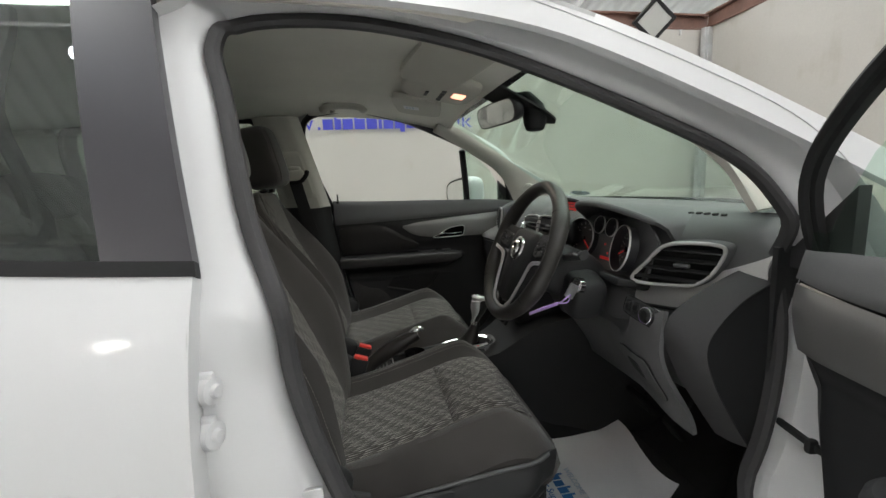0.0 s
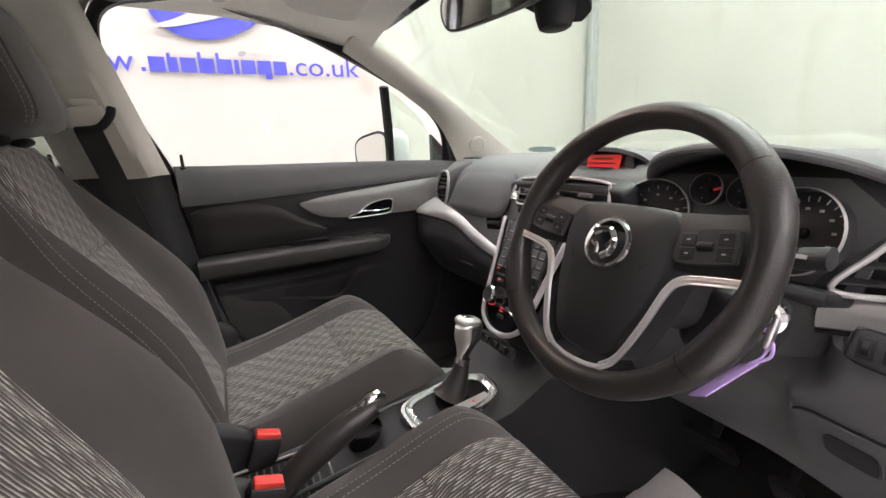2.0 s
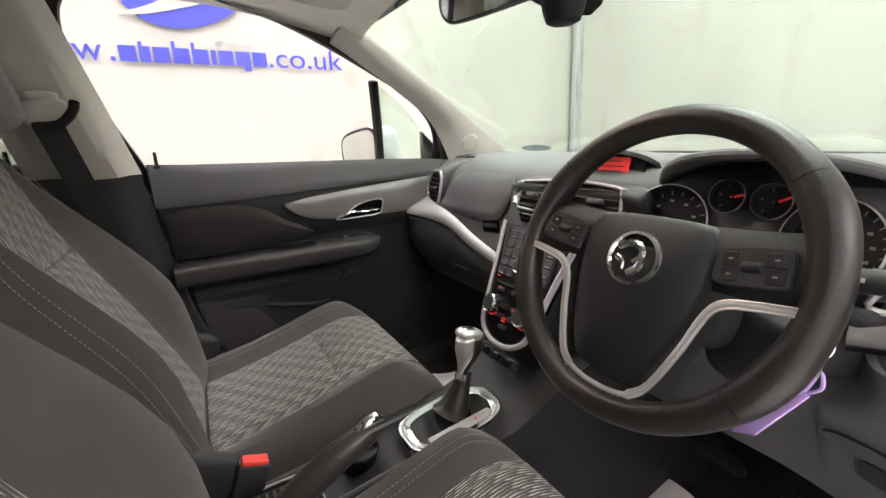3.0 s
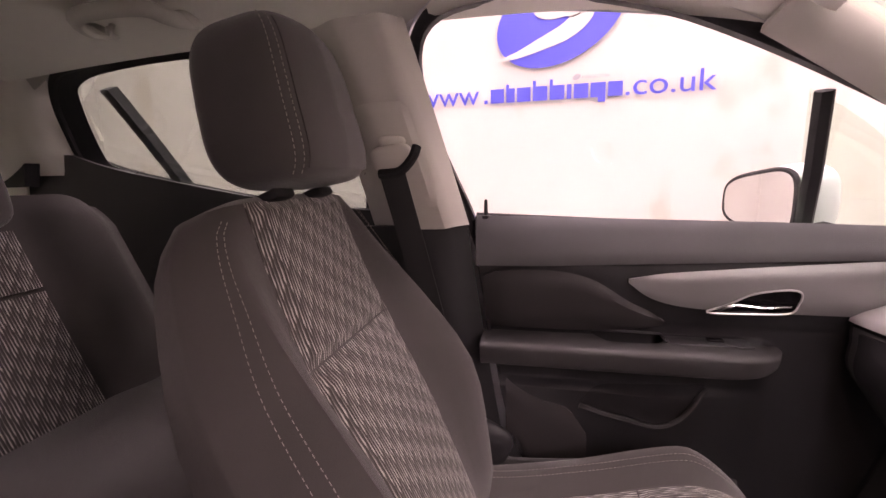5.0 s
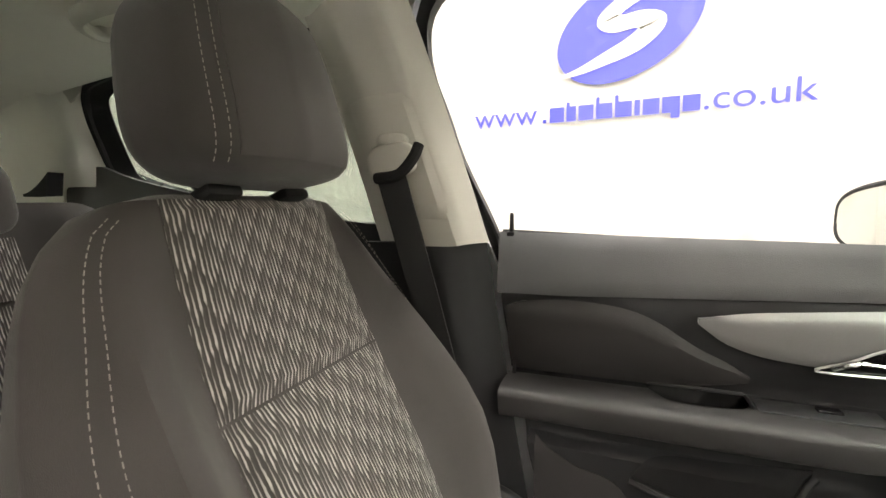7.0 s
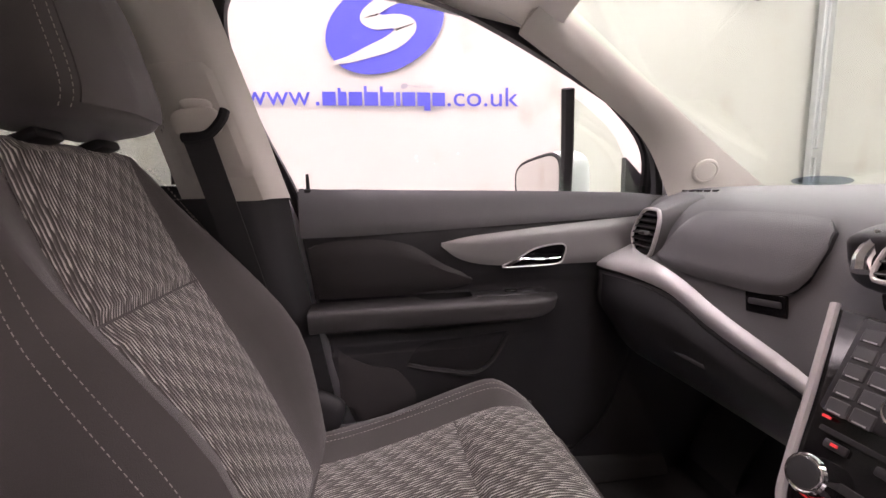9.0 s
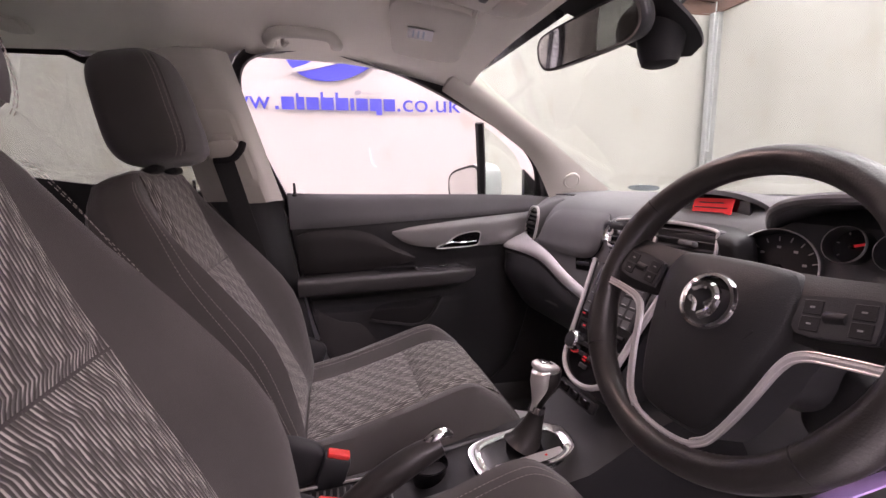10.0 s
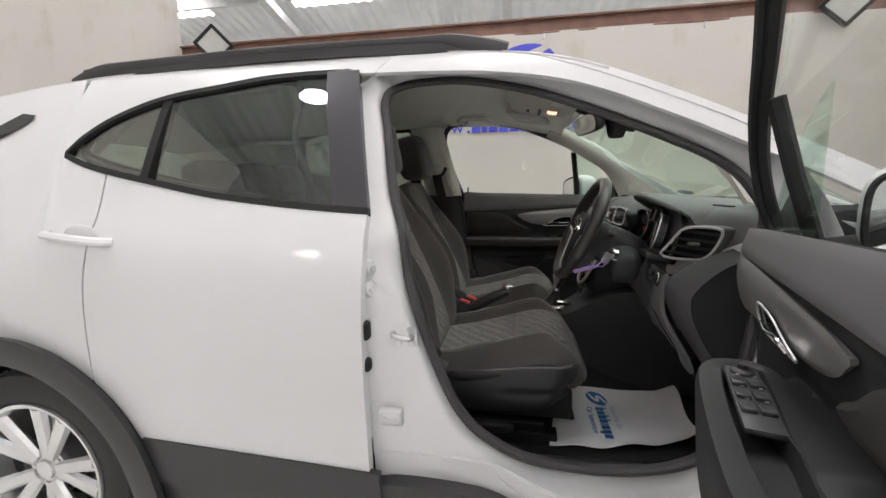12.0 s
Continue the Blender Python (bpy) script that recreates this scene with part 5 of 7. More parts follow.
    add("sail_panel", patch(lambda u, v: Vector((mix(0.36, 0.50, u), hw(0.4, 1.2) - 0.02, mix(1.09, max(1.095, 1.24 - 1.0 * u * 0.14), v))), 4, 4, 0.02), CLAD, "dark sail panel")
    add("lock_pin", lathe([(0, 0.034), (0.0035, 0.033), (0.0045, 0.0), (0.012, -0.001), (0.013, -0.008)], 12, Matrix.Translation((-0.443, 0.698, belt(-0.44) + 0.030))), RUBBER, "black lock pin")
    add("outer_handle", tube(spline([(-0.47, hw(-0.4, 1.04) - 0.002, 1.045), (-0.44, hw(-0.4, 1.04) + 0.028, 1.043), (-0.30, hw(-0.3, 1.04) + 0.03, 1.03), (-0.26, hw(-0.26, 1.04), 1.025)], 6), 0.013, 8), PAINT, "white pull handle")
    add("outer_moulding", skin(-0.50, 0.44, lambda x: 0.375, lambda x: 0.478, 1, 14, 4, -0.008, 0.02), CLAD, "dark plastic lower door moulding")
    # outside mirror
    mc = Vector((0.225, 0.925, 1.185))
    toe = Matrix.Translation(mc) @ Matrix.Rotation(radians(20), 4, "Z") @ Matrix.Translation(-mc)
    def aimed(bm):
        bm.transform(toe)
        return bm
    shell = add("mirror_shell", aimed(puff((0.070, 0.105, 0.078), 3.2, 28, 18, Matrix.Translation(mc), lambda p: Vector((p.x * (1.15 if p.x > 0 else 0.75), p.y, p.z * (1 - 0.25 * p.y / 0.105))))), PAINT, "white outside mirror shell")
    def face(a, r, x):
        c, d = math.copysign(abs(math.cos(a)) ** 0.55, math.cos(a)), math.copysign(abs(math.sin(a)) ** 0.55, math.sin(a))
        return mc + Vector((x, 0.096 * c * r, 0.066 * d * r * (1 - 0.22 * c * r)))
    add("mirror_rim", aimed(tube([face(2 * math.pi * k / 40, 1.0, -0.055) for k in range(40)], 0.0065, 6, True)), RUBBER, "black mirror rim", shell)
    add("mirror_glass", aimed(patch(lambda u, v: face(2 * math.pi * u, 1 - v, -0.058), 40, 4, 0.002)), MIRROR, "mirror glass", shell)
    add("mirror_arm", tube([mc + Vector((0.01, -0.08, -0.05)), (0.30, 0.80, 1.115)], 0.024, 8, flat=0.6), RUBBER, "black mirror arm", shell)
    if s < 0:
        add("check_strap", joined(rbox((0.10, 0.010, 0.014), 0.004, 2, Matrix.Translation((0.40, 0.742, 0.80))), rbox((0.014, 0.018, 0.026), 0.005, 2, Matrix.Translation((0.370, 0.738, 0.80)))), RUBBER, "black door check strap")
    return base


front_door(1, None, "white passenger front door, shut")
HINGE = Vector((0.420, -0.750, 0))
front_door(-1, Matrix.Translation(HINGE + Vector((0, 0, -0.028))) @ Matrix.Rotation(radians(78), 4, "Z") @ Matrix.Translation(-HINGE), "white driver's door standing wide open")


# ---- seats ----
def spine(v):
    """Front face of the backrest, from the hinge up: x and z."""
    return table(v, (0, -0.420), (0.13, -0.445), (0.4, -0.518), (0.66, -0.603), (0.87, -0.650), (1, -0.675)), mix(0.62, 1.232, v)


NB = Vector((0.916, 0, 0.40))


def back_width(v):
    return table(v, (0, 0.225), (0.4, 0.262), (0.66, 0.252), (0.87, 0.222), (0.95, 0.200), (1, 0.170))


def bolster(y, v):
    """How far the backrest's side rolls stand forward of its middle."""
    w = back_width(v)
    rise = table(v, (0, 0.02), (0.2, 0.050), (0.42, 0.078), (0.65, 0.062), (0.87, 0.022), (1, 0.0))
    a = abs(y)
    return rise * smooth((a - 0.116) / 0.095) * (1 - 0.9 * smooth((a - (w - 0.055)) / 0.065))


def back_front(y, v, lift=0.0):
    x, z = spine(v)
    return Vector((x, y, z)) + NB * (bolster(y, v) + lift)


def backrest_mesh():
    rings = []
    rows = [0, 0.04, 0.1, 0.18, 0.26, 0.34, 0.42, 0.5, 0.58, 0.66, 0.74, 0.81, 0.87, 0.92, 0.96, 0.985, 1.0]
    for v in rows:
        w = back_width(v)
        T = table(v, (0, 0.15), (0.5, 0.13), (0.9, 0.085), (1, 0.055))
        ring = []
        n = 30
        for k in range(n + 1):
            y = w * math.sin((k / n - 0.5) * math.pi)
            ring.append(back_front(y, v) - NB * (0.045 * abs(y / w) ** 14))
        for k in range(1, 14):
            y = w * math.cos(k / 14 * math.pi)
            ring.append(back_front(0, v) - NB * (0.045 + (T - 0.02) * math.sin(k / 14 * math.pi) ** 0.6) + Vector((0, y, 0)))
        rings.append(ring)
    last = rings[-1]
    c = sum(last, Vector()) / len(last)
    for k, up in ((0.8, 0.008), (0.45, 0.013)):
        rings.append([c + (p - c) * k + Vector((-0.4 * up, 0, up)) for p in last])
    return loft(rings)


def back_panel(v0, v1, half0, half1):
    """The woven middle of the backrest."""
    def f(u, t):
        v = mix(v0, v1, t)
        y = (2 * u - 1) * mix(half0, half1, t)
        edge = smooth(min(u, 1 - u) * 9) * smooth(min(t, 1 - t) * 14)
        return back_front(y, v, 0.002 + 0.009 * edge)
    return patch(f, 22, 30, 0.004, (0.27, 0.61 * (v1 - v0) * 1.1))


def cushion_top(x, y):
    z = table(x, (-0.47, 0.640), (-0.36, 0.656), (-0.22, 0.690), (-0.10, 0.724), (-0.05, 0.728), (0.008, 0.708), (0.044, 0.672), (0.060, 0.645))
    a = abs(y)
    z += 0.038 * smooth((a - 0.145) / 0.05) * (1 - smooth((a - 0.21) / 0.05)) * smooth((0.04 - x) / 0.12)
    return z - 0.020 * smooth((a - 0.21) / 0.055)


def cushion_half(x):
    return table(x, (-0.47, 0.235), (-0.2, 0.262), (0.0, 0.258), (0.03, 0.245), (0.060, 0.215))


def cushion_mesh():
    rings = []
    for x in [-0.47 + 0.530 * k / 30 for k in range(31)]:
        w = cushion_half(x)
        bot = table(x, (-0.47, 0.60), (-0.1, 0.605), (0.03, 0.612), (0.060, 0.625))
        ring = []
        n = 30
        for k in range(n + 1):
            y = w * math.sin((k / n - 0.5) * math.pi)
            ring.append(Vector((x, y, max(bot + 0.01, cushion_top(x, y)) - 0.02 * abs(y / w) ** 16)))
        for k in range(0, 7):
            ring.append(Vector((x, w * (1 - 2 * k / 6) * 0.99, bot)))
        rings.append(ring)
    c = sum(rings[-1], Vector()) / len(rings[-1])
    rings.append([c + (p - c) * 0.85 + Vector((0.008, 0, 0)) for p in rings[-1]])
    return loft(rings)


def cushion_panel(x0, x1):
    def f(u, t):
        x = mix(x0, x1, t)
        y = (2 * u - 1) * 0.148
        edge = smooth(min(u, 1 - u) * 9) * smooth(min(t, 1 - t) * 10)
        return Vector((x, y, cushion_top(x, y) + 0.001 + 0.008 * edge))
    return patch(f, 22, 24, 0.004, (0.296, (x1 - x0) * 1.1))


def stitches(points, on=0.0045, gap=0.0030):
    """A broken line of thread along points."""
    bms, acc = [], 0.0
    p = points
    L = [0.0]
    for a, b in zip(p, p[1:]):
        L.append(L[-1] + (b - a).length)

    def at(d):
        for i in range(len(p) - 1):
            if d <= L[i + 1]:
                return p[i].lerp(p[i + 1], (d - L[i]) / max(1e-6, L[i + 1] - L[i]))
        return p[-1]
    bm = bmesh.new()
    while acc + on < L[-1]:
        a, b = at(acc), at(acc + on)
        d = (b - a).normalized()
        u = d.cross(Vector((0.3, 0.2, 1))).normalized() * 0.00055
        w = d.cross(u).normalized() * 0.00055
        ra = [bm.verts.new(a + q) for q in (u, w, -u, -w)]
        rb = [bm.verts.new(b + q) for q in (u, w, -u, -w)]
        for k in range(4):
            bm.faces.new((ra[k], ra[(k + 1) % 4], rb[(k + 1) % 4], rb[k]))
        bm.faces.new(ra[::-1])
        bm.faces.new(rb)
        acc += on + gap
    return bm


def head_shape(p):
    f = max(0.0, min(1.0, (p.z + 0.110) / 0.22))
    k = 1 - 0.22 * f ** 2.5
    return Vector((p.x * (1 - 0.12 * f) - 0.012 * f + 0.012 * (1 - abs(p.y) / 0.14), p.y * k, p.z + 0.012 * (1 - (p.y / 0.14) ** 2) * (f > 0.5)))


def front_seat(label):
    t = thing("front_seat", (-0.25, 0, 0.40), label, "car seat", "front seats")
    back = part("backrest", backrest_mesh(), CLOTH, t, "dark cloth backrest with side rolls")
    part("back_panel", back_panel(0.06, 0.6595, 0.116, 0.133), WOVEN, back, "flame-pattern woven lower panel")
    part("back_panel", back_panel(0.6645, 1.0, 0.133, 0.119), WOVEN, back, "flame-pattern woven upper panel")
    for s in (-1, 1):
        for off in (0.0, 0.010):
            line = [back_front(s * (table(v, (0, 0.206), (0.4, 0.236), (0.66, 0.226), (0.8, 0.206), (0.95, 0.172), (1, 0.130)) + off), v, 0.001) for v in [k / 40 for k in range(2, 40)]]
            part("stitching", stitches(line), THREAD, back, "pale twin stitching")
    seat = part("seat_cushion", cushion_mesh(), CLOTH, t, "dark cloth seat cushion")
    part("cushion_panel", cushion_panel(-0.42, -0.1600), WOVEN, seat, "flame-pattern woven panel")
    part("cushion_panel", cushion_panel(-0.1570, 0.020), WOVEN, seat, "flame-pattern woven front panel")
    for s in (-1, 1):
        for off in (0.0, 0.009):
            line = [Vector((x, s * (0.180 + off), cushion_top(x, 0.180 + off) + 0.0015)) for x in [-0.42 + 0.43 * k / 30 for k in range(31)]]
            part("stitching", stitches(line), THREAD, seat, "pale twin stitching")
    head = part("headrest", puff((0.070, 0.128, 0.106), 4.2, 40, 26, Matrix.Translation((-0.678, 0, 1.352)) @ Matrix.Rotation(radians(-9), 4, "Y"), head_shape), CLOTH, t, "dark cloth headrest")
    def head_pad(u, v):
        mm = Matrix.Translation((-0.678, 0, 1.352)) @ Matrix.Rotation(radians(-9), 4, "Y")
        y, z = (2 * u - 1) * 0.086, mix(-0.090, 0.088, v)
        x = 0.070 * (1 - abs(y / 0.128) ** 4.2 - abs(z / 0.106) ** 4.2 * (1 - abs(y / 0.128) ** 4.2)) ** (1 / 4.2)
        return mm @ (head_shape(Vector((x, y, z))) + Vector((0.0018, 0, 0)))
    part("headrest_face", patch(head_pad, 18, 18, 0.002), CLOTH_GREY, head, "mid-grey headrest face")
    for s in (-1, 1):
        for off in (0.0, 0.012):
            line = []
            for k in range(31):
                mm = Matrix.Translation((-0.678, 0, 1.352)) @ Matrix.Rotation(radians(-9), 4, "Y")
                y, z = s * (0.094 + off), mix(-0.096, 0.096, k / 30)
                x = 0.070 * max(0.05, (1 - abs(y / 0.128) ** 4.2) * (1 - abs(z / 0.106) ** 4.2)) ** (1 / 4.2)
                line.append(mm @ (head_shape(Vector((x, y, z))) + Vector((0.001, s * 0.001, 0))))
            part("stitching", stitches(line), THREAD, head, "pale twin stitching")
        part("headrest_post", tube([(-0.680, s * 0.055, 1.20), (-0.680, s * 0.055, 1.275)], 0.006, 10), CHROME, t, "chrome headrest post")
        part("post_collar", rbox((0.034, 0.045, 0.014), 0.005, 2, Matrix.Translation((-0.674, s * 0.055, 1.238)) @ Matrix.Rotation(radians(-20), 4, "Y")), RUBBER, t, "black post collar")
        # base skirts, levers and rails
        def skirt(u, v, s=s):
            u = u if s > 0 else 1 - u
            top = mix(0.650, 0.686, smooth(u * 1.1))
            low = table(u, (0, 0.575), (0.35, 0.535), (0.8, 0.548), (1, 0.585))
            swoosh = 0.010 * math.exp(-((v - 0.55 - 0.25 * (u - 0.6)) / 0.10) ** 2) * smooth((u - 0.45) / 0.2)
            return Vector((mix(-0.43, 0.036 - 0.035 * v, u), s * (0.276 + 0.016 * math.sin(math.pi * v) ** 0.7 - swoosh - 0.030 * smooth((u - 0.86) / 0.14)), mix(top, low, v)))
        part("side_skirt", patch(skirt, 30, 16, 0.012), PLASTIC, t, "black plastic side skirt")
        part("skirt_lip", tube([skirt(k / 20, 0.0) + Vector((0, s * 0.004, 0)) for k in range(1, 20)], 0.004, 6), SOFT, t)
        part("seat_rail", joined(box_at(-0.45, -0.02, s * 0.20 - 0.025, s * 0.20 + 0.025, 0.395, 0.44, 0.004), box_at(-0.40, -0.06, s * 0.20 - 0.016, s * 0.20 + 0.016, 0.44, 0.47, 0.004)), RUBBER, t, "black steel seat rail")
        part("rail_cover", puff((0.13, 0.016, 0.020), 3, 20, 10, Matrix.Translation((-0.28, s * 0.245, 0.465))), PLASTIC, t, "black rail cover")
        part("hinge_cover", puff((0.055, 0.018, 0.045), 3, 20, 12, Matrix.Translation((-0.435, s * 0.262, 0.70)) @ Matrix.Rotation(radians(25), 4, "Y")), PLASTIC, t, "black hinge cover")
    part("seat_pan", box_at(-0.44, 0.02, -0.24, 0.24, 0.50, 0.60, 0.01), RUBBER, t, "black seat pan")
    return t


passenger = front_seat("dark cloth passenger seat with flame-pattern woven panels")
driver = copy_thing(passenger, Matrix.Translation((-0.25, -0.335, 0.40)))
driver["label"] = "dark cloth driver's seat with height lever"
# the driver's backrest stands a little more upright, its headrest set back a little
upright = Matrix.Translation((-0.19, 0, 0.30)) @ Matrix.Rotation(radians(2.6), 4, "Y") @ Matrix.Translation((0.19, 0, -0.30))
for ob in driver.children:
    kind_name = ob.name.split(".")[0]
    if kind_name in ("backrest", "headrest", "headrest_post", "post_collar"):
        lift = Matrix.Translation((-0.024, 0, -0.016)) if kind_name == "headrest" else Matrix()
        ob.matrix_basis = upright @ lift @ ob.matrix_basis
passenger.matrix_basis = Matrix.Translation((-0.25, 0.335, 0.40))
bpy.context.view_layer.update()


def late_part(name, bm, material, parent, label=""):
    bm.transform(parent.matrix_basis.inverted())
    me_ob = part(name, bm, material, None, label)
    me_ob.parent = parent
    return me_ob


late_part("height_lever", tube(spline([(-0.345, -0.632, 0.650), (-0.31, -0.640, 0.656), (-0.25, -0.642, 0.664), (-0.195, -0.636, 0.668)], 5), lambda f: 0.006 + 0.012 * math.sin(math.pi * min(1, 0.15 + f * 0.85)) ** 0.6, 10, flat=0.45, side=(0, 0, 1)), PLASTIC, driver, "long black height lever")
late_part("tilt_lever", tube(spline([(-0.435, -0.62, 0.730), (-0.40, -0.638, 0.700), (-0.355, -0.640, 0.678)], 5), lambda f: 0.013 + 0.008 * f, 8, flat=0.6), PLASTIC, driver, "black backrest lever")
late_part("slide_bar", tube([(-0.03, -0.50, 0.475), (0.03, -0.50, 0.470), (0.03, -0.20, 0.470), (-0.03, -0.20, 0.475)], 0.008, 8), RUBBER, driver, "black slide bar")


# ---- rear bench ----
def rear_spine(v):
    return table(v, (0, -1.10), (0.5, -1.23), (1, -1.355)), mix(0.70, 1.245, v)


bench = thing("rear_bench", (-1.15, 0, 0.5), "dark cloth rear bench seat with three headrests", "car seat")


def bench_back(u, v):
    y = (2 * u - 1) * 0.60
    x, z = rear_spine(v)
    roll = 0.030 * smooth((abs(y) - 0.40) / 0.08) * (1 - smooth((abs(y) - 0.54) / 0.06)) - 0.014 * math.exp(-((abs(y) - 0.115) / 0.012) ** 2)
    top = 0.03 * smooth((v - 0.93) / 0.07)
    return Vector((x + roll - top, y, z - 0.035 * smooth((abs(y) - 0.50) / 0.1) * v))
bb = part("bench_back", patch(bench_back, 60, 24, 0.11), CLOTH, bench, "dark cloth bench back")
def bench_seat(u, v):
    y = (2 * u - 1) * 0.62
    x = mix(-1.16, -0.66, v)
    return Vector((x, y, table(v, (0, 0.72), (0.5, 0.755), (0.85, 0.775), (1, 0.72)) - 0.012 * math.exp(-((abs(y) - 0.115) / 0.012) ** 2)))
part("bench_cushion", patch(bench_seat, 60, 16, 0.12), CLOTH, bench, "dark cloth bench cushion")
part("bench_base", box_at(-1.1, -0.70, -0.58, 0.58, 0.42, 0.66, 0.01), RUBBER, bench)
for s in (-1, 1):
    for v0, v1 in ((0.12, 0.66), (0.675, 0.875)):
        part("back_panel", patch(lambda u, q: bench_back(0.5 + s * mix(0.14, 0.385, u) / 1.2, mix(v0, v1, q)) + Vector((0.006 + 0.006 * smooth(min(u, 1 - u) * 8), 0, 0.002)), 16, 20, 0.004, (0.25, 0.58 * (v1 - v0))), WOVEN, bb, "flame-pattern woven panel")
    part("cushion_panel", patch(lambda u, q: bench_seat(0.5 + s * mix(0.14, 0.385, u) / 1.24, mix(0.15, 0.9, q)) + Vector((0, 0, 0.008)), 14, 16, 0.004, (0.25, 0.42)), WOVEN, bench, "flame-pattern woven panel")
for y in (-0.27, 0, 0.27):
    part("headrest", puff((0.050, 0.135, 0.080), 4, 30, 18, Matrix.Translation((-1.365, y, 1.250)) @ Matrix.Rotation(radians(-14), 4, "Y")), CLOTH, bench, "low dark cloth headrest")
for s in (-1, 1):
    part("belt_outlet", patch(lambda u, v: Vector((mix(-1.545, -1.452, u) + 0.012 * v * u, s * 0.505, mix(1.262, 1.268 + 0.046 * u ** 1.6, v))), 8, 3, 0.03), RUBBER, bench, "black rear belt outlet")


# ---- dashboard ----
def dash_section(y):
    a = abs(y)
    end = table(a, (0.40, 0.0), (0.50, 0.035), (0.60, 0.082), (0.70, 0.12))
    low = end
    if y > 0:
        low = table(a, (0.40, 0.0), (0.55, -0.014), (0.66, -0.032))
        end = table(a, (0.45, 0.0), (0.55, 0.012), (0.64, 0.035), (0.70, 0.060))
    mid = -0.036 * math.exp(-((y + 0.03) / 0.15) ** 4)
    pts = [(0.86 - 0.34 * (y / 0.7) ** 2, 1.140), (0.60, 1.158), (0.46, 1.157), (0.385, 1.147), (0.335, 1.122), (0.310, 1.08), (0.300, 1.03), (0.292, 0.98), (0.285, 0.93), (0.285, 0.88), (0.30, 0.82), (0.34, 0.765), (0.42, 0.725), (0.56, 0.70)]
    out = []
    for k, (x, z) in enumerate(pts):
        w = 1.0 if 3 <= k <= 9 else 0.3
        out.append(Vector((x + ((low if k >= 7 else end) + mid) * w, y, z)))
    return out


def dash_mesh():
    rings = []
    n = 70
    for k in range(n + 1):
        y = mix(-0.685, 0.685, k / n)
        rings.append(spline(dash_section(y), 3))
    return loft(rings, ring_closed=False, cap=False)


def dash_face(y, z, proud=0.0):
    """A point on the dashboard's face at height z."""
    sec = spline(dash_section(y), 6)
    for a, b in zip(sec[12:], sec[13:]):
        if (a.z - z) * (b.z - z) <= 0 and a.z != b.z:
            p = a.lerp(b, (a.z - z) / (a.z - b.z))
            return Vector((p.x - proud, y, z))
    return Vector((sec[-1].x - proud, y, z))


dash = thing("dashboard", (0.45, 0, 0.9), "charcoal soft dashboard with silver trim and round vents", "dashboard")
bm = dash_mesh()
bmesh.ops.solidify(bm, geom=bm.faces[:], thickness=0.01)
part("dash_body", bm, SOFT, dash, "charcoal grained dashboard body")
for s in (-1, 1):
    part("dash_end", plate([(p.x, p.z) for p in spline(dash_section(s * 0.685), 3)] + [(0.80, 0.72), (0.80, 1.0)], 0.008, Matrix(((1, 0, 0, 0), (0, 0, 1, s * 0.683), (0, 1, 0, 0), (0, 0, 0, 1)))), PLASTIC, dash, "black dashboard end cap")


def strip_z(a, s=-1):
    if s > 0:
        return table(a, (0.12, 0.872), (0.20, 0.898), (0.355, 0.938), (0.46, 0.974), (0.58, 0.989), (0.70, 0.996))
    return table(a, (0.20, 0.903), (0.23, 0.913), (0.36, 0.950), (0.46, 0.964), (0.54, 0.976), (0.60, 1.003), (0.66, 1.040), (0.70, 1.072))


def strip_h(a, s=-1):
    if s > 0:
        return table(a, (0.12, 0.008), (0.20, 0.012), (0.355, 0.017), (0.46, 0.018), (0.58, 0.021), (0.70, 0.026))
    return table(a, (0.20, 0.010), (0.25, 0.016), (0.36, 0.020), (0.50, 0.022), (0.60, 0.033), (0.70, 0.022))


for s, a0 in ((1, 0.130), (-1, 0.455)):
    def blade(u, v, s=s, a0=a0):
        a = mix(a0, 0.684, u)
        z = strip_z(a, s) + strip_h(a, s) * (2 * v - 1)
        return dash_face(s * a, z, 0.004 + 0.006 * math.sin(math.pi * v))
    part("silver_blade", flip(patch(blade, 36, 6, 0.006), 1), SILVER, dash, "satin silver trim blade")
    lower = spline([dash_face(s * a, strip_z(a, s) - strip_h(a, s) - 0.006, 0.001) for a in [mix(a0, 0.68, k / 14) for k in range(15)]], 2)
    part("blade_shadow_gap", tube(lower, 0.003, 5), RUBBER, dash)

# glove lid on the passenger side
def lid(u, v):
    y = mix(0.192, 0.520, u)
    lo = table(y, (0.19, 1.085), (0.205, 1.035), (0.235, 1.006), (0.34, 0.998), (0.45, 1.002), (0.52, 1.018))
    hi = table(y, (0.19, 1.095), (0.205, 1.112), (0.40, 1.114), (0.44, 1.106), (0.49, 1.062), (0.52, 1.022))
    z = mix(lo, hi, v)
    return dash_face(y, z, 0.004 + 0.006 * smooth(min(u, 1 - u) * 10) * smooth(min(v, 1 - v) * 8))
part("upper_glove_lid", patch(lid, 28, 14, 0.006), SOFT, dash, "charcoal upper glovebox lid")
edge = [lid(k / 20, 1) for k in range(21)] + [lid(1, 1 - k / 6) for k in range(1, 6)] + [lid(1 - k / 20, 0) for k in range(21)] + [lid(0, k / 6) for k in range(1, 6)]
part("lid_gap", tube([p + Vector((0.0012, 0, 0)) for p in edge], 0.0030, 5, True), RUBBER, dash)
part("lid_latch", rbox((0.006, 0.070, 0.034), 0.010, 3, Matrix.Translation(dash_face(0.262, 0.983, 0.002)) @ Matrix.Rotation(radians(-6), 4, "X")), GLOSSBLACK, dash, "gloss black lid latch")
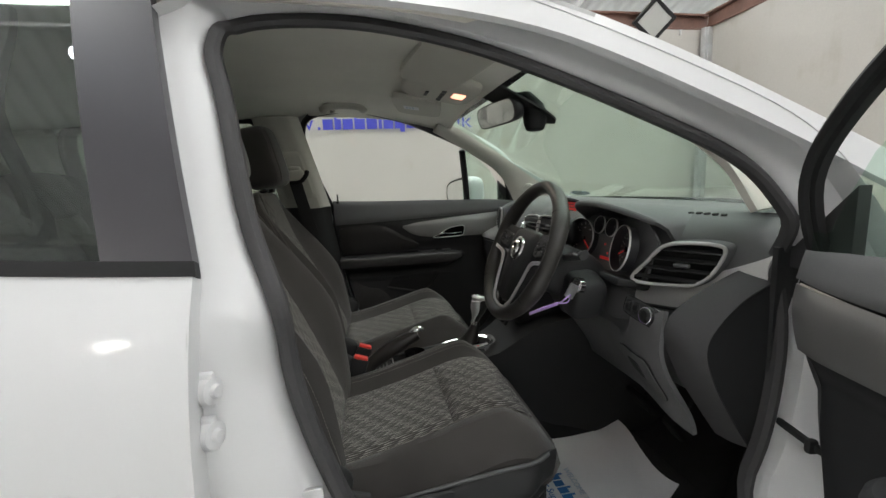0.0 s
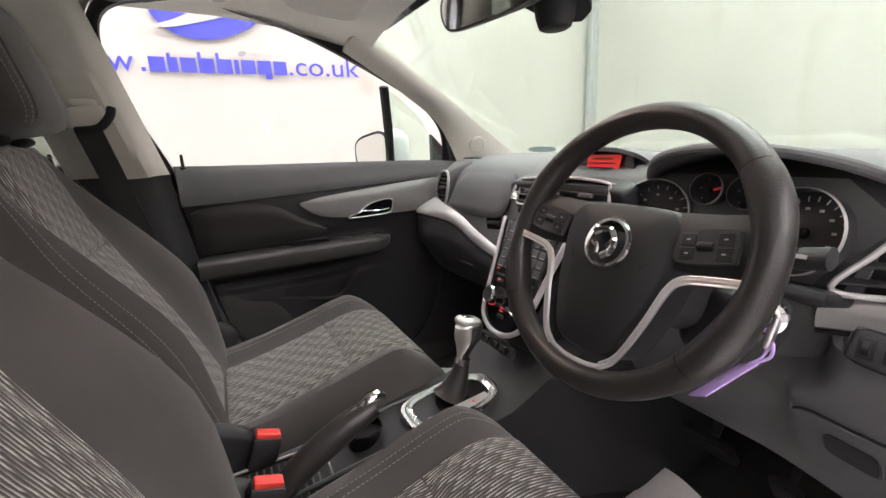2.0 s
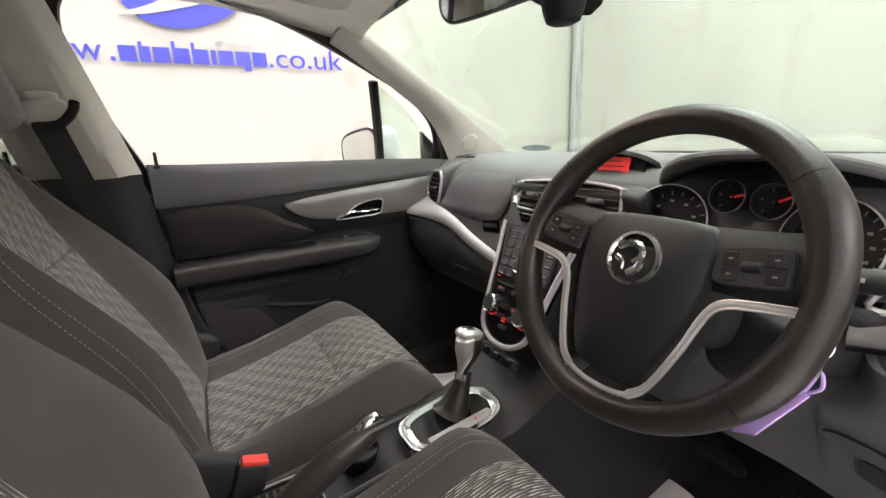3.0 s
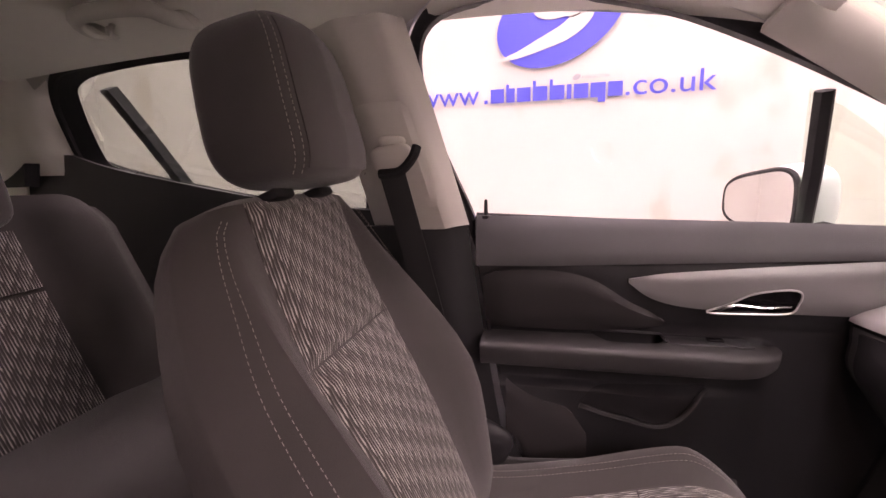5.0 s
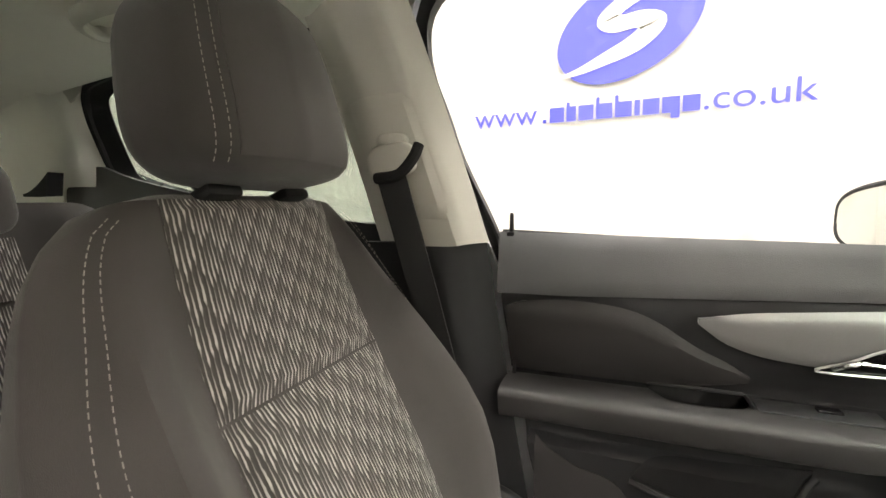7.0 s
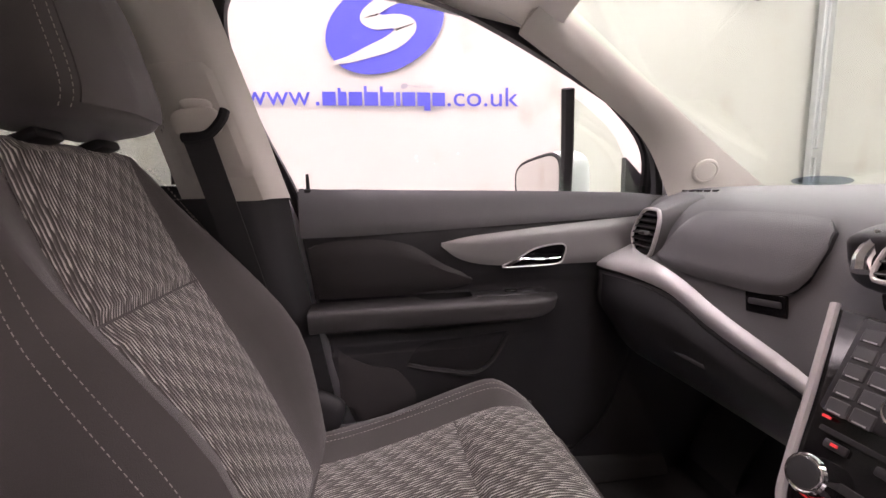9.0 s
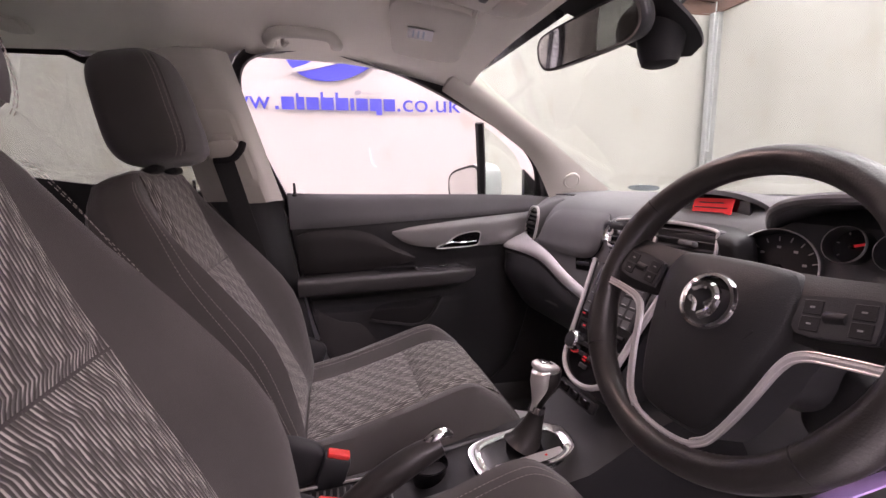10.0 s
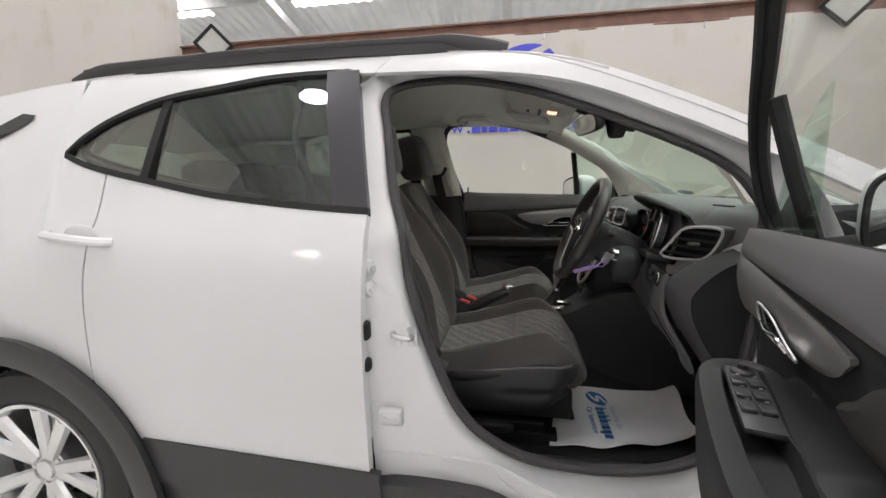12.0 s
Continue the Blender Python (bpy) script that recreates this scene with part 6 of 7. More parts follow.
part("latch_pull", rbox((0.006, 0.056, 0.010), 0.003, 2, Matrix.Translation(dash_face(0.262, 0.985, 0.005)) @ Matrix.Rotation(radians(-6), 4, "X")), SWITCHGREY, dash)
def lower_lid(u, v):
    y = mix(0.16, 0.655, u)
    z = mix(0.735, strip_z(y, 1) - strip_h(y, 1) - 0.014, v)
    return dash_face(y, z, 0.004 + 0.010 * smooth(min(u, 1 - u) * 9) * smooth(min(v, 1 - v) * 6))
part("lower_glove_lid", patch(lower_lid, 24, 14, 0.006), PLASTIC, dash, "black lower glovebox lid")
part("glove_handle", rbox((0.010, 0.10, 0.014), 0.005, 2, Matrix.Translation(dash_face(0.40, 0.845, 0.016))), SOFT, dash)


def vent(c, n, outline, slats, ring_r, label, tab=True, flare=0.0):
    """A deep dark vent with slats inside a shaped silver rim; outline in its own plane."""
    m = frame_of(c, n)
    loop2 = spline([(x, y, 0) for x, y in outline], 5, True)
    v = part("air_vent", tube([m @ p for p in loop2], ring_r, 8, True, flat=0.8), SILVER, dash, label)
    back = bmesh.new()
    back.faces.new([back.verts.new(m @ (p + Vector((0, 0, -0.012)))) for p in loop2])
    bmesh.ops.solidify(back, geom=back.faces[:], thickness=0.004)
    part("vent_back", back, RUBBER, v)
    well = loft([[m @ p for p in loop2], [m @ (p * 0.97 + Vector((0, 0, -0.014))) for p in loop2]], cap=False)
    part("vent_wall", well, GLOSSBLACK, v)
    part("vent_pod", loft([[m @ (p * 1.04 + Vector((0, 0, -0.002))) for p in loop2], [m @ (p * 1.10 + Vector((0, 0, -0.012))) for p in loop2], [m @ (p * (1.12 + 0.5 * flare) + Vector((0, 0, -0.035))) for p in loop2], [m @ (p * (1.12 + flare) + Vector((0, 0, -0.07))) for p in loop2]], cap=False), SOFT, v)
    ys = [p.y for p in loop2]
    lo, hi = min(ys), max(ys)
    for k in range(slats):
        y = mix(lo, hi, (k + 0.8) / (slats + 0.6))
        xs = []
        for a, b in zip(loop2, loop2[1:] + loop2[:1]):
            if (a.y - y) * (b.y - y) <= 0 and a.y != b.y:
                xs.append(mix(a.x, b.x, (y - a.y) / (b.y - a.y)))
        if len(xs) >= 2:
            x0, x1 = min(xs) + 0.002, max(xs) - 0.002
            part("slat", rbox((x1 - x0, 0.0032, 0.014), 0.001, 1, m @ Matrix.Translation(((x0 + x1) / 2, y, -0.003)) @ Matrix.Rotation(radians(25), 4, "X")), PLASTIC, v)
    if tab:
        part("vent_tab", rbox((0.03, 0.009, 0.016), 0.003, 2, m @ Matrix.Translation((sum(p.x for p in loop2) / len(loop2), (lo + hi) / 2, 0.004))), SOFT, v, "slat tab")
    return v


SIDEVENT = [(-0.092, -0.046), (-0.062, 0.000), (-0.030, 0.036), (0.010, 0.047), (0.070, 0.048), (0.088, 0.036), (0.070, -0.008), (0.045, -0.034), (0.005, -0.045)]
vent((0.325, -0.552, 1.048), (-0.86, -0.50, 0.06), SIDEVENT, 4, 0.0048, "driver's side air vent with silver rim")
vent((0.304, 0.588, 1.060), (-0.985, 0.14, 0.06), [(0.044, 0.054), (-0.004, 0.052), (-0.036, 0.024), (-0.056, -0.008), (-0.040, -0.042), (-0.012, -0.052), (0.030, -0.050), (0.048, -0.020), (0.060, 0.022), (0.058, 0.046)], 7, 0.0046, "passenger side air vent with silver rim", flare=0.55)
# demister slots beside the side vents
for s in (-1, 1):
    part("demister", joined(*[rbox((0.010, 0.008, 0.004), 0.001, 1, Matrix.Translation((0.40 + 0.012 * (k % 2), s * (0.50 + 0.011 * k), 1.152))) for k in range(9)]), RUBBER, dash, "black demister slots")

# centre vents, brow and display
brow = part("centre_surround", puff((0.030, 0.165, 0.040), 5, 36, 16, Matrix.Translation((0.272, -0.032, 1.082)) @ Matrix.Rotation(radians(-16), 4, "Y")), PLASTIC, dash, "black centre vent surround")
vent((0.236, 0.024, 1.090), (-0.96, 0.06, 0.24), [(-0.064, -0.024), (-0.056, 0.016), (-0.046, 0.028), (0.058, 0.029), (0.060, -0.026), (-0.04, -0.030)], 4, 0.0035, "centre air vent")
vent((0.236, -0.104, 1.092), (-0.96, -0.06, 0.24), [(-0.060, -0.026), (-0.058, 0.029), (0.046, 0.028), (0.060, 0.014), (0.062, -0.022), (0.04, -0.030)], 4, 0.0035, "centre air vent")
part("vent_cheek", tube(spline([(0.232, 0.098, 1.068), (0.240, 0.102, 1.085), (0.252, 0.094, 1.110)], 5), 0.009, 8), CHROME, dash, "bright vent cheek")
part("hazard_panel", rbox((0.012, 0.20, 0.022), 0.004, 2, Matrix.Translation((0.228, -0.03, 1.043)) @ Matrix.Rotation(radians(-18), 4, "Y")), GLOSSBLACK, dash, "gloss black switch strip")
part("hazard_light", rbox((0.004, 0.022, 0.008), 0.001, 1, Matrix.Translation((0.221, -0.02, 1.043)) @ Matrix.Rotation(radians(-18), 4, "Y")), REDGLOW, dash, "red lit hazard switch")

def hood_dome(y0, y1, z0, h, x0, x1, th, nx=16, ny=26, power=2.6, recede=0.05):
    def f(u, v):
        w = 2 * u - 1
        y = mix(y0, y1, u)
        x = mix(x0 + recede * abs(w) ** 3, x1, v)
        arc = max(0.0, 1 - abs(w) ** power) ** (1 / power)
        return Vector((x, y, mix(z0 + h * arc, 1.150, v ** 1.6)))
    return patch(f, ny, nx, th)
part("display_hood", hood_dome(0.045, -0.165, 1.122, 0.058, 0.312, 0.50, 0.008), SOFT, dash, "charcoal display hood")
part("display_face", plate([(-0.085, 0), (-0.075, 0.034), (-0.05, 0.044), (0.05, 0.044), (0.075, 0.034), (0.085, 0)], 0.006, frame_of((0.335, -0.06, 1.126), (-0.97, 0, 0.24))), GLOSSBLACK, dash, "black display face")
disp = part("red_display", rbox((0.082, 0.034, 0.003), 0.001, 1, frame_of((0.328, -0.072, 1.147), (-0.97, 0, 0.24))), REDGLOW, dash, "red lit display")
for k, (w, y) in enumerate(((0.05, 0.009), (0.066, 0.0), (0.058, -0.009))):
    part("display_bar", rbox((w, 0.0016, 0.002), 0, 1, frame_of((0.326, -0.072, 1.147), (-0.97, 0, 0.24)) @ Matrix.Translation((0, y, 0.002))), DIAL, disp)

# instrument cluster
part("cluster_hood", hood_dome(-0.170, -0.522, 1.088, 0.090, 0.240, 0.56, 0.010, 20, 40, 2.15, 0.11), SOFT, dash, "charcoal instrument hood")
def hood_lip(f):
    w = 2 * f - 1
    return Vector((0.240 + 0.11 * abs(w) ** 3 - 0.001, mix(-0.170, -0.522, f), 1.086 + 0.090 * max(0.0, 1 - abs(w) ** 2.15) ** (1 / 2.15)))
part("hood_lip", tube([hood_lip(k / 60) for k in range(2, 57)], 0.0075, 10), SOFT, dash, "rounded hood lip")
CL = frame_of((0.305, -0.335, 1.074), (-0.97, 0, 0.24))
part("instrument_face", plate([(-0.155, -0.075), (-0.165, 0.02), (-0.12, 0.062), (0.12, 0.062), (0.17, 0.02), (0.16, -0.075)], 0.006, CL @ Matrix.Translation((0, 0, -0.012))), SOFT, dash, "charcoal cluster cowl")


def gauge(x, y, r, marks, label, sweep=(220, -40), needle=None, turn=0.0):
    m = CL @ Matrix.Translation((x, y, r * abs(math.sin(radians(turn))))) @ Matrix.Rotation(radians(turn), 4, "Y")
    g = part("gauge", lathe([(0, -0.004), (r * 0.97, -0.004), (r * 0.985, 0.019)], 40, m), DIAL, dash, label)
    part("gauge_ring", lathe([(r * 0.985, 0.019), (r * 0.995, 0.0205), (r * 1.010, 0.0200), (r * 1.018, 0.016)], 40, m), BRIGHT, g, "bright gauge ring")
    ticks = []
    for k in range(marks):
        a = radians(mix(sweep[0], sweep[1], k / (marks - 1)))
        ticks.append(rbox((r * 0.12, 0.0014, 0.001), 0, 1, m @ Matrix.Rotation(a, 4, "Z") @ Matrix.Translation((r * 0.80, 0, -0.002))))
        if marks > 8 and k % 2 == 0:
            ticks.append(rbox((0.005, 0.0035, 0.001), 0, 1, m @ Matrix.Translation((r * 0.58 * math.cos(a), r * 0.58 * math.sin(a), -0.002))))
    part("dial_print", joined(*ticks), WHITEINK, g, "white dial marks", kind="stuff")
    a = radians(needle if needle is not None else sweep[0])
    part("needle", rbox((r * 0.8, 0.003, 0.002), 0, 1, m @ Matrix.Rotation(a, 4, "Z") @ Matrix.Translation((r * 0.4, 0, 0.002))), REDGLOW, g, "red lit needle")
    part("needle_cap", lathe([(0, 0.006), (r * 0.12, 0.005), (r * 0.13, 0)], 16, m), GLOSSBLACK, g)
    return g


gauge(-0.112, -0.010, 0.056, 14, "rev counter", needle=-38, turn=12)
gauge(-0.036, 0.036, 0.024, 6, "small fuel gauge", needle=20)
gauge(0.020, 0.034, 0.024, 6, "small temperature gauge", needle=30)
gauge(0.097, -0.012, 0.056, 18, "speedometer", needle=200, turn=-14)
part("warning_lights", joined(*[rbox((0.007, 0.006, 0.002), 0.001, 1, CL @ Matrix.Translation((-0.018 + 0.018 * k, -0.012 - 0.022 * (k % 2), 0))) for k in range(3)], rbox((0.05, 0.008, 0.002), 0.001, 1, CL @ Matrix.Translation((-0.004, -0.048, 0)))), REDGLOW, dash, "red warning lights")
part("cluster_shelf", rbox((0.09, 0.30, 0.02), 0.008, 2, Matrix.Translation((0.275, -0.335, 0.992)) @ Matrix.Rotation(radians(14), 4, "Y")), PLASTIC, dash)

# centre stack
ST = frame_of((0.150, 0.0, 0.885), (-0.90, 0, 0.435))
stack = part("centre_panel", plate([(p.x, p.y) for p in spline([(-0.104, 0.155, 0), (-0.086, 0.06, 0), (-0.073, -0.015, 0), (-0.060, -0.060, 0), (-0.025, -0.082, 0), (0.025, -0.082, 0), (0.060, -0.060, 0), (0.073, -0.015, 0), (0.086, 0.06, 0), (0.104, 0.155, 0)], 4)], 0.02, ST @ Matrix.Translation((0, 0, -0.018))), GLOSSBLACK, dash, "gloss black centre panel")
part("stack_bulk", puff((0.074, 0.14, 0.10), 4, 28, 16, ST @ Matrix.Translation((0, 0.03, -0.112))), PLASTIC, stack)
part("stack_rim", tube([ST @ p for p in spline([(-0.108, 0.160, 0.003), (-0.089, 0.06, 0.004), (-0.077, -0.015, 0.004), (-0.064, -0.062, 0.004), (-0.025, -0.086, 0.004), (0.025, -0.086, 0.004), (0.064, -0.062, 0.004), (0.077, -0.015, 0.004), (0.089, 0.06, 0.004), (0.108, 0.160, 0.003)], 6)], 0.0062, 8, flat=0.8), SILVER, stack, "bright silver stack rim")
part("radio_face", rbox((0.150, 0.105, 0.008), 0.006, 2, ST @ Matrix.Translation((0, 0.100, 0.003))), PLASTIC, stack, "black radio face")
part("cd_slot", rbox((0.13, 0.006, 0.003), 0.001, 1, ST @ Matrix.Translation((0, 0.030, 0.005))), RUBBER, stack, "disc slot")


def knob(x, y, r, h, parent, label):
    k = part("knob", lathe([(0, h), (r * 0.78, h), (r * 0.82, h * 0.9), (r * 0.9, h * 0.92), (r, h * 0.8), (r * 1.04, 0.0)], 28, ST @ Matrix.Translation((x, y, 0.006))), CHROME, parent, label)
    part("knob_cap", lathe([(0, h + 0.001), (r * 0.74, h + 0.0008), (r * 0.75, h * 0.9)], 24, ST @ Matrix.Translation((x, y, 0.006))), PLASTIC, k)
    return k


knob(-0.004, 0.075, 0.017, 0.016, stack, "large volume knob")
knob(0.000, 0.122, 0.011, 0.012, stack, "small tuning knob")
for x, lab in ((-0.047, "left climate knob"), (0.047, "right climate knob")):
    kk = knob(x, -0.018, 0.020, 0.018, stack, lab)
    part("knob_glow", lathe([(0.0215, 0.001), (0.0232, 0.001), (0.0232, -0.001)], 28, ST @ Matrix.Translation((x, -0.018, 0.006)) @ Matrix.Rotation(radians(-120), 4, 'Z'), 0.22), REDGLOW, kk, "red lit arc")
for i, yy in enumerate((0.135, 0.115, 0.095, 0.075, 0.055)):
    for xx in (-0.058, -0.035, 0.035, 0.058):
        b = part("radio_button", rbox((0.0205, 0.0165, 0.003), 0.0015, 1, ST @ Matrix.Translation((xx, yy, 0.0068))), SWITCHGREY, stack)
        part("button_mark", rbox((0.012, 0.0015, 0.0008), 0, 1, ST @ Matrix.Translation((xx, yy - 0.006, 0.0086))), WHITEINK, b)
for xx, yy in ((-0.045, 0.018), (0.0, 0.018), (0.045, 0.018), (-0.018, -0.014), (0.012, -0.014), (-0.018, -0.034), (0.012, -0.034), (-0.004, -0.054)):
    part("climate_button", rbox((0.022, 0.009, 0.005), 0.002, 2, ST @ Matrix.Translation((xx, yy, 0.004))), PLASTIC, stack)
for x, y, w in ((-0.045, 0.019, 0.006), (0.045, 0.019, 0.005), (-0.004, -0.036, 0.010), (-0.004, -0.042, 0.010), (-0.062, 0.042, 0.008), (0.012, -0.014, 0.004)):
    part("button_light", rbox((w, 0.003, 0.002), 0, 1, ST @ Matrix.Translation((x, y, 0.0075))), REDGLOW, stack, "red lit mark")
part("lower_button_panel", rbox((0.12, 0.026, 0.012), 0.006, 2, ST @ Matrix.Translation((0, -0.112, -0.010))), PLASTIC, stack, "black lower switch panel")
for xx in (-0.035, 0.0, 0.035):
    part("switch", rbox((0.028, 0.015, 0.006), 0.003, 2, ST @ Matrix.Translation((xx, -0.112, -0.002))), GLOSSBLACK, stack)

# driver's knee panel, light switches
def knee(u, v):
    y = mix(-0.628, -0.135, u)
    hi = min(0.975, strip_z(abs(y)) - strip_h(abs(y)) - 0.010) if y < -0.46 else 0.955
    z = mix(0.700, hi, v)
    x = mix(0.365, 0.285, smooth(v * 1.3)) - 0.012 * math.sin(math.pi * v)
    # opening round the steering column
    x += 0.10 * math.exp(-((y + 0.395) / 0.088) ** 6) * smooth((z - 0.865) / 0.05)
    return Vector((x - 0.036 * smooth((-0.38 - y) / 0.22), y, z))
part("knee_panel", patch(knee, 80, 30, 0.01), KNEE, dash, "charcoal knee panel")
def on_knee(u0, u1, v0, v1, proud, a, r):
    """A point of a rounded rectangle laid on the knee panel, a round its edge and r from its middle."""
    q = lambda c: math.copysign(abs(c) ** 0.42, c)
    u = mix(u0, u1, 0.5 + 0.5 * r * q(math.cos(2 * math.pi * a)))
    v = mix(v0, v1, 0.5 + 0.5 * r * q(math.sin(2 * math.pi * a)))
    return knee(u, v) + Vector((-proud, 0, 0))


FUSE = (0.075, 0.350, 0.20, 0.64)
part("fuse_lid", patch(lambda a, r: on_knee(*FUSE, 0.0135 - 0.002 * r ** 8, a, 1 - r), 48, 8, 0.003), KNEE, dash, "charcoal fuse box lid")
part("fuse_gap", tube([on_knee(*FUSE, 0.0125, k / 64, 1.0) for k in range(64)], 0.0022, 5, True), RUBBER, dash)
# darker oval laid on the lid as the shade of a finger recess
part("fuse_grip", patch(lambda a, r: on_knee(0.155, 0.265, 0.40, 0.56, 0.0165, a, 1 - r), 32, 4, 0.002), PLASTIC, dash, "dark oval patch for the finger recess's shade")
part("grip_rim", tube([on_knee(0.150, 0.270, 0.39, 0.57, 0.0160, k / 40, 1.0) for k in range(40)], 0.0016, 5, True), KNEE, dash)
# end of the dashboard beside the door: a soft frame round a dark inset panel
_out = spline([(0.43, -0.640, 1.062), (0.335, -0.634, 1.022), (0.258, -0.628, 0.972), (0.240, -0.628, 0.925), (0.268, -0.630, 0.85), (0.318, -0.634, 0.77), (0.36, -0.640, 0.705)], 6)
_inn = spline([(0.43, -0.692, 1.040), (0.355, -0.691, 1.004), (0.298, -0.690, 0.950), (0.283, -0.690, 0.905), (0.304, -0.690, 0.84), (0.346, -0.691, 0.765), (0.388, -0.692, 0.700)], 6)
part("end_frame", patch(lambda u, v: _out[min(36, round(u * 36))].lerp(_inn[min(36, round(u * 36))], v) + Vector((-0.004, -0.004, 0)) * math.sin(math.pi * v), 36, 6, 0.006), SEALGREY, dash, "charcoal dashboard end frame")
part("end_panel", patch(lambda u, v: (_inn[min(36, round(u * 36))] + Vector((0.002, 0.004, 0))).lerp(Vector((0.46, -0.697, mix(1.035, 0.70, u))), v), 36, 4, 0.004), PLASTIC, dash, "black dashboard end panel")
SW = frame_of((0.241, -0.558, 0.955), (-0.97, -0.10, 0.2))
swp = part("light_switch_panel", rbox((0.098, 0.040, 0.010), 0.008, 3, SW @ Matrix.Rotation(radians(-8), 4, "Z")), SWITCHGREY, dash, "dark grey light switch panel")
part("panel_gap", tube([SW @ Matrix.Rotation(radians(-8), 4, "Z") @ Vector((0.0495 * math.copysign(abs(math.cos(q)) ** 0.4, math.cos(q)), 0.0205 * math.copysign(abs(math.sin(q)) ** 0.4, math.sin(q)), 0.0035)) for q in [2 * math.pi * k / 40 for k in range(40)]], 0.0012, 5, True), RUBBER, swp)
part("light_switch", lathe([(0.0135, 0.015), (0.0145, 0.016), (0.0165, 0.014), (0.0175, 0.010), (0.019, 0.006)], 24, SW @ Matrix.Translation((0.025, -0.003, 0))), PLASTIC, swp, "round light switch")
part("switch_ring", tube([SW @ Vector((0.025 + 0.0165 * math.cos(q), -0.003 + 0.0165 * math.sin(q), 0.014)) for q in [2 * math.pi * k / 24 for k in range(24)]], 0.0012, 6, True), CHROME, swp, "thin chrome ring")
part("switch_face", lathe([(0, 0.018), (0.010, 0.0175), (0.0138, 0.0145)], 20, SW @ Matrix.Translation((0.025, -0.003, 0))), PLASTIC, swp)
for xx in (-0.034, -0.012):
    part("dimmer", rbox((0.016, 0.026, 0.004), 0.003, 2, SW @ Matrix.Translation((xx, 0.004, 0.0045))), PLASTIC, swp)
    part("thumb_wheel", lathe([(0, 0.004), (0.008, 0.004), (0.009, 0.003), (0.009, -0.003), (0.008, -0.004), (0, -0.004)], 20, SW @ Matrix.Translation((xx, 0.004, 0.003)) @ Matrix.Rotation(math.pi / 2, 4, "Y")), RUBBER, swp, "ribbed thumb wheel")

# ---- steering column, wheel and key ----
WC, WN = Vector((0.062, -0.328, 1.066)), Vector((-0.914, 0, 0.406))
SWM = frame_of(WC, WN)
column = thing("steering_column", (0.25, -0.36, 0.95), "black steering column with stalks and ignition lock", "steering column")
part("shroud", joined(puff((0.080, 0.066, 0.10), 3.2, 28, 18, SWM @ Matrix.Translation((0, -0.012, -0.125))), puff((0.046, 0.047, 0.054), 3.6, 32, 20, Matrix.Translation((0.182, -0.417, 0.962)) @ Matrix.Rotation(radians(20), 4, "X"))), PLASTIC, column, "black column shroud")
part("ignition_lock", lathe([(0.006, 0.006), (0.015, 0.006), (0.018, 0.004), (0.019, -0.01)], 24, frame_of((0.138, -0.470, 1.000), (-0.90, -0.30, 0.15))), CHROME, column, "chrome ignition ring")
for s, nm in ((-1, "indicator_stalk"), (1, "wiper_stalk")):
    p0, p1 = SWM @ Vector((s * 0.055, 0.018, -0.085)), SWM @ Vector((s * 0.165, 0.034, -0.062))
    st = part(nm, joined(tube([p0, p0.lerp(p1, 0.6), p1], lambda f: 0.008 + 0.003 * f, 10), tube([p1, p1 + (p1 - p0).normalized() * 0.026], 0.0125, 12, flat=0.7)), PLASTIC, column, "black column stalk")
    part("stalk_marks", rbox((0.018, 0.004, 0.001), 0, 1, frame_of(p1 + WN * 0.0118, WN)), WHITEINK, st)

wheel_t = thing("steering_wheel", tuple(WC), "black leather steering wheel with silver lower spoke", "steering wheel")
def rim_mesh():
    rings = []
    for k in range(96):
        a = 2 * math.pi * k / 96
        fat = 1 + 0.16 * math.exp(-((abs(math.sin(a)) - 0.45) / 0.2) ** 2)
        rings.append([SWM @ Vector(((0.1685 + 0.0160 * fat * math.cos(b)) * math.cos(a), (0.1685 + 0.0160 * fat * math.cos(b)) * math.sin(a), 0.0185 * fat * math.sin(b))) for b in [2 * math.pi * j / 14 for j in range(14)]])
    return loft(rings, closed=True)
rim = part("rim", rim_mesh(), LEATHER, wheel_t, "black leather rim")
for a in (38, 142, 218, 322):
    b = radians(a)
    loop = [SWM @ Vector(((0.1685 + 0.0160 * math.cos(q)) * math.cos(b), (0.1685 + 0.0160 * math.cos(q)) * math.sin(b), 0.0198 * math.sin(q))) for q in [2 * math.pi * j / 14 for j in range(14)]]
    part("rim_seam", tube(loop, 0.0012, 5, True), RUBBER, rim)
for lo, hi in ((40, 140), (145, 215), (220, 320), (325, 395)):
    line = [SWM @ Vector((0.1532 * math.cos(radians(q)), 0.1532 * math.sin(radians(q)), 0.004)) for q in range(lo, hi, 3)]
    part("rim_stitching", stitches(line, 0.004, 0.003), CLOTH_GREY, rim)
pad_pts = [(-0.074, 0.044), (-0.050, 0.055), (0.050, 0.055), (0.074, 0.044), (0.082, 0.016), (0.077, -0.030), (0.066, -0.078), (0.050, -0.120), (0.030, -0.136), (-0.030, -0.136), (-0.050, -0.120), (-0.066, -0.078), (-0.077, -0.030), (-0.082, 0.016)]
def pad_mesh():
    loop = spline([(x, y, 0) for x, y in pad_pts], 5, True)
    rings = []
    for k, z in ((0.96, -0.050), (1.0, -0.008), (1.0, 0.006), (0.96, 0.016), (0.88, 0.021), (0.6, 0.026), (0.3, 0.0285), (0.05, 0.0295)):
        rings.append([SWM @ (Vector((p.x * k, -0.012 + (p.y + 0.012) * k, z - 0.017))) for p in loop])
    return loft(rings)
part("airbag_pad", pad_mesh(), PLASTIC, wheel_t, "black airbag pad")
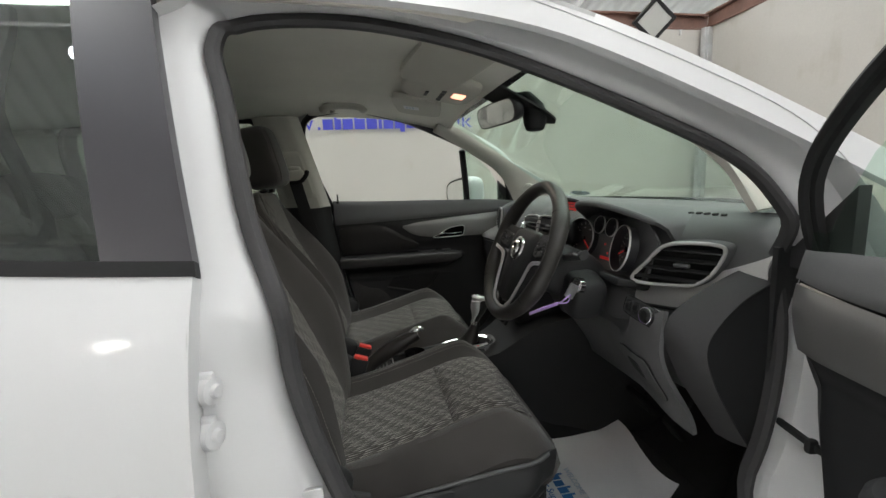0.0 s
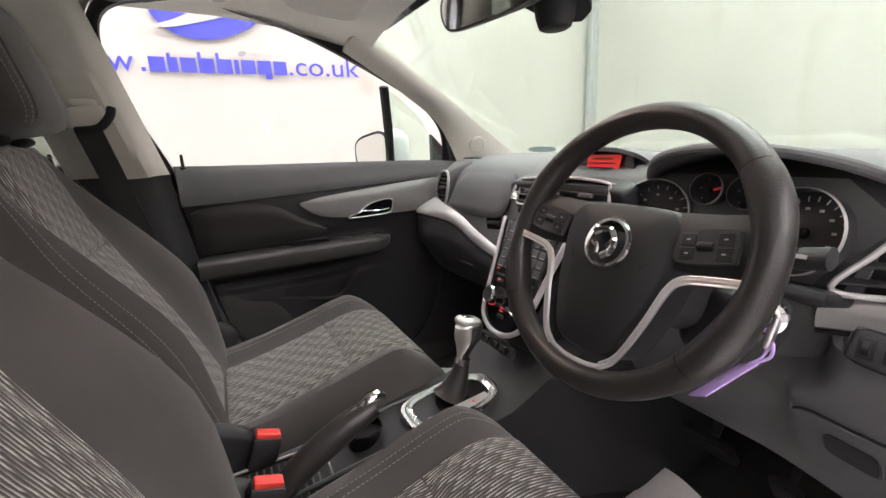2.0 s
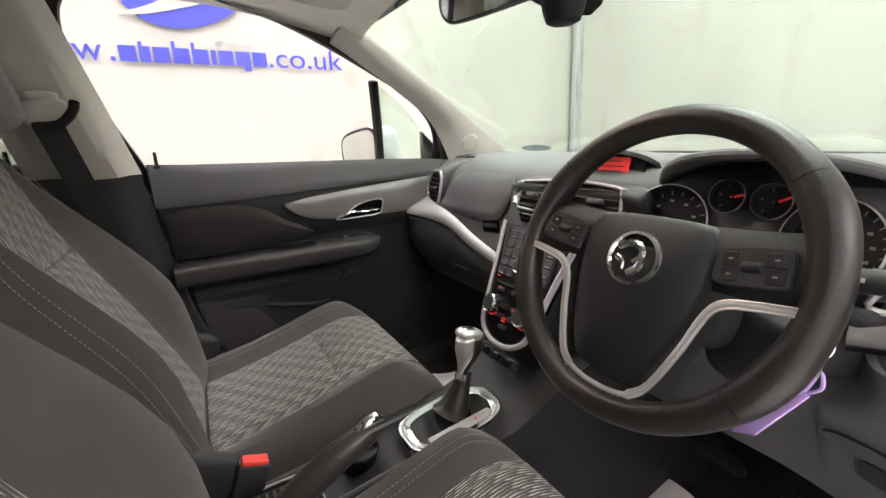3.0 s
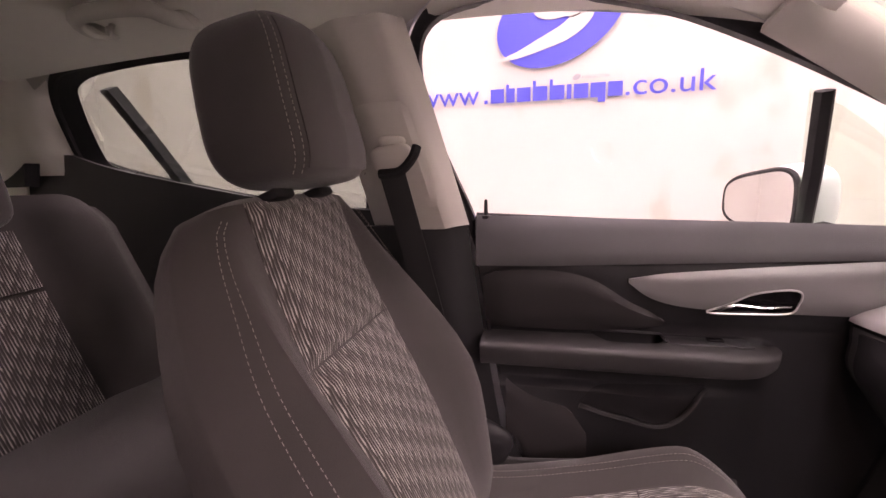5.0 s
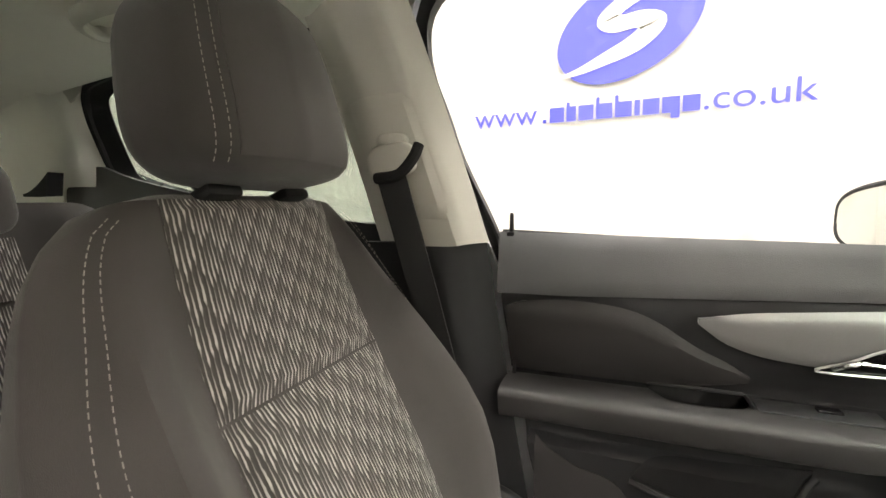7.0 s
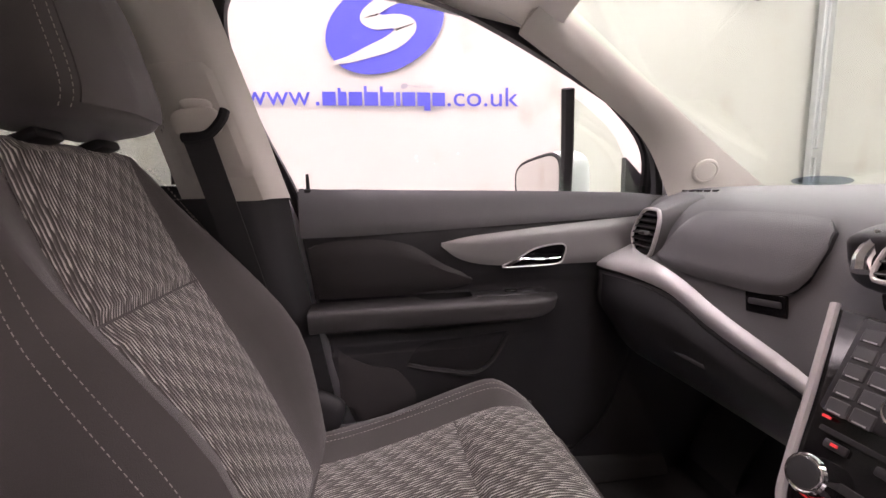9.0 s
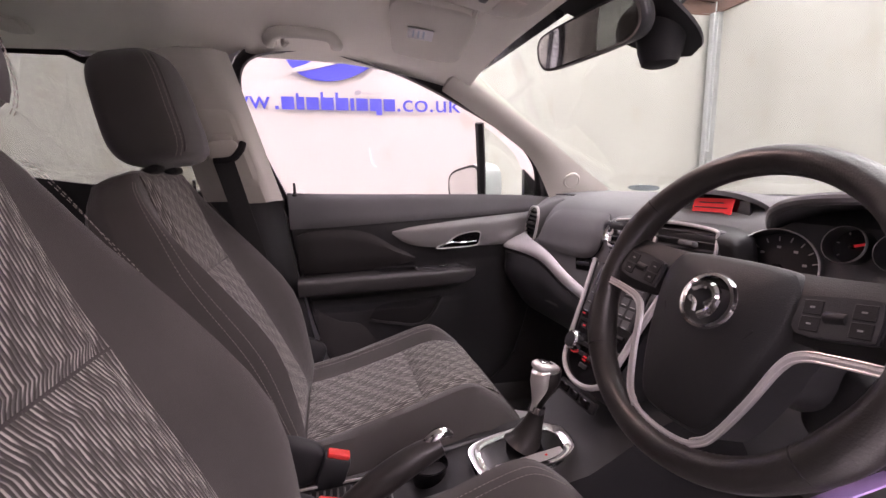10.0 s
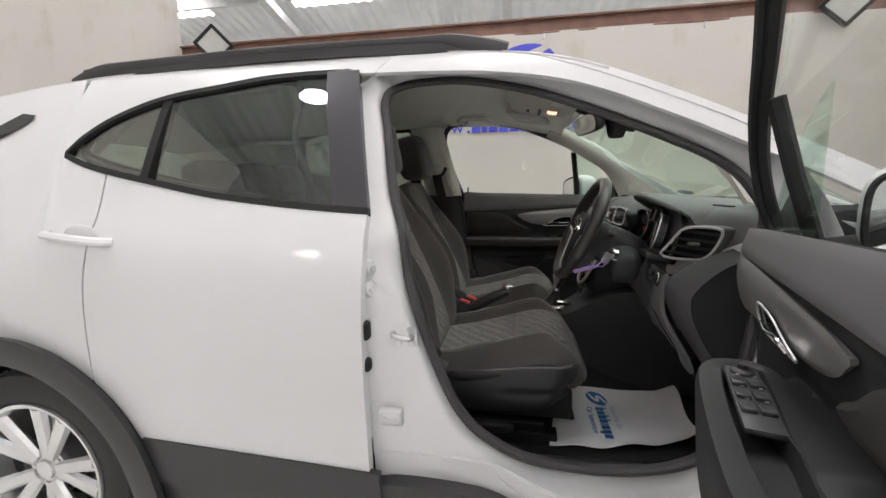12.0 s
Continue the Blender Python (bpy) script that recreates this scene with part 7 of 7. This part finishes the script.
part("pad_crease", tube([SWM @ p for p in spline([(-0.055, -0.015, 0.0070), (-0.030, -0.060, 0.0075), (0.0, -0.070, 0.0085), (0.030, -0.060, 0.0075), (0.055, -0.015, 0.0070)], 5)], 0.0012, 5), RUBBER, wheel_t)
em = part("emblem", lathe([(0.0215, 0.004), (0.023, 0.0065), (0.0255, 0.006), (0.027, 0.002)], 40, SWM @ Matrix.Translation((0, 0.0, 0.0085)) @ Matrix.Diagonal((1.22, 1.22, 1, 1))), CHROME, wheel_t, "round chrome emblem with a plain figure")
part("emblem_face", lathe([(0, 0.001), (0.0215, 0.001), (0.022, 0.003)], 32, SWM @ Matrix.Translation((0, 0.0, 0.0095)) @ Matrix.Diagonal((1.22, 1.22, 1, 1))), GLOSSBLACK, em)
figure = [tube([SWM @ Vector((x * 1.22, y * 1.22, 0.0165)) for x, y, _ in spline([(x, y, 0) for x, y in line], 5)], r, 8)
          for r, line in ((0.0050, [(-0.014, 0.008), (-0.005, 0.013), (0.005, 0.012), (0.011, 0.004), (0.005, -0.004)]),
                          (0.0048, [(0.012, 0.003), (0.010, -0.008), (0.002, -0.015)]),
                          (0.0034, [(-0.014, -0.001), (-0.007, -0.005), (-0.005, -0.013)]))]
part("emblem_figure", joined(*figure), CHROME, em)
for s in (-1, 1):
    def spoke(u, v, s=s):
        u = u if s > 0 else 1 - u
        x = mix(0.060, 0.160, u)
        hi, lo = mix(0.054, 0.060, u ** 2), mix(-0.010, -0.014, u)
        return SWM @ Vector((s * x, mix(lo, hi, v), mix(-0.002, 0.008, u) - 0.010 * (2 * v - 1) ** 2))
    sp = part("spoke", patch(spoke, 10, 8, 0.020), PLASTIC, wheel_t, "black side spoke")
    PB = SWM @ Matrix.Translation((s * 0.114, 0.017, 0.001)) @ Matrix.Rotation(radians(s * 8), 4, "Z") @ Matrix.Rotation(radians(s * -5), 4, "Y") @ Matrix.Diagonal((0.95, 0.84, 1, 1))
    part("button_pod", plate([(p.x, p.y) for p in spline([(-0.032, -0.019, 0), (-0.033, 0.014, 0), (-0.026, 0.022, 0), (0.024, 0.023, 0), (0.033, 0.015, 0), (0.033, -0.012, 0), (0.026, -0.020, 0)], 4, True)], 0.006, PB, 0.0015), SWITCHGREY, sp, "dark grey button pod")
    part("button_roller", lathe([(0, 0.009), (0.006, 0.008), (0.007, -0.008), (0, -0.009)], 14, PB @ Matrix.Translation((0, 0.001, 0.004)) @ Matrix.Rotation(math.pi / 2, 4, "Y")), PLASTIC, sp, "ribbed roller")
    for dx in (-0.020, 0.020):
        for dy in (-0.008, 0.010):
            part("wheel_button", rbox((0.017, 0.016, 0.0016), 0.0008, 1, PB @ Matrix.Translation((dx, dy, 0.0062))), PLASTIC, sp)
    part("button_marks", joined(*[rbox((0.004, 0.0018, 0.0006), 0, 1, PB @ Matrix.Translation((dx, dy, 0.0073))) for dx in (-0.020, 0.020) for dy in (-0.008, 0.010)]), WHITEINK, sp, kind="stuff")
    path = [(s * 0.158, -0.012, 0.010), (s * 0.128, -0.016, 0.008), (s * 0.102, -0.022, 0.006), (s * 0.088, -0.038, 0.005), (s * 0.075, -0.082, 0.004), (s * 0.058, -0.126, 0.003), (s * 0.040, -0.144, 0.002), (s * 0.018, -0.150, 0.002), (0, -0.151, 0.002)]
    blade = part("spoke_blade", tube([SWM @ p for p in spline(path, 6)], lambda q: 0.0036 + 0.0012 * math.exp(-((q - 0.36) / 0.18) ** 2), 8, flat=0.8, side=tuple(SWM.to_3x3() @ Vector((0.6 * s, -0.8, 0)))), SILVER, wheel_t, "satin silver lower spoke")
    rail = [p + Vector((s * 0.002, -0.0035, 0.002)) for p in spline(path[:-2], 6)]
    part("blade_edge", tube([SWM @ p for p in rail], 0.0013, 6), BRIGHT, blade, "bright blade edge")
    rail = [p + Vector((-s * 0.0015, 0.0035, 0.002)) for p in spline(path[:-2], 6)]
    part("blade_edge", tube([SWM @ p for p in rail], 0.0012, 6), BRIGHT, blade, "bright blade edge")

key = thing("ignition_key", (0.13, -0.455, 0.998), "car key in the ignition with a lilac plastic tag", "key")
part("key_head", rbox((0.026, 0.006, 0.034), 0.004, 2, Matrix.Translation((0.118, -0.485, 0.992)) @ Matrix.Rotation(radians(30), 4, "Y") @ Matrix.Rotation(radians(15), 4, "Z")), STEEL, key, "worn steel key head")
kp = Vector((0.114, -0.488, 0.984))
tg = Vector((0.088, -0.482, 0.966))
part("tag_loop", tube(spline([kp, kp + Vector((-0.018, -0.008, -0.006)), tg + Vector((0.004, -0.006, 0.004)), tg, kp + Vector((-0.004, 0.006, -0.018))], 6, True), 0.0018, 6, True), TAG, key, "lilac plastic loop")
tip = Vector((0.030, -0.470, 0.946))
part("key_tag", rbox((0.068, 0.027, 0.002), 0.004, 2, Matrix.Translation(tg.lerp(tip, 0.55)) @ frame_of((0, 0, 0), (0.157, -0.58, -0.80), up=(tip - tg).cross(Vector((0.157, -0.58, -0.80))))), TAG, key, "lilac plastic tag")

# ---- centre console ----
console = thing("centre_console", (-0.2, 0, 0.55), "charcoal centre console with automatic lever and handbrake", "console")


def console_top(x):
    return table(x, (-0.75, 0.63), (-0.42, 0.640), (-0.24, 0.645), (-0.14, 0.675), (-0.02, 0.690), (0.06, 0.702), (0.13, 0.745), (0.22, 0.79), (0.66, 0.86))


def console_f(u, v):
    x = mix(-0.75, 0.66, u)
    half = table(x, (-0.75, 0.088), (-0.2, 0.092), (0.0, 0.098), (0.15, 0.115), (0.3, 0.135), (0.66, 0.21))
    a = abs(2 * v - 1)
    z = mix(console_top(x), 0.42, smooth((a - 0.52) / 0.48) if a > 0.52 else 0)
    return Vector((x, -0.015 + math.copysign(1, 2 * v - 1) * (half * min(1, a / 0.52) + 0.02 * max(0, a - 0.52)), z))
part("console_body", patch(console_f, 40, 30, 0.006), PLASTIC, console, "black console body")
part("tray_rim", tube([(-0.445, -0.078, 0.655), (-0.265, -0.078, 0.655), (-0.265, 0.048, 0.655), (-0.445, 0.048, 0.655)], 0.003, 6, True), BRIGHT, console, "thin bright tray rim")
part("console_tray", box_at(-0.44, -0.27, -0.075, 0.045, 0.642, 0.652, 0.003), RUBBER, console, "black ribbed tray")
for k in range(13):
    part("tray_rib", rbox((0.004, 0.10, 0.004), 0.001, 1, Matrix.Translation((-0.43 + 0.012 * k, -0.015, 0.654))), SOFT, console)
for y in (-0.015,):
    part("cup_holder", lathe([(0.036, 0.006), (0.034, 0.008), (0.032, 0.002), (0.031, -0.03), (0, -0.03)], 28, Matrix.Translation((-0.19, y + 0.03, 0.678))), GLOSSBLACK, console, "round cup holder")
PL = Matrix.Translation((-0.018, -0.026, 0.700)) @ Matrix.Rotation(radians(-6), 4, "Y")
ov = spline([(-0.100, 0, 0), (-0.090, 0.042, 0), (-0.03, 0.058, 0), (0.05, 0.056, 0), (0.088, 0.034, 0), (0.096, 0, 0), (0.088, -0.034, 0), (0.05, -0.056, 0), (-0.03, -0.058, 0), (-0.090, -0.042, 0)], 4, True)
def shift_ring():
    rings = []
    for k, z in ((1.06, -0.02), (1.04, 0.004), (1.0, 0.010), (0.93, 0.010), (0.80, 0.007), (0.76, 0.0)):
        rings.append([PL @ Vector((p.x * k, p.y * k * (1 if k > 0.9 else 0.95), z)) for p in ov])
    return loft(rings, cap=False)
gate = part("shift_gate", shift_ring(), CHROME, console, "bright silver shift surround")
part("gate_plate", plate([(p.x * 0.8, p.y * 0.78) for p in ov], 0.004, PL @ Matrix.Translation((0, 0, 0.001))), GLOSSBLACK, gate, "gloss black gate")
part("gate_index", rbox((0.13, 0.026, 0.003), 0.003, 1, PL @ Matrix.Translation((0.0, -0.034, 0.006))), SILVER, gate, "silver position index")
part("index_light", rbox((0.004, 0.004, 0.001), 0, 1, PL @ Matrix.Translation((0.030, -0.034, 0.0082))), REDGLOW, gate)
lever = part("shift_lever", tube(spline([(-0.012, -0.012, 0.702), (0.006, -0.012, 0.738), (0.020, -0.012, 0.775)], 5), lambda f: 0.040 - 0.027 * f ** 0.55, 12), LEATHER, console, "black leather lever boot")
grip = spline([(0.016, -0.012, 0.772), (0.022, -0.012, 0.788), (0.030, -0.012, 0.808), (0.036, -0.012, 0.828), (0.040, -0.012, 0.846), (0.040, -0.012, 0.856)], 5)
part("lever_knob", tube(grip, lambda f: 0.0105 + 0.0155 * smooth((f - 0.12) / 0.55) - 0.010 * smooth((f - 0.86) / 0.14), 18, flat=0.90), LEATHER, lever, "black leather grip")
part("knob_spine", tube([p + Vector((-0.010 - 0.006 * (k / len(grip)), -0.003, 0.002)) for k, p in enumerate(grip)], lambda f: 0.006 + 0.0155 * smooth((f - 0.12) / 0.5) - 0.008 * smooth((f - 0.86) / 0.14), 14, flat=0.95), BRIGHT, lever, "satin silver grip spine")
part("knob_top", puff((0.026, 0.022, 0.010), 2.6, 22, 12, Matrix.Translation((0.033, -0.012, 0.856)) @ Matrix.Rotation(radians(14), 4, "Y")), BRIGHT, lever, "silver knob top")
part("knob_button", rbox((0.024, 0.018, 0.004), 0.004, 2, Matrix.Translation((0.033, -0.012, 0.865)) @ Matrix.Rotation(radians(14), 4, "Y")), CHROME, lever)
part("lever_collar", tube([(0.014, -0.012, 0.768), (0.018, -0.012, 0.780)], 0.0155, 14), CHROME, lever, "chrome collar")
hb = part("handbrake", tube(spline([(-0.345, -0.060, 0.685), (-0.29, -0.060, 0.722), (-0.235, -0.060, 0.752), (-0.185, -0.060, 0.772)], 6), lambda f: 0.016 + 0.008 * math.sin(math.pi * (0.2 + 0.75 * f)), 14), LEATHER, console, "black leather handbrake grip")
part("handbrake_tip", tube(spline([(-0.216, -0.060, 0.772), (-0.200, -0.060, 0.784), (-0.182, -0.060, 0.790), (-0.166, -0.060, 0.784)], 4), lambda f: 0.006 + 0.005 * math.sin(math.pi * f), 10, flat=0.8), CHROME, hb, "chrome handbrake insert")
part("handbrake_gaiter", tube(spline([(-0.40, -0.060, 0.655), (-0.36, -0.060, 0.675), (-0.33, -0.060, 0.692)], 4), lambda f: 0.032 - 0.012 * f, 10), LEATHER, hb, "black gaiter")
for (bx, by, bz), lab in (((-0.354, 0.060, 0.702), "passenger belt buckle"), ((-0.366, -0.096, 0.728), "driver's belt buckle")):
    b = thing("belt_buckle", (bx, by, bz - 0.1), "black seat belt buckle with red button", "belt buckle", "front belt buckles")
    bmx = Matrix.Translation((bx, by, bz)) @ Matrix.Rotation(radians(20), 4, "Y")
    part("buckle_body", joined(rbox((0.050, 0.030, 0.075), 0.006, 2, bmx @ Matrix.Translation((0, 0, -0.036))), rbox((0.010, 0.03, 0.16), 0.003, 1, bmx @ Matrix.Translation((0, 0, -0.12)))), PLASTIC, b, "black buckle body")
    part("release_button", rbox((0.042, 0.022, 0.014), 0.004, 2, bmx @ Matrix.Translation((0.0, 0, 0.002))), RED, b, "red release button")

# pedals
pedals = thing("pedals", (0.5, -0.34, 0.5), "black rubber pedals hanging under the dashboard", "pedals")
for y, w, z in ((-0.26, 0.10, 0.56), (-0.40, 0.05, 0.55)):
    pp = part("pedal", joined(rbox((0.016, w, 0.065), 0.005, 2, Matrix.Translation((0.47, y, z)) @ Matrix.Rotation(radians(-35), 4, "Y")), tube([(0.48, y, z + 0.02), (0.56, y, z + 0.15), (0.60, y, 0.80)], 0.009, 6)), RUBBER, pedals, "black pedal")
    for k in range(4):
        part("pedal_rib", rbox((0.004, w * 0.85, 0.006), 0.001, 1, Matrix.Translation((0.47, y, z)) @ Matrix.Rotation(radians(-35), 4, "Y") @ Matrix.Translation((-0.010, 0, -0.022 + 0.015 * k))), PLASTIC, pp)

# ---- roof fittings ----
mirror_n = Vector((-0.955, -0.16, -0.21)).normalized()
MM = frame_of((0.122, 0.026, 1.455), mirror_n)
mir = thing("rear_view_mirror", (0.122, 0.026, 1.455), "black rear view mirror on a stalk by a sensor pod", "mirror")
mo = spline([(-0.128, -0.008, 0), (-0.122, 0.022, 0), (-0.095, 0.034, 0), (0.0, 0.037, 0), (0.095, 0.034, 0), (0.122, 0.022, 0), (0.128, -0.008, 0), (0.112, -0.030, 0), (0.07, -0.036, 0), (-0.07, -0.036, 0), (-0.112, -0.030, 0)], 5, True)
part("mirror_shell", loft([[MM @ Vector((p.x * k, p.y * k, z)) for p in mo] for k, z in ((0.93, 0.0085), (0.985, 0.0100), (1.02, 0.006), (1.035, -0.002), (1.03, -0.010), (0.95, -0.026), (0.7, -0.036), (0.3, -0.040))]), PLASTIC, mir, "black mirror shell")
gl = bmesh.new()
gl.faces.new([gl.verts.new(MM @ Vector((p.x * 0.945, p.y * 0.90, 0.0102))) for p in mo])
bmesh.ops.solidify(gl, geom=gl.faces[:], thickness=0.001)
part("mirror_glass", gl, MIRROR, mir, "mirror glass")
part("mirror_stalk", tube(spline([MM @ Vector((0, 0, -0.03)), (0.165, 0.015, 1.462), (0.175, 0.0, 1.49)], 5), 0.013, 8), PLASTIC, mir, "black stalk")
part("sensor_pod", loft([[Vector((c[0] + a * math.cos(q), c[1] + b * math.sin(q), c[2])) for q in [2 * math.pi * k / 20 for k in range(20)]] for c, a, b in (((0.222, -0.043, 1.391), 0.020, 0.022), ((0.222, -0.043, 1.395), 0.028, 0.030), ((0.222, -0.043, 1.412), 0.034, 0.036), ((0.222, -0.043, 1.440), 0.038, 0.042), ((0.212, -0.040, 1.470), 0.034, 0.050), ((0.176, -0.035, 1.50), 0.030, 0.060))]), RUBBER, mir, "black sensor pod")
part("sensor_cover", patch(lambda u, v: windscreen_f(0.465 + (2 * u - 1) * mix(0.056, 0.080, v) * (1 - (1 - v) ** 5) ** 0.5 + 0.005 * v, mix(0.735, 0.99, v)) + Vector((-0.014, 0, -0.012)), 20, 16, 0.006), RUBBER, mir, "black sensor cover on the windscreen")

roofc = thing("overhead_console", (-0.05, -0.02, 1.52), "warm grey overhead console with a lit reading lamp", "overhead console")
part("console_shell", puff((0.115, 0.125, 0.030), 4.5, 30, 14, Matrix.Translation((-0.070, -0.02, 1.535)) @ Matrix.Rotation(radians(11), 4, "Y")), TRIM, roofc, "warm grey console shell")
lamp = bpy.data.lights.new("reading_lamp", "AREA")
lamp.shape, lamp.size, lamp.size_y, lamp.energy, lamp.color = "RECTANGLE", 0.05, 0.07, 0.5, (1.0, 0.86, 0.72)
lamp_ob = new("reading_lamp", lamp)
lamp_ob.matrix_basis = Matrix.Translation((-0.022, -0.045, 1.488))
part("lamp_lens", rbox((0.038, 0.052, 0.010), 0.008, 3, Matrix.Translation((-0.022, -0.045, 1.497)) @ Matrix.Rotation(radians(11), 4, "Y")), LAMPGLOW, roofc, "lit warm reading lamp")
part("lamp_lens", rbox((0.045, 0.055, 0.008), 0.004, 2, Matrix.Translation((-0.022, 0.035, 1.498)) @ Matrix.Rotation(radians(11), 4, "Y")), TRIM, roofc, "unlit lamp lens")
for yy in (-0.07, -0.035, 0.0, 0.03):
    part("lamp_switch", rbox((0.014, 0.020, 0.006), 0.003, 2, Matrix.Translation((-0.070, yy, 1.503)) @ Matrix.Rotation(radians(11), 4, "Y")), SOFT, roofc)
part("microphone", rbox((0.012, 0.05, 0.004), 0.002, 1, Matrix.Translation((-0.115, -0.02, 1.511))), PLASTIC, roofc)

for s, lab in ((1, "warm grey passenger sun visor with a white label"), (-1, "warm grey driver's sun visor")):
    v = thing("sun_visor", (-0.1, s * 0.3, 1.54), lab, "sun visor", "sun visors")
    VM = Matrix.Translation((-0.100, s * 0.300, 1.530)) @ Matrix.Rotation(radians(10), 4, "Y") @ Matrix.Rotation(radians(s * -9), 4, "Z") @ Matrix.Rotation(radians(s * 3), 4, "X")
    part("visor_panel", puff((0.088, 0.195, 0.013), 5.5, 36, 12, VM), TRIM, v, "warm grey padded visor")
    part("visor_clip", tube([VM @ Vector((0.075, -s * 0.175, -0.004)), VM @ Vector((0.075, -s * 0.215, 0.004))], 0.007, 8), TRIM, v)
    if s > 0:
        part("visor_label", rbox((0.055, 0.07, 0.001), 0.0, 1, VM @ Matrix.Translation((-0.02, -0.045, -0.0156))), PAPER, v, "white warning label")
        part("label_bars", joined(*[rbox((0.004, 0.045, 0.0006), 0, 1, VM @ Matrix.Translation((-0.035 + 0.011 * k, -0.045, -0.0163))) for k in range(3)]), PALEINK, v, "small unreadable print")

# ---- paper floor mats ----
def paper_mat(s, label):
    t = thing("paper_mat", (0.2, s * 0.33, 0.405), label, "floor mat", "paper floor mats")
    def f(u, v):
        x = mix(-0.045, 0.43, u) + 0.07 * (1 - v) * (1 - u) + 0.012 * math.sin(v * 6.0) * u
        y = mix(0.12, 0.580, v) - 0.105 * v * u * u
        z = 0.412 + 0.004 * math.sin(u * 5 + v * 2) ** 2 + 0.003 * math.sin(v * 7) ** 2 + 0.05 * smooth((x - 0.36) / 0.12) + 0.010 * smooth((v - 0.93) / 0.07) * math.sin(u * 9) ** 2
        return Vector((x, s * y, z))
    part("paper_sheet", patch(f, 24, 24, 0.0015), PAPER, t, "creased white paper")
    PM = Matrix(((0, 1, 0, 0.148 if s < 0 else 0.199), (-1, 0, 0, -0.265 if s < 0 else 0.457), (0, 0, 1, 0.4205), (0, 0, 0, 1)))
    oval = part("printed_emblem", emblem_shapes(0, 0, 0.050, 0.034, PM, 0.0008), INK, t, "blue oval emblem print")
    part("swerve", swerve(0, 0, 0.050, 0.034, PM @ Matrix.Translation((0, 0, 0.001)), 0.0006), PAPER, oval)
    x = 0.066
    for kind in "bobbiogo":
        w, x = word_blocks(kind, x, -0.016, 0.026, PM, 0.0008, 0.20)
        part("name_block", w, INK, t)
    lettering("letters", "Car Superstore", 0.068, -0.046, 0.027, INK, t, PM, 0.0004, 0.98)
    lettering("letters", "WELCOME TO", 0.050, 0.034, 0.022, PALEINK, t, PM, 0.0004)
    return t


paper_mat(-1, "white printed paper mat on the driver's floor")
paper_mat(1, "white printed paper mat on the passenger floor")
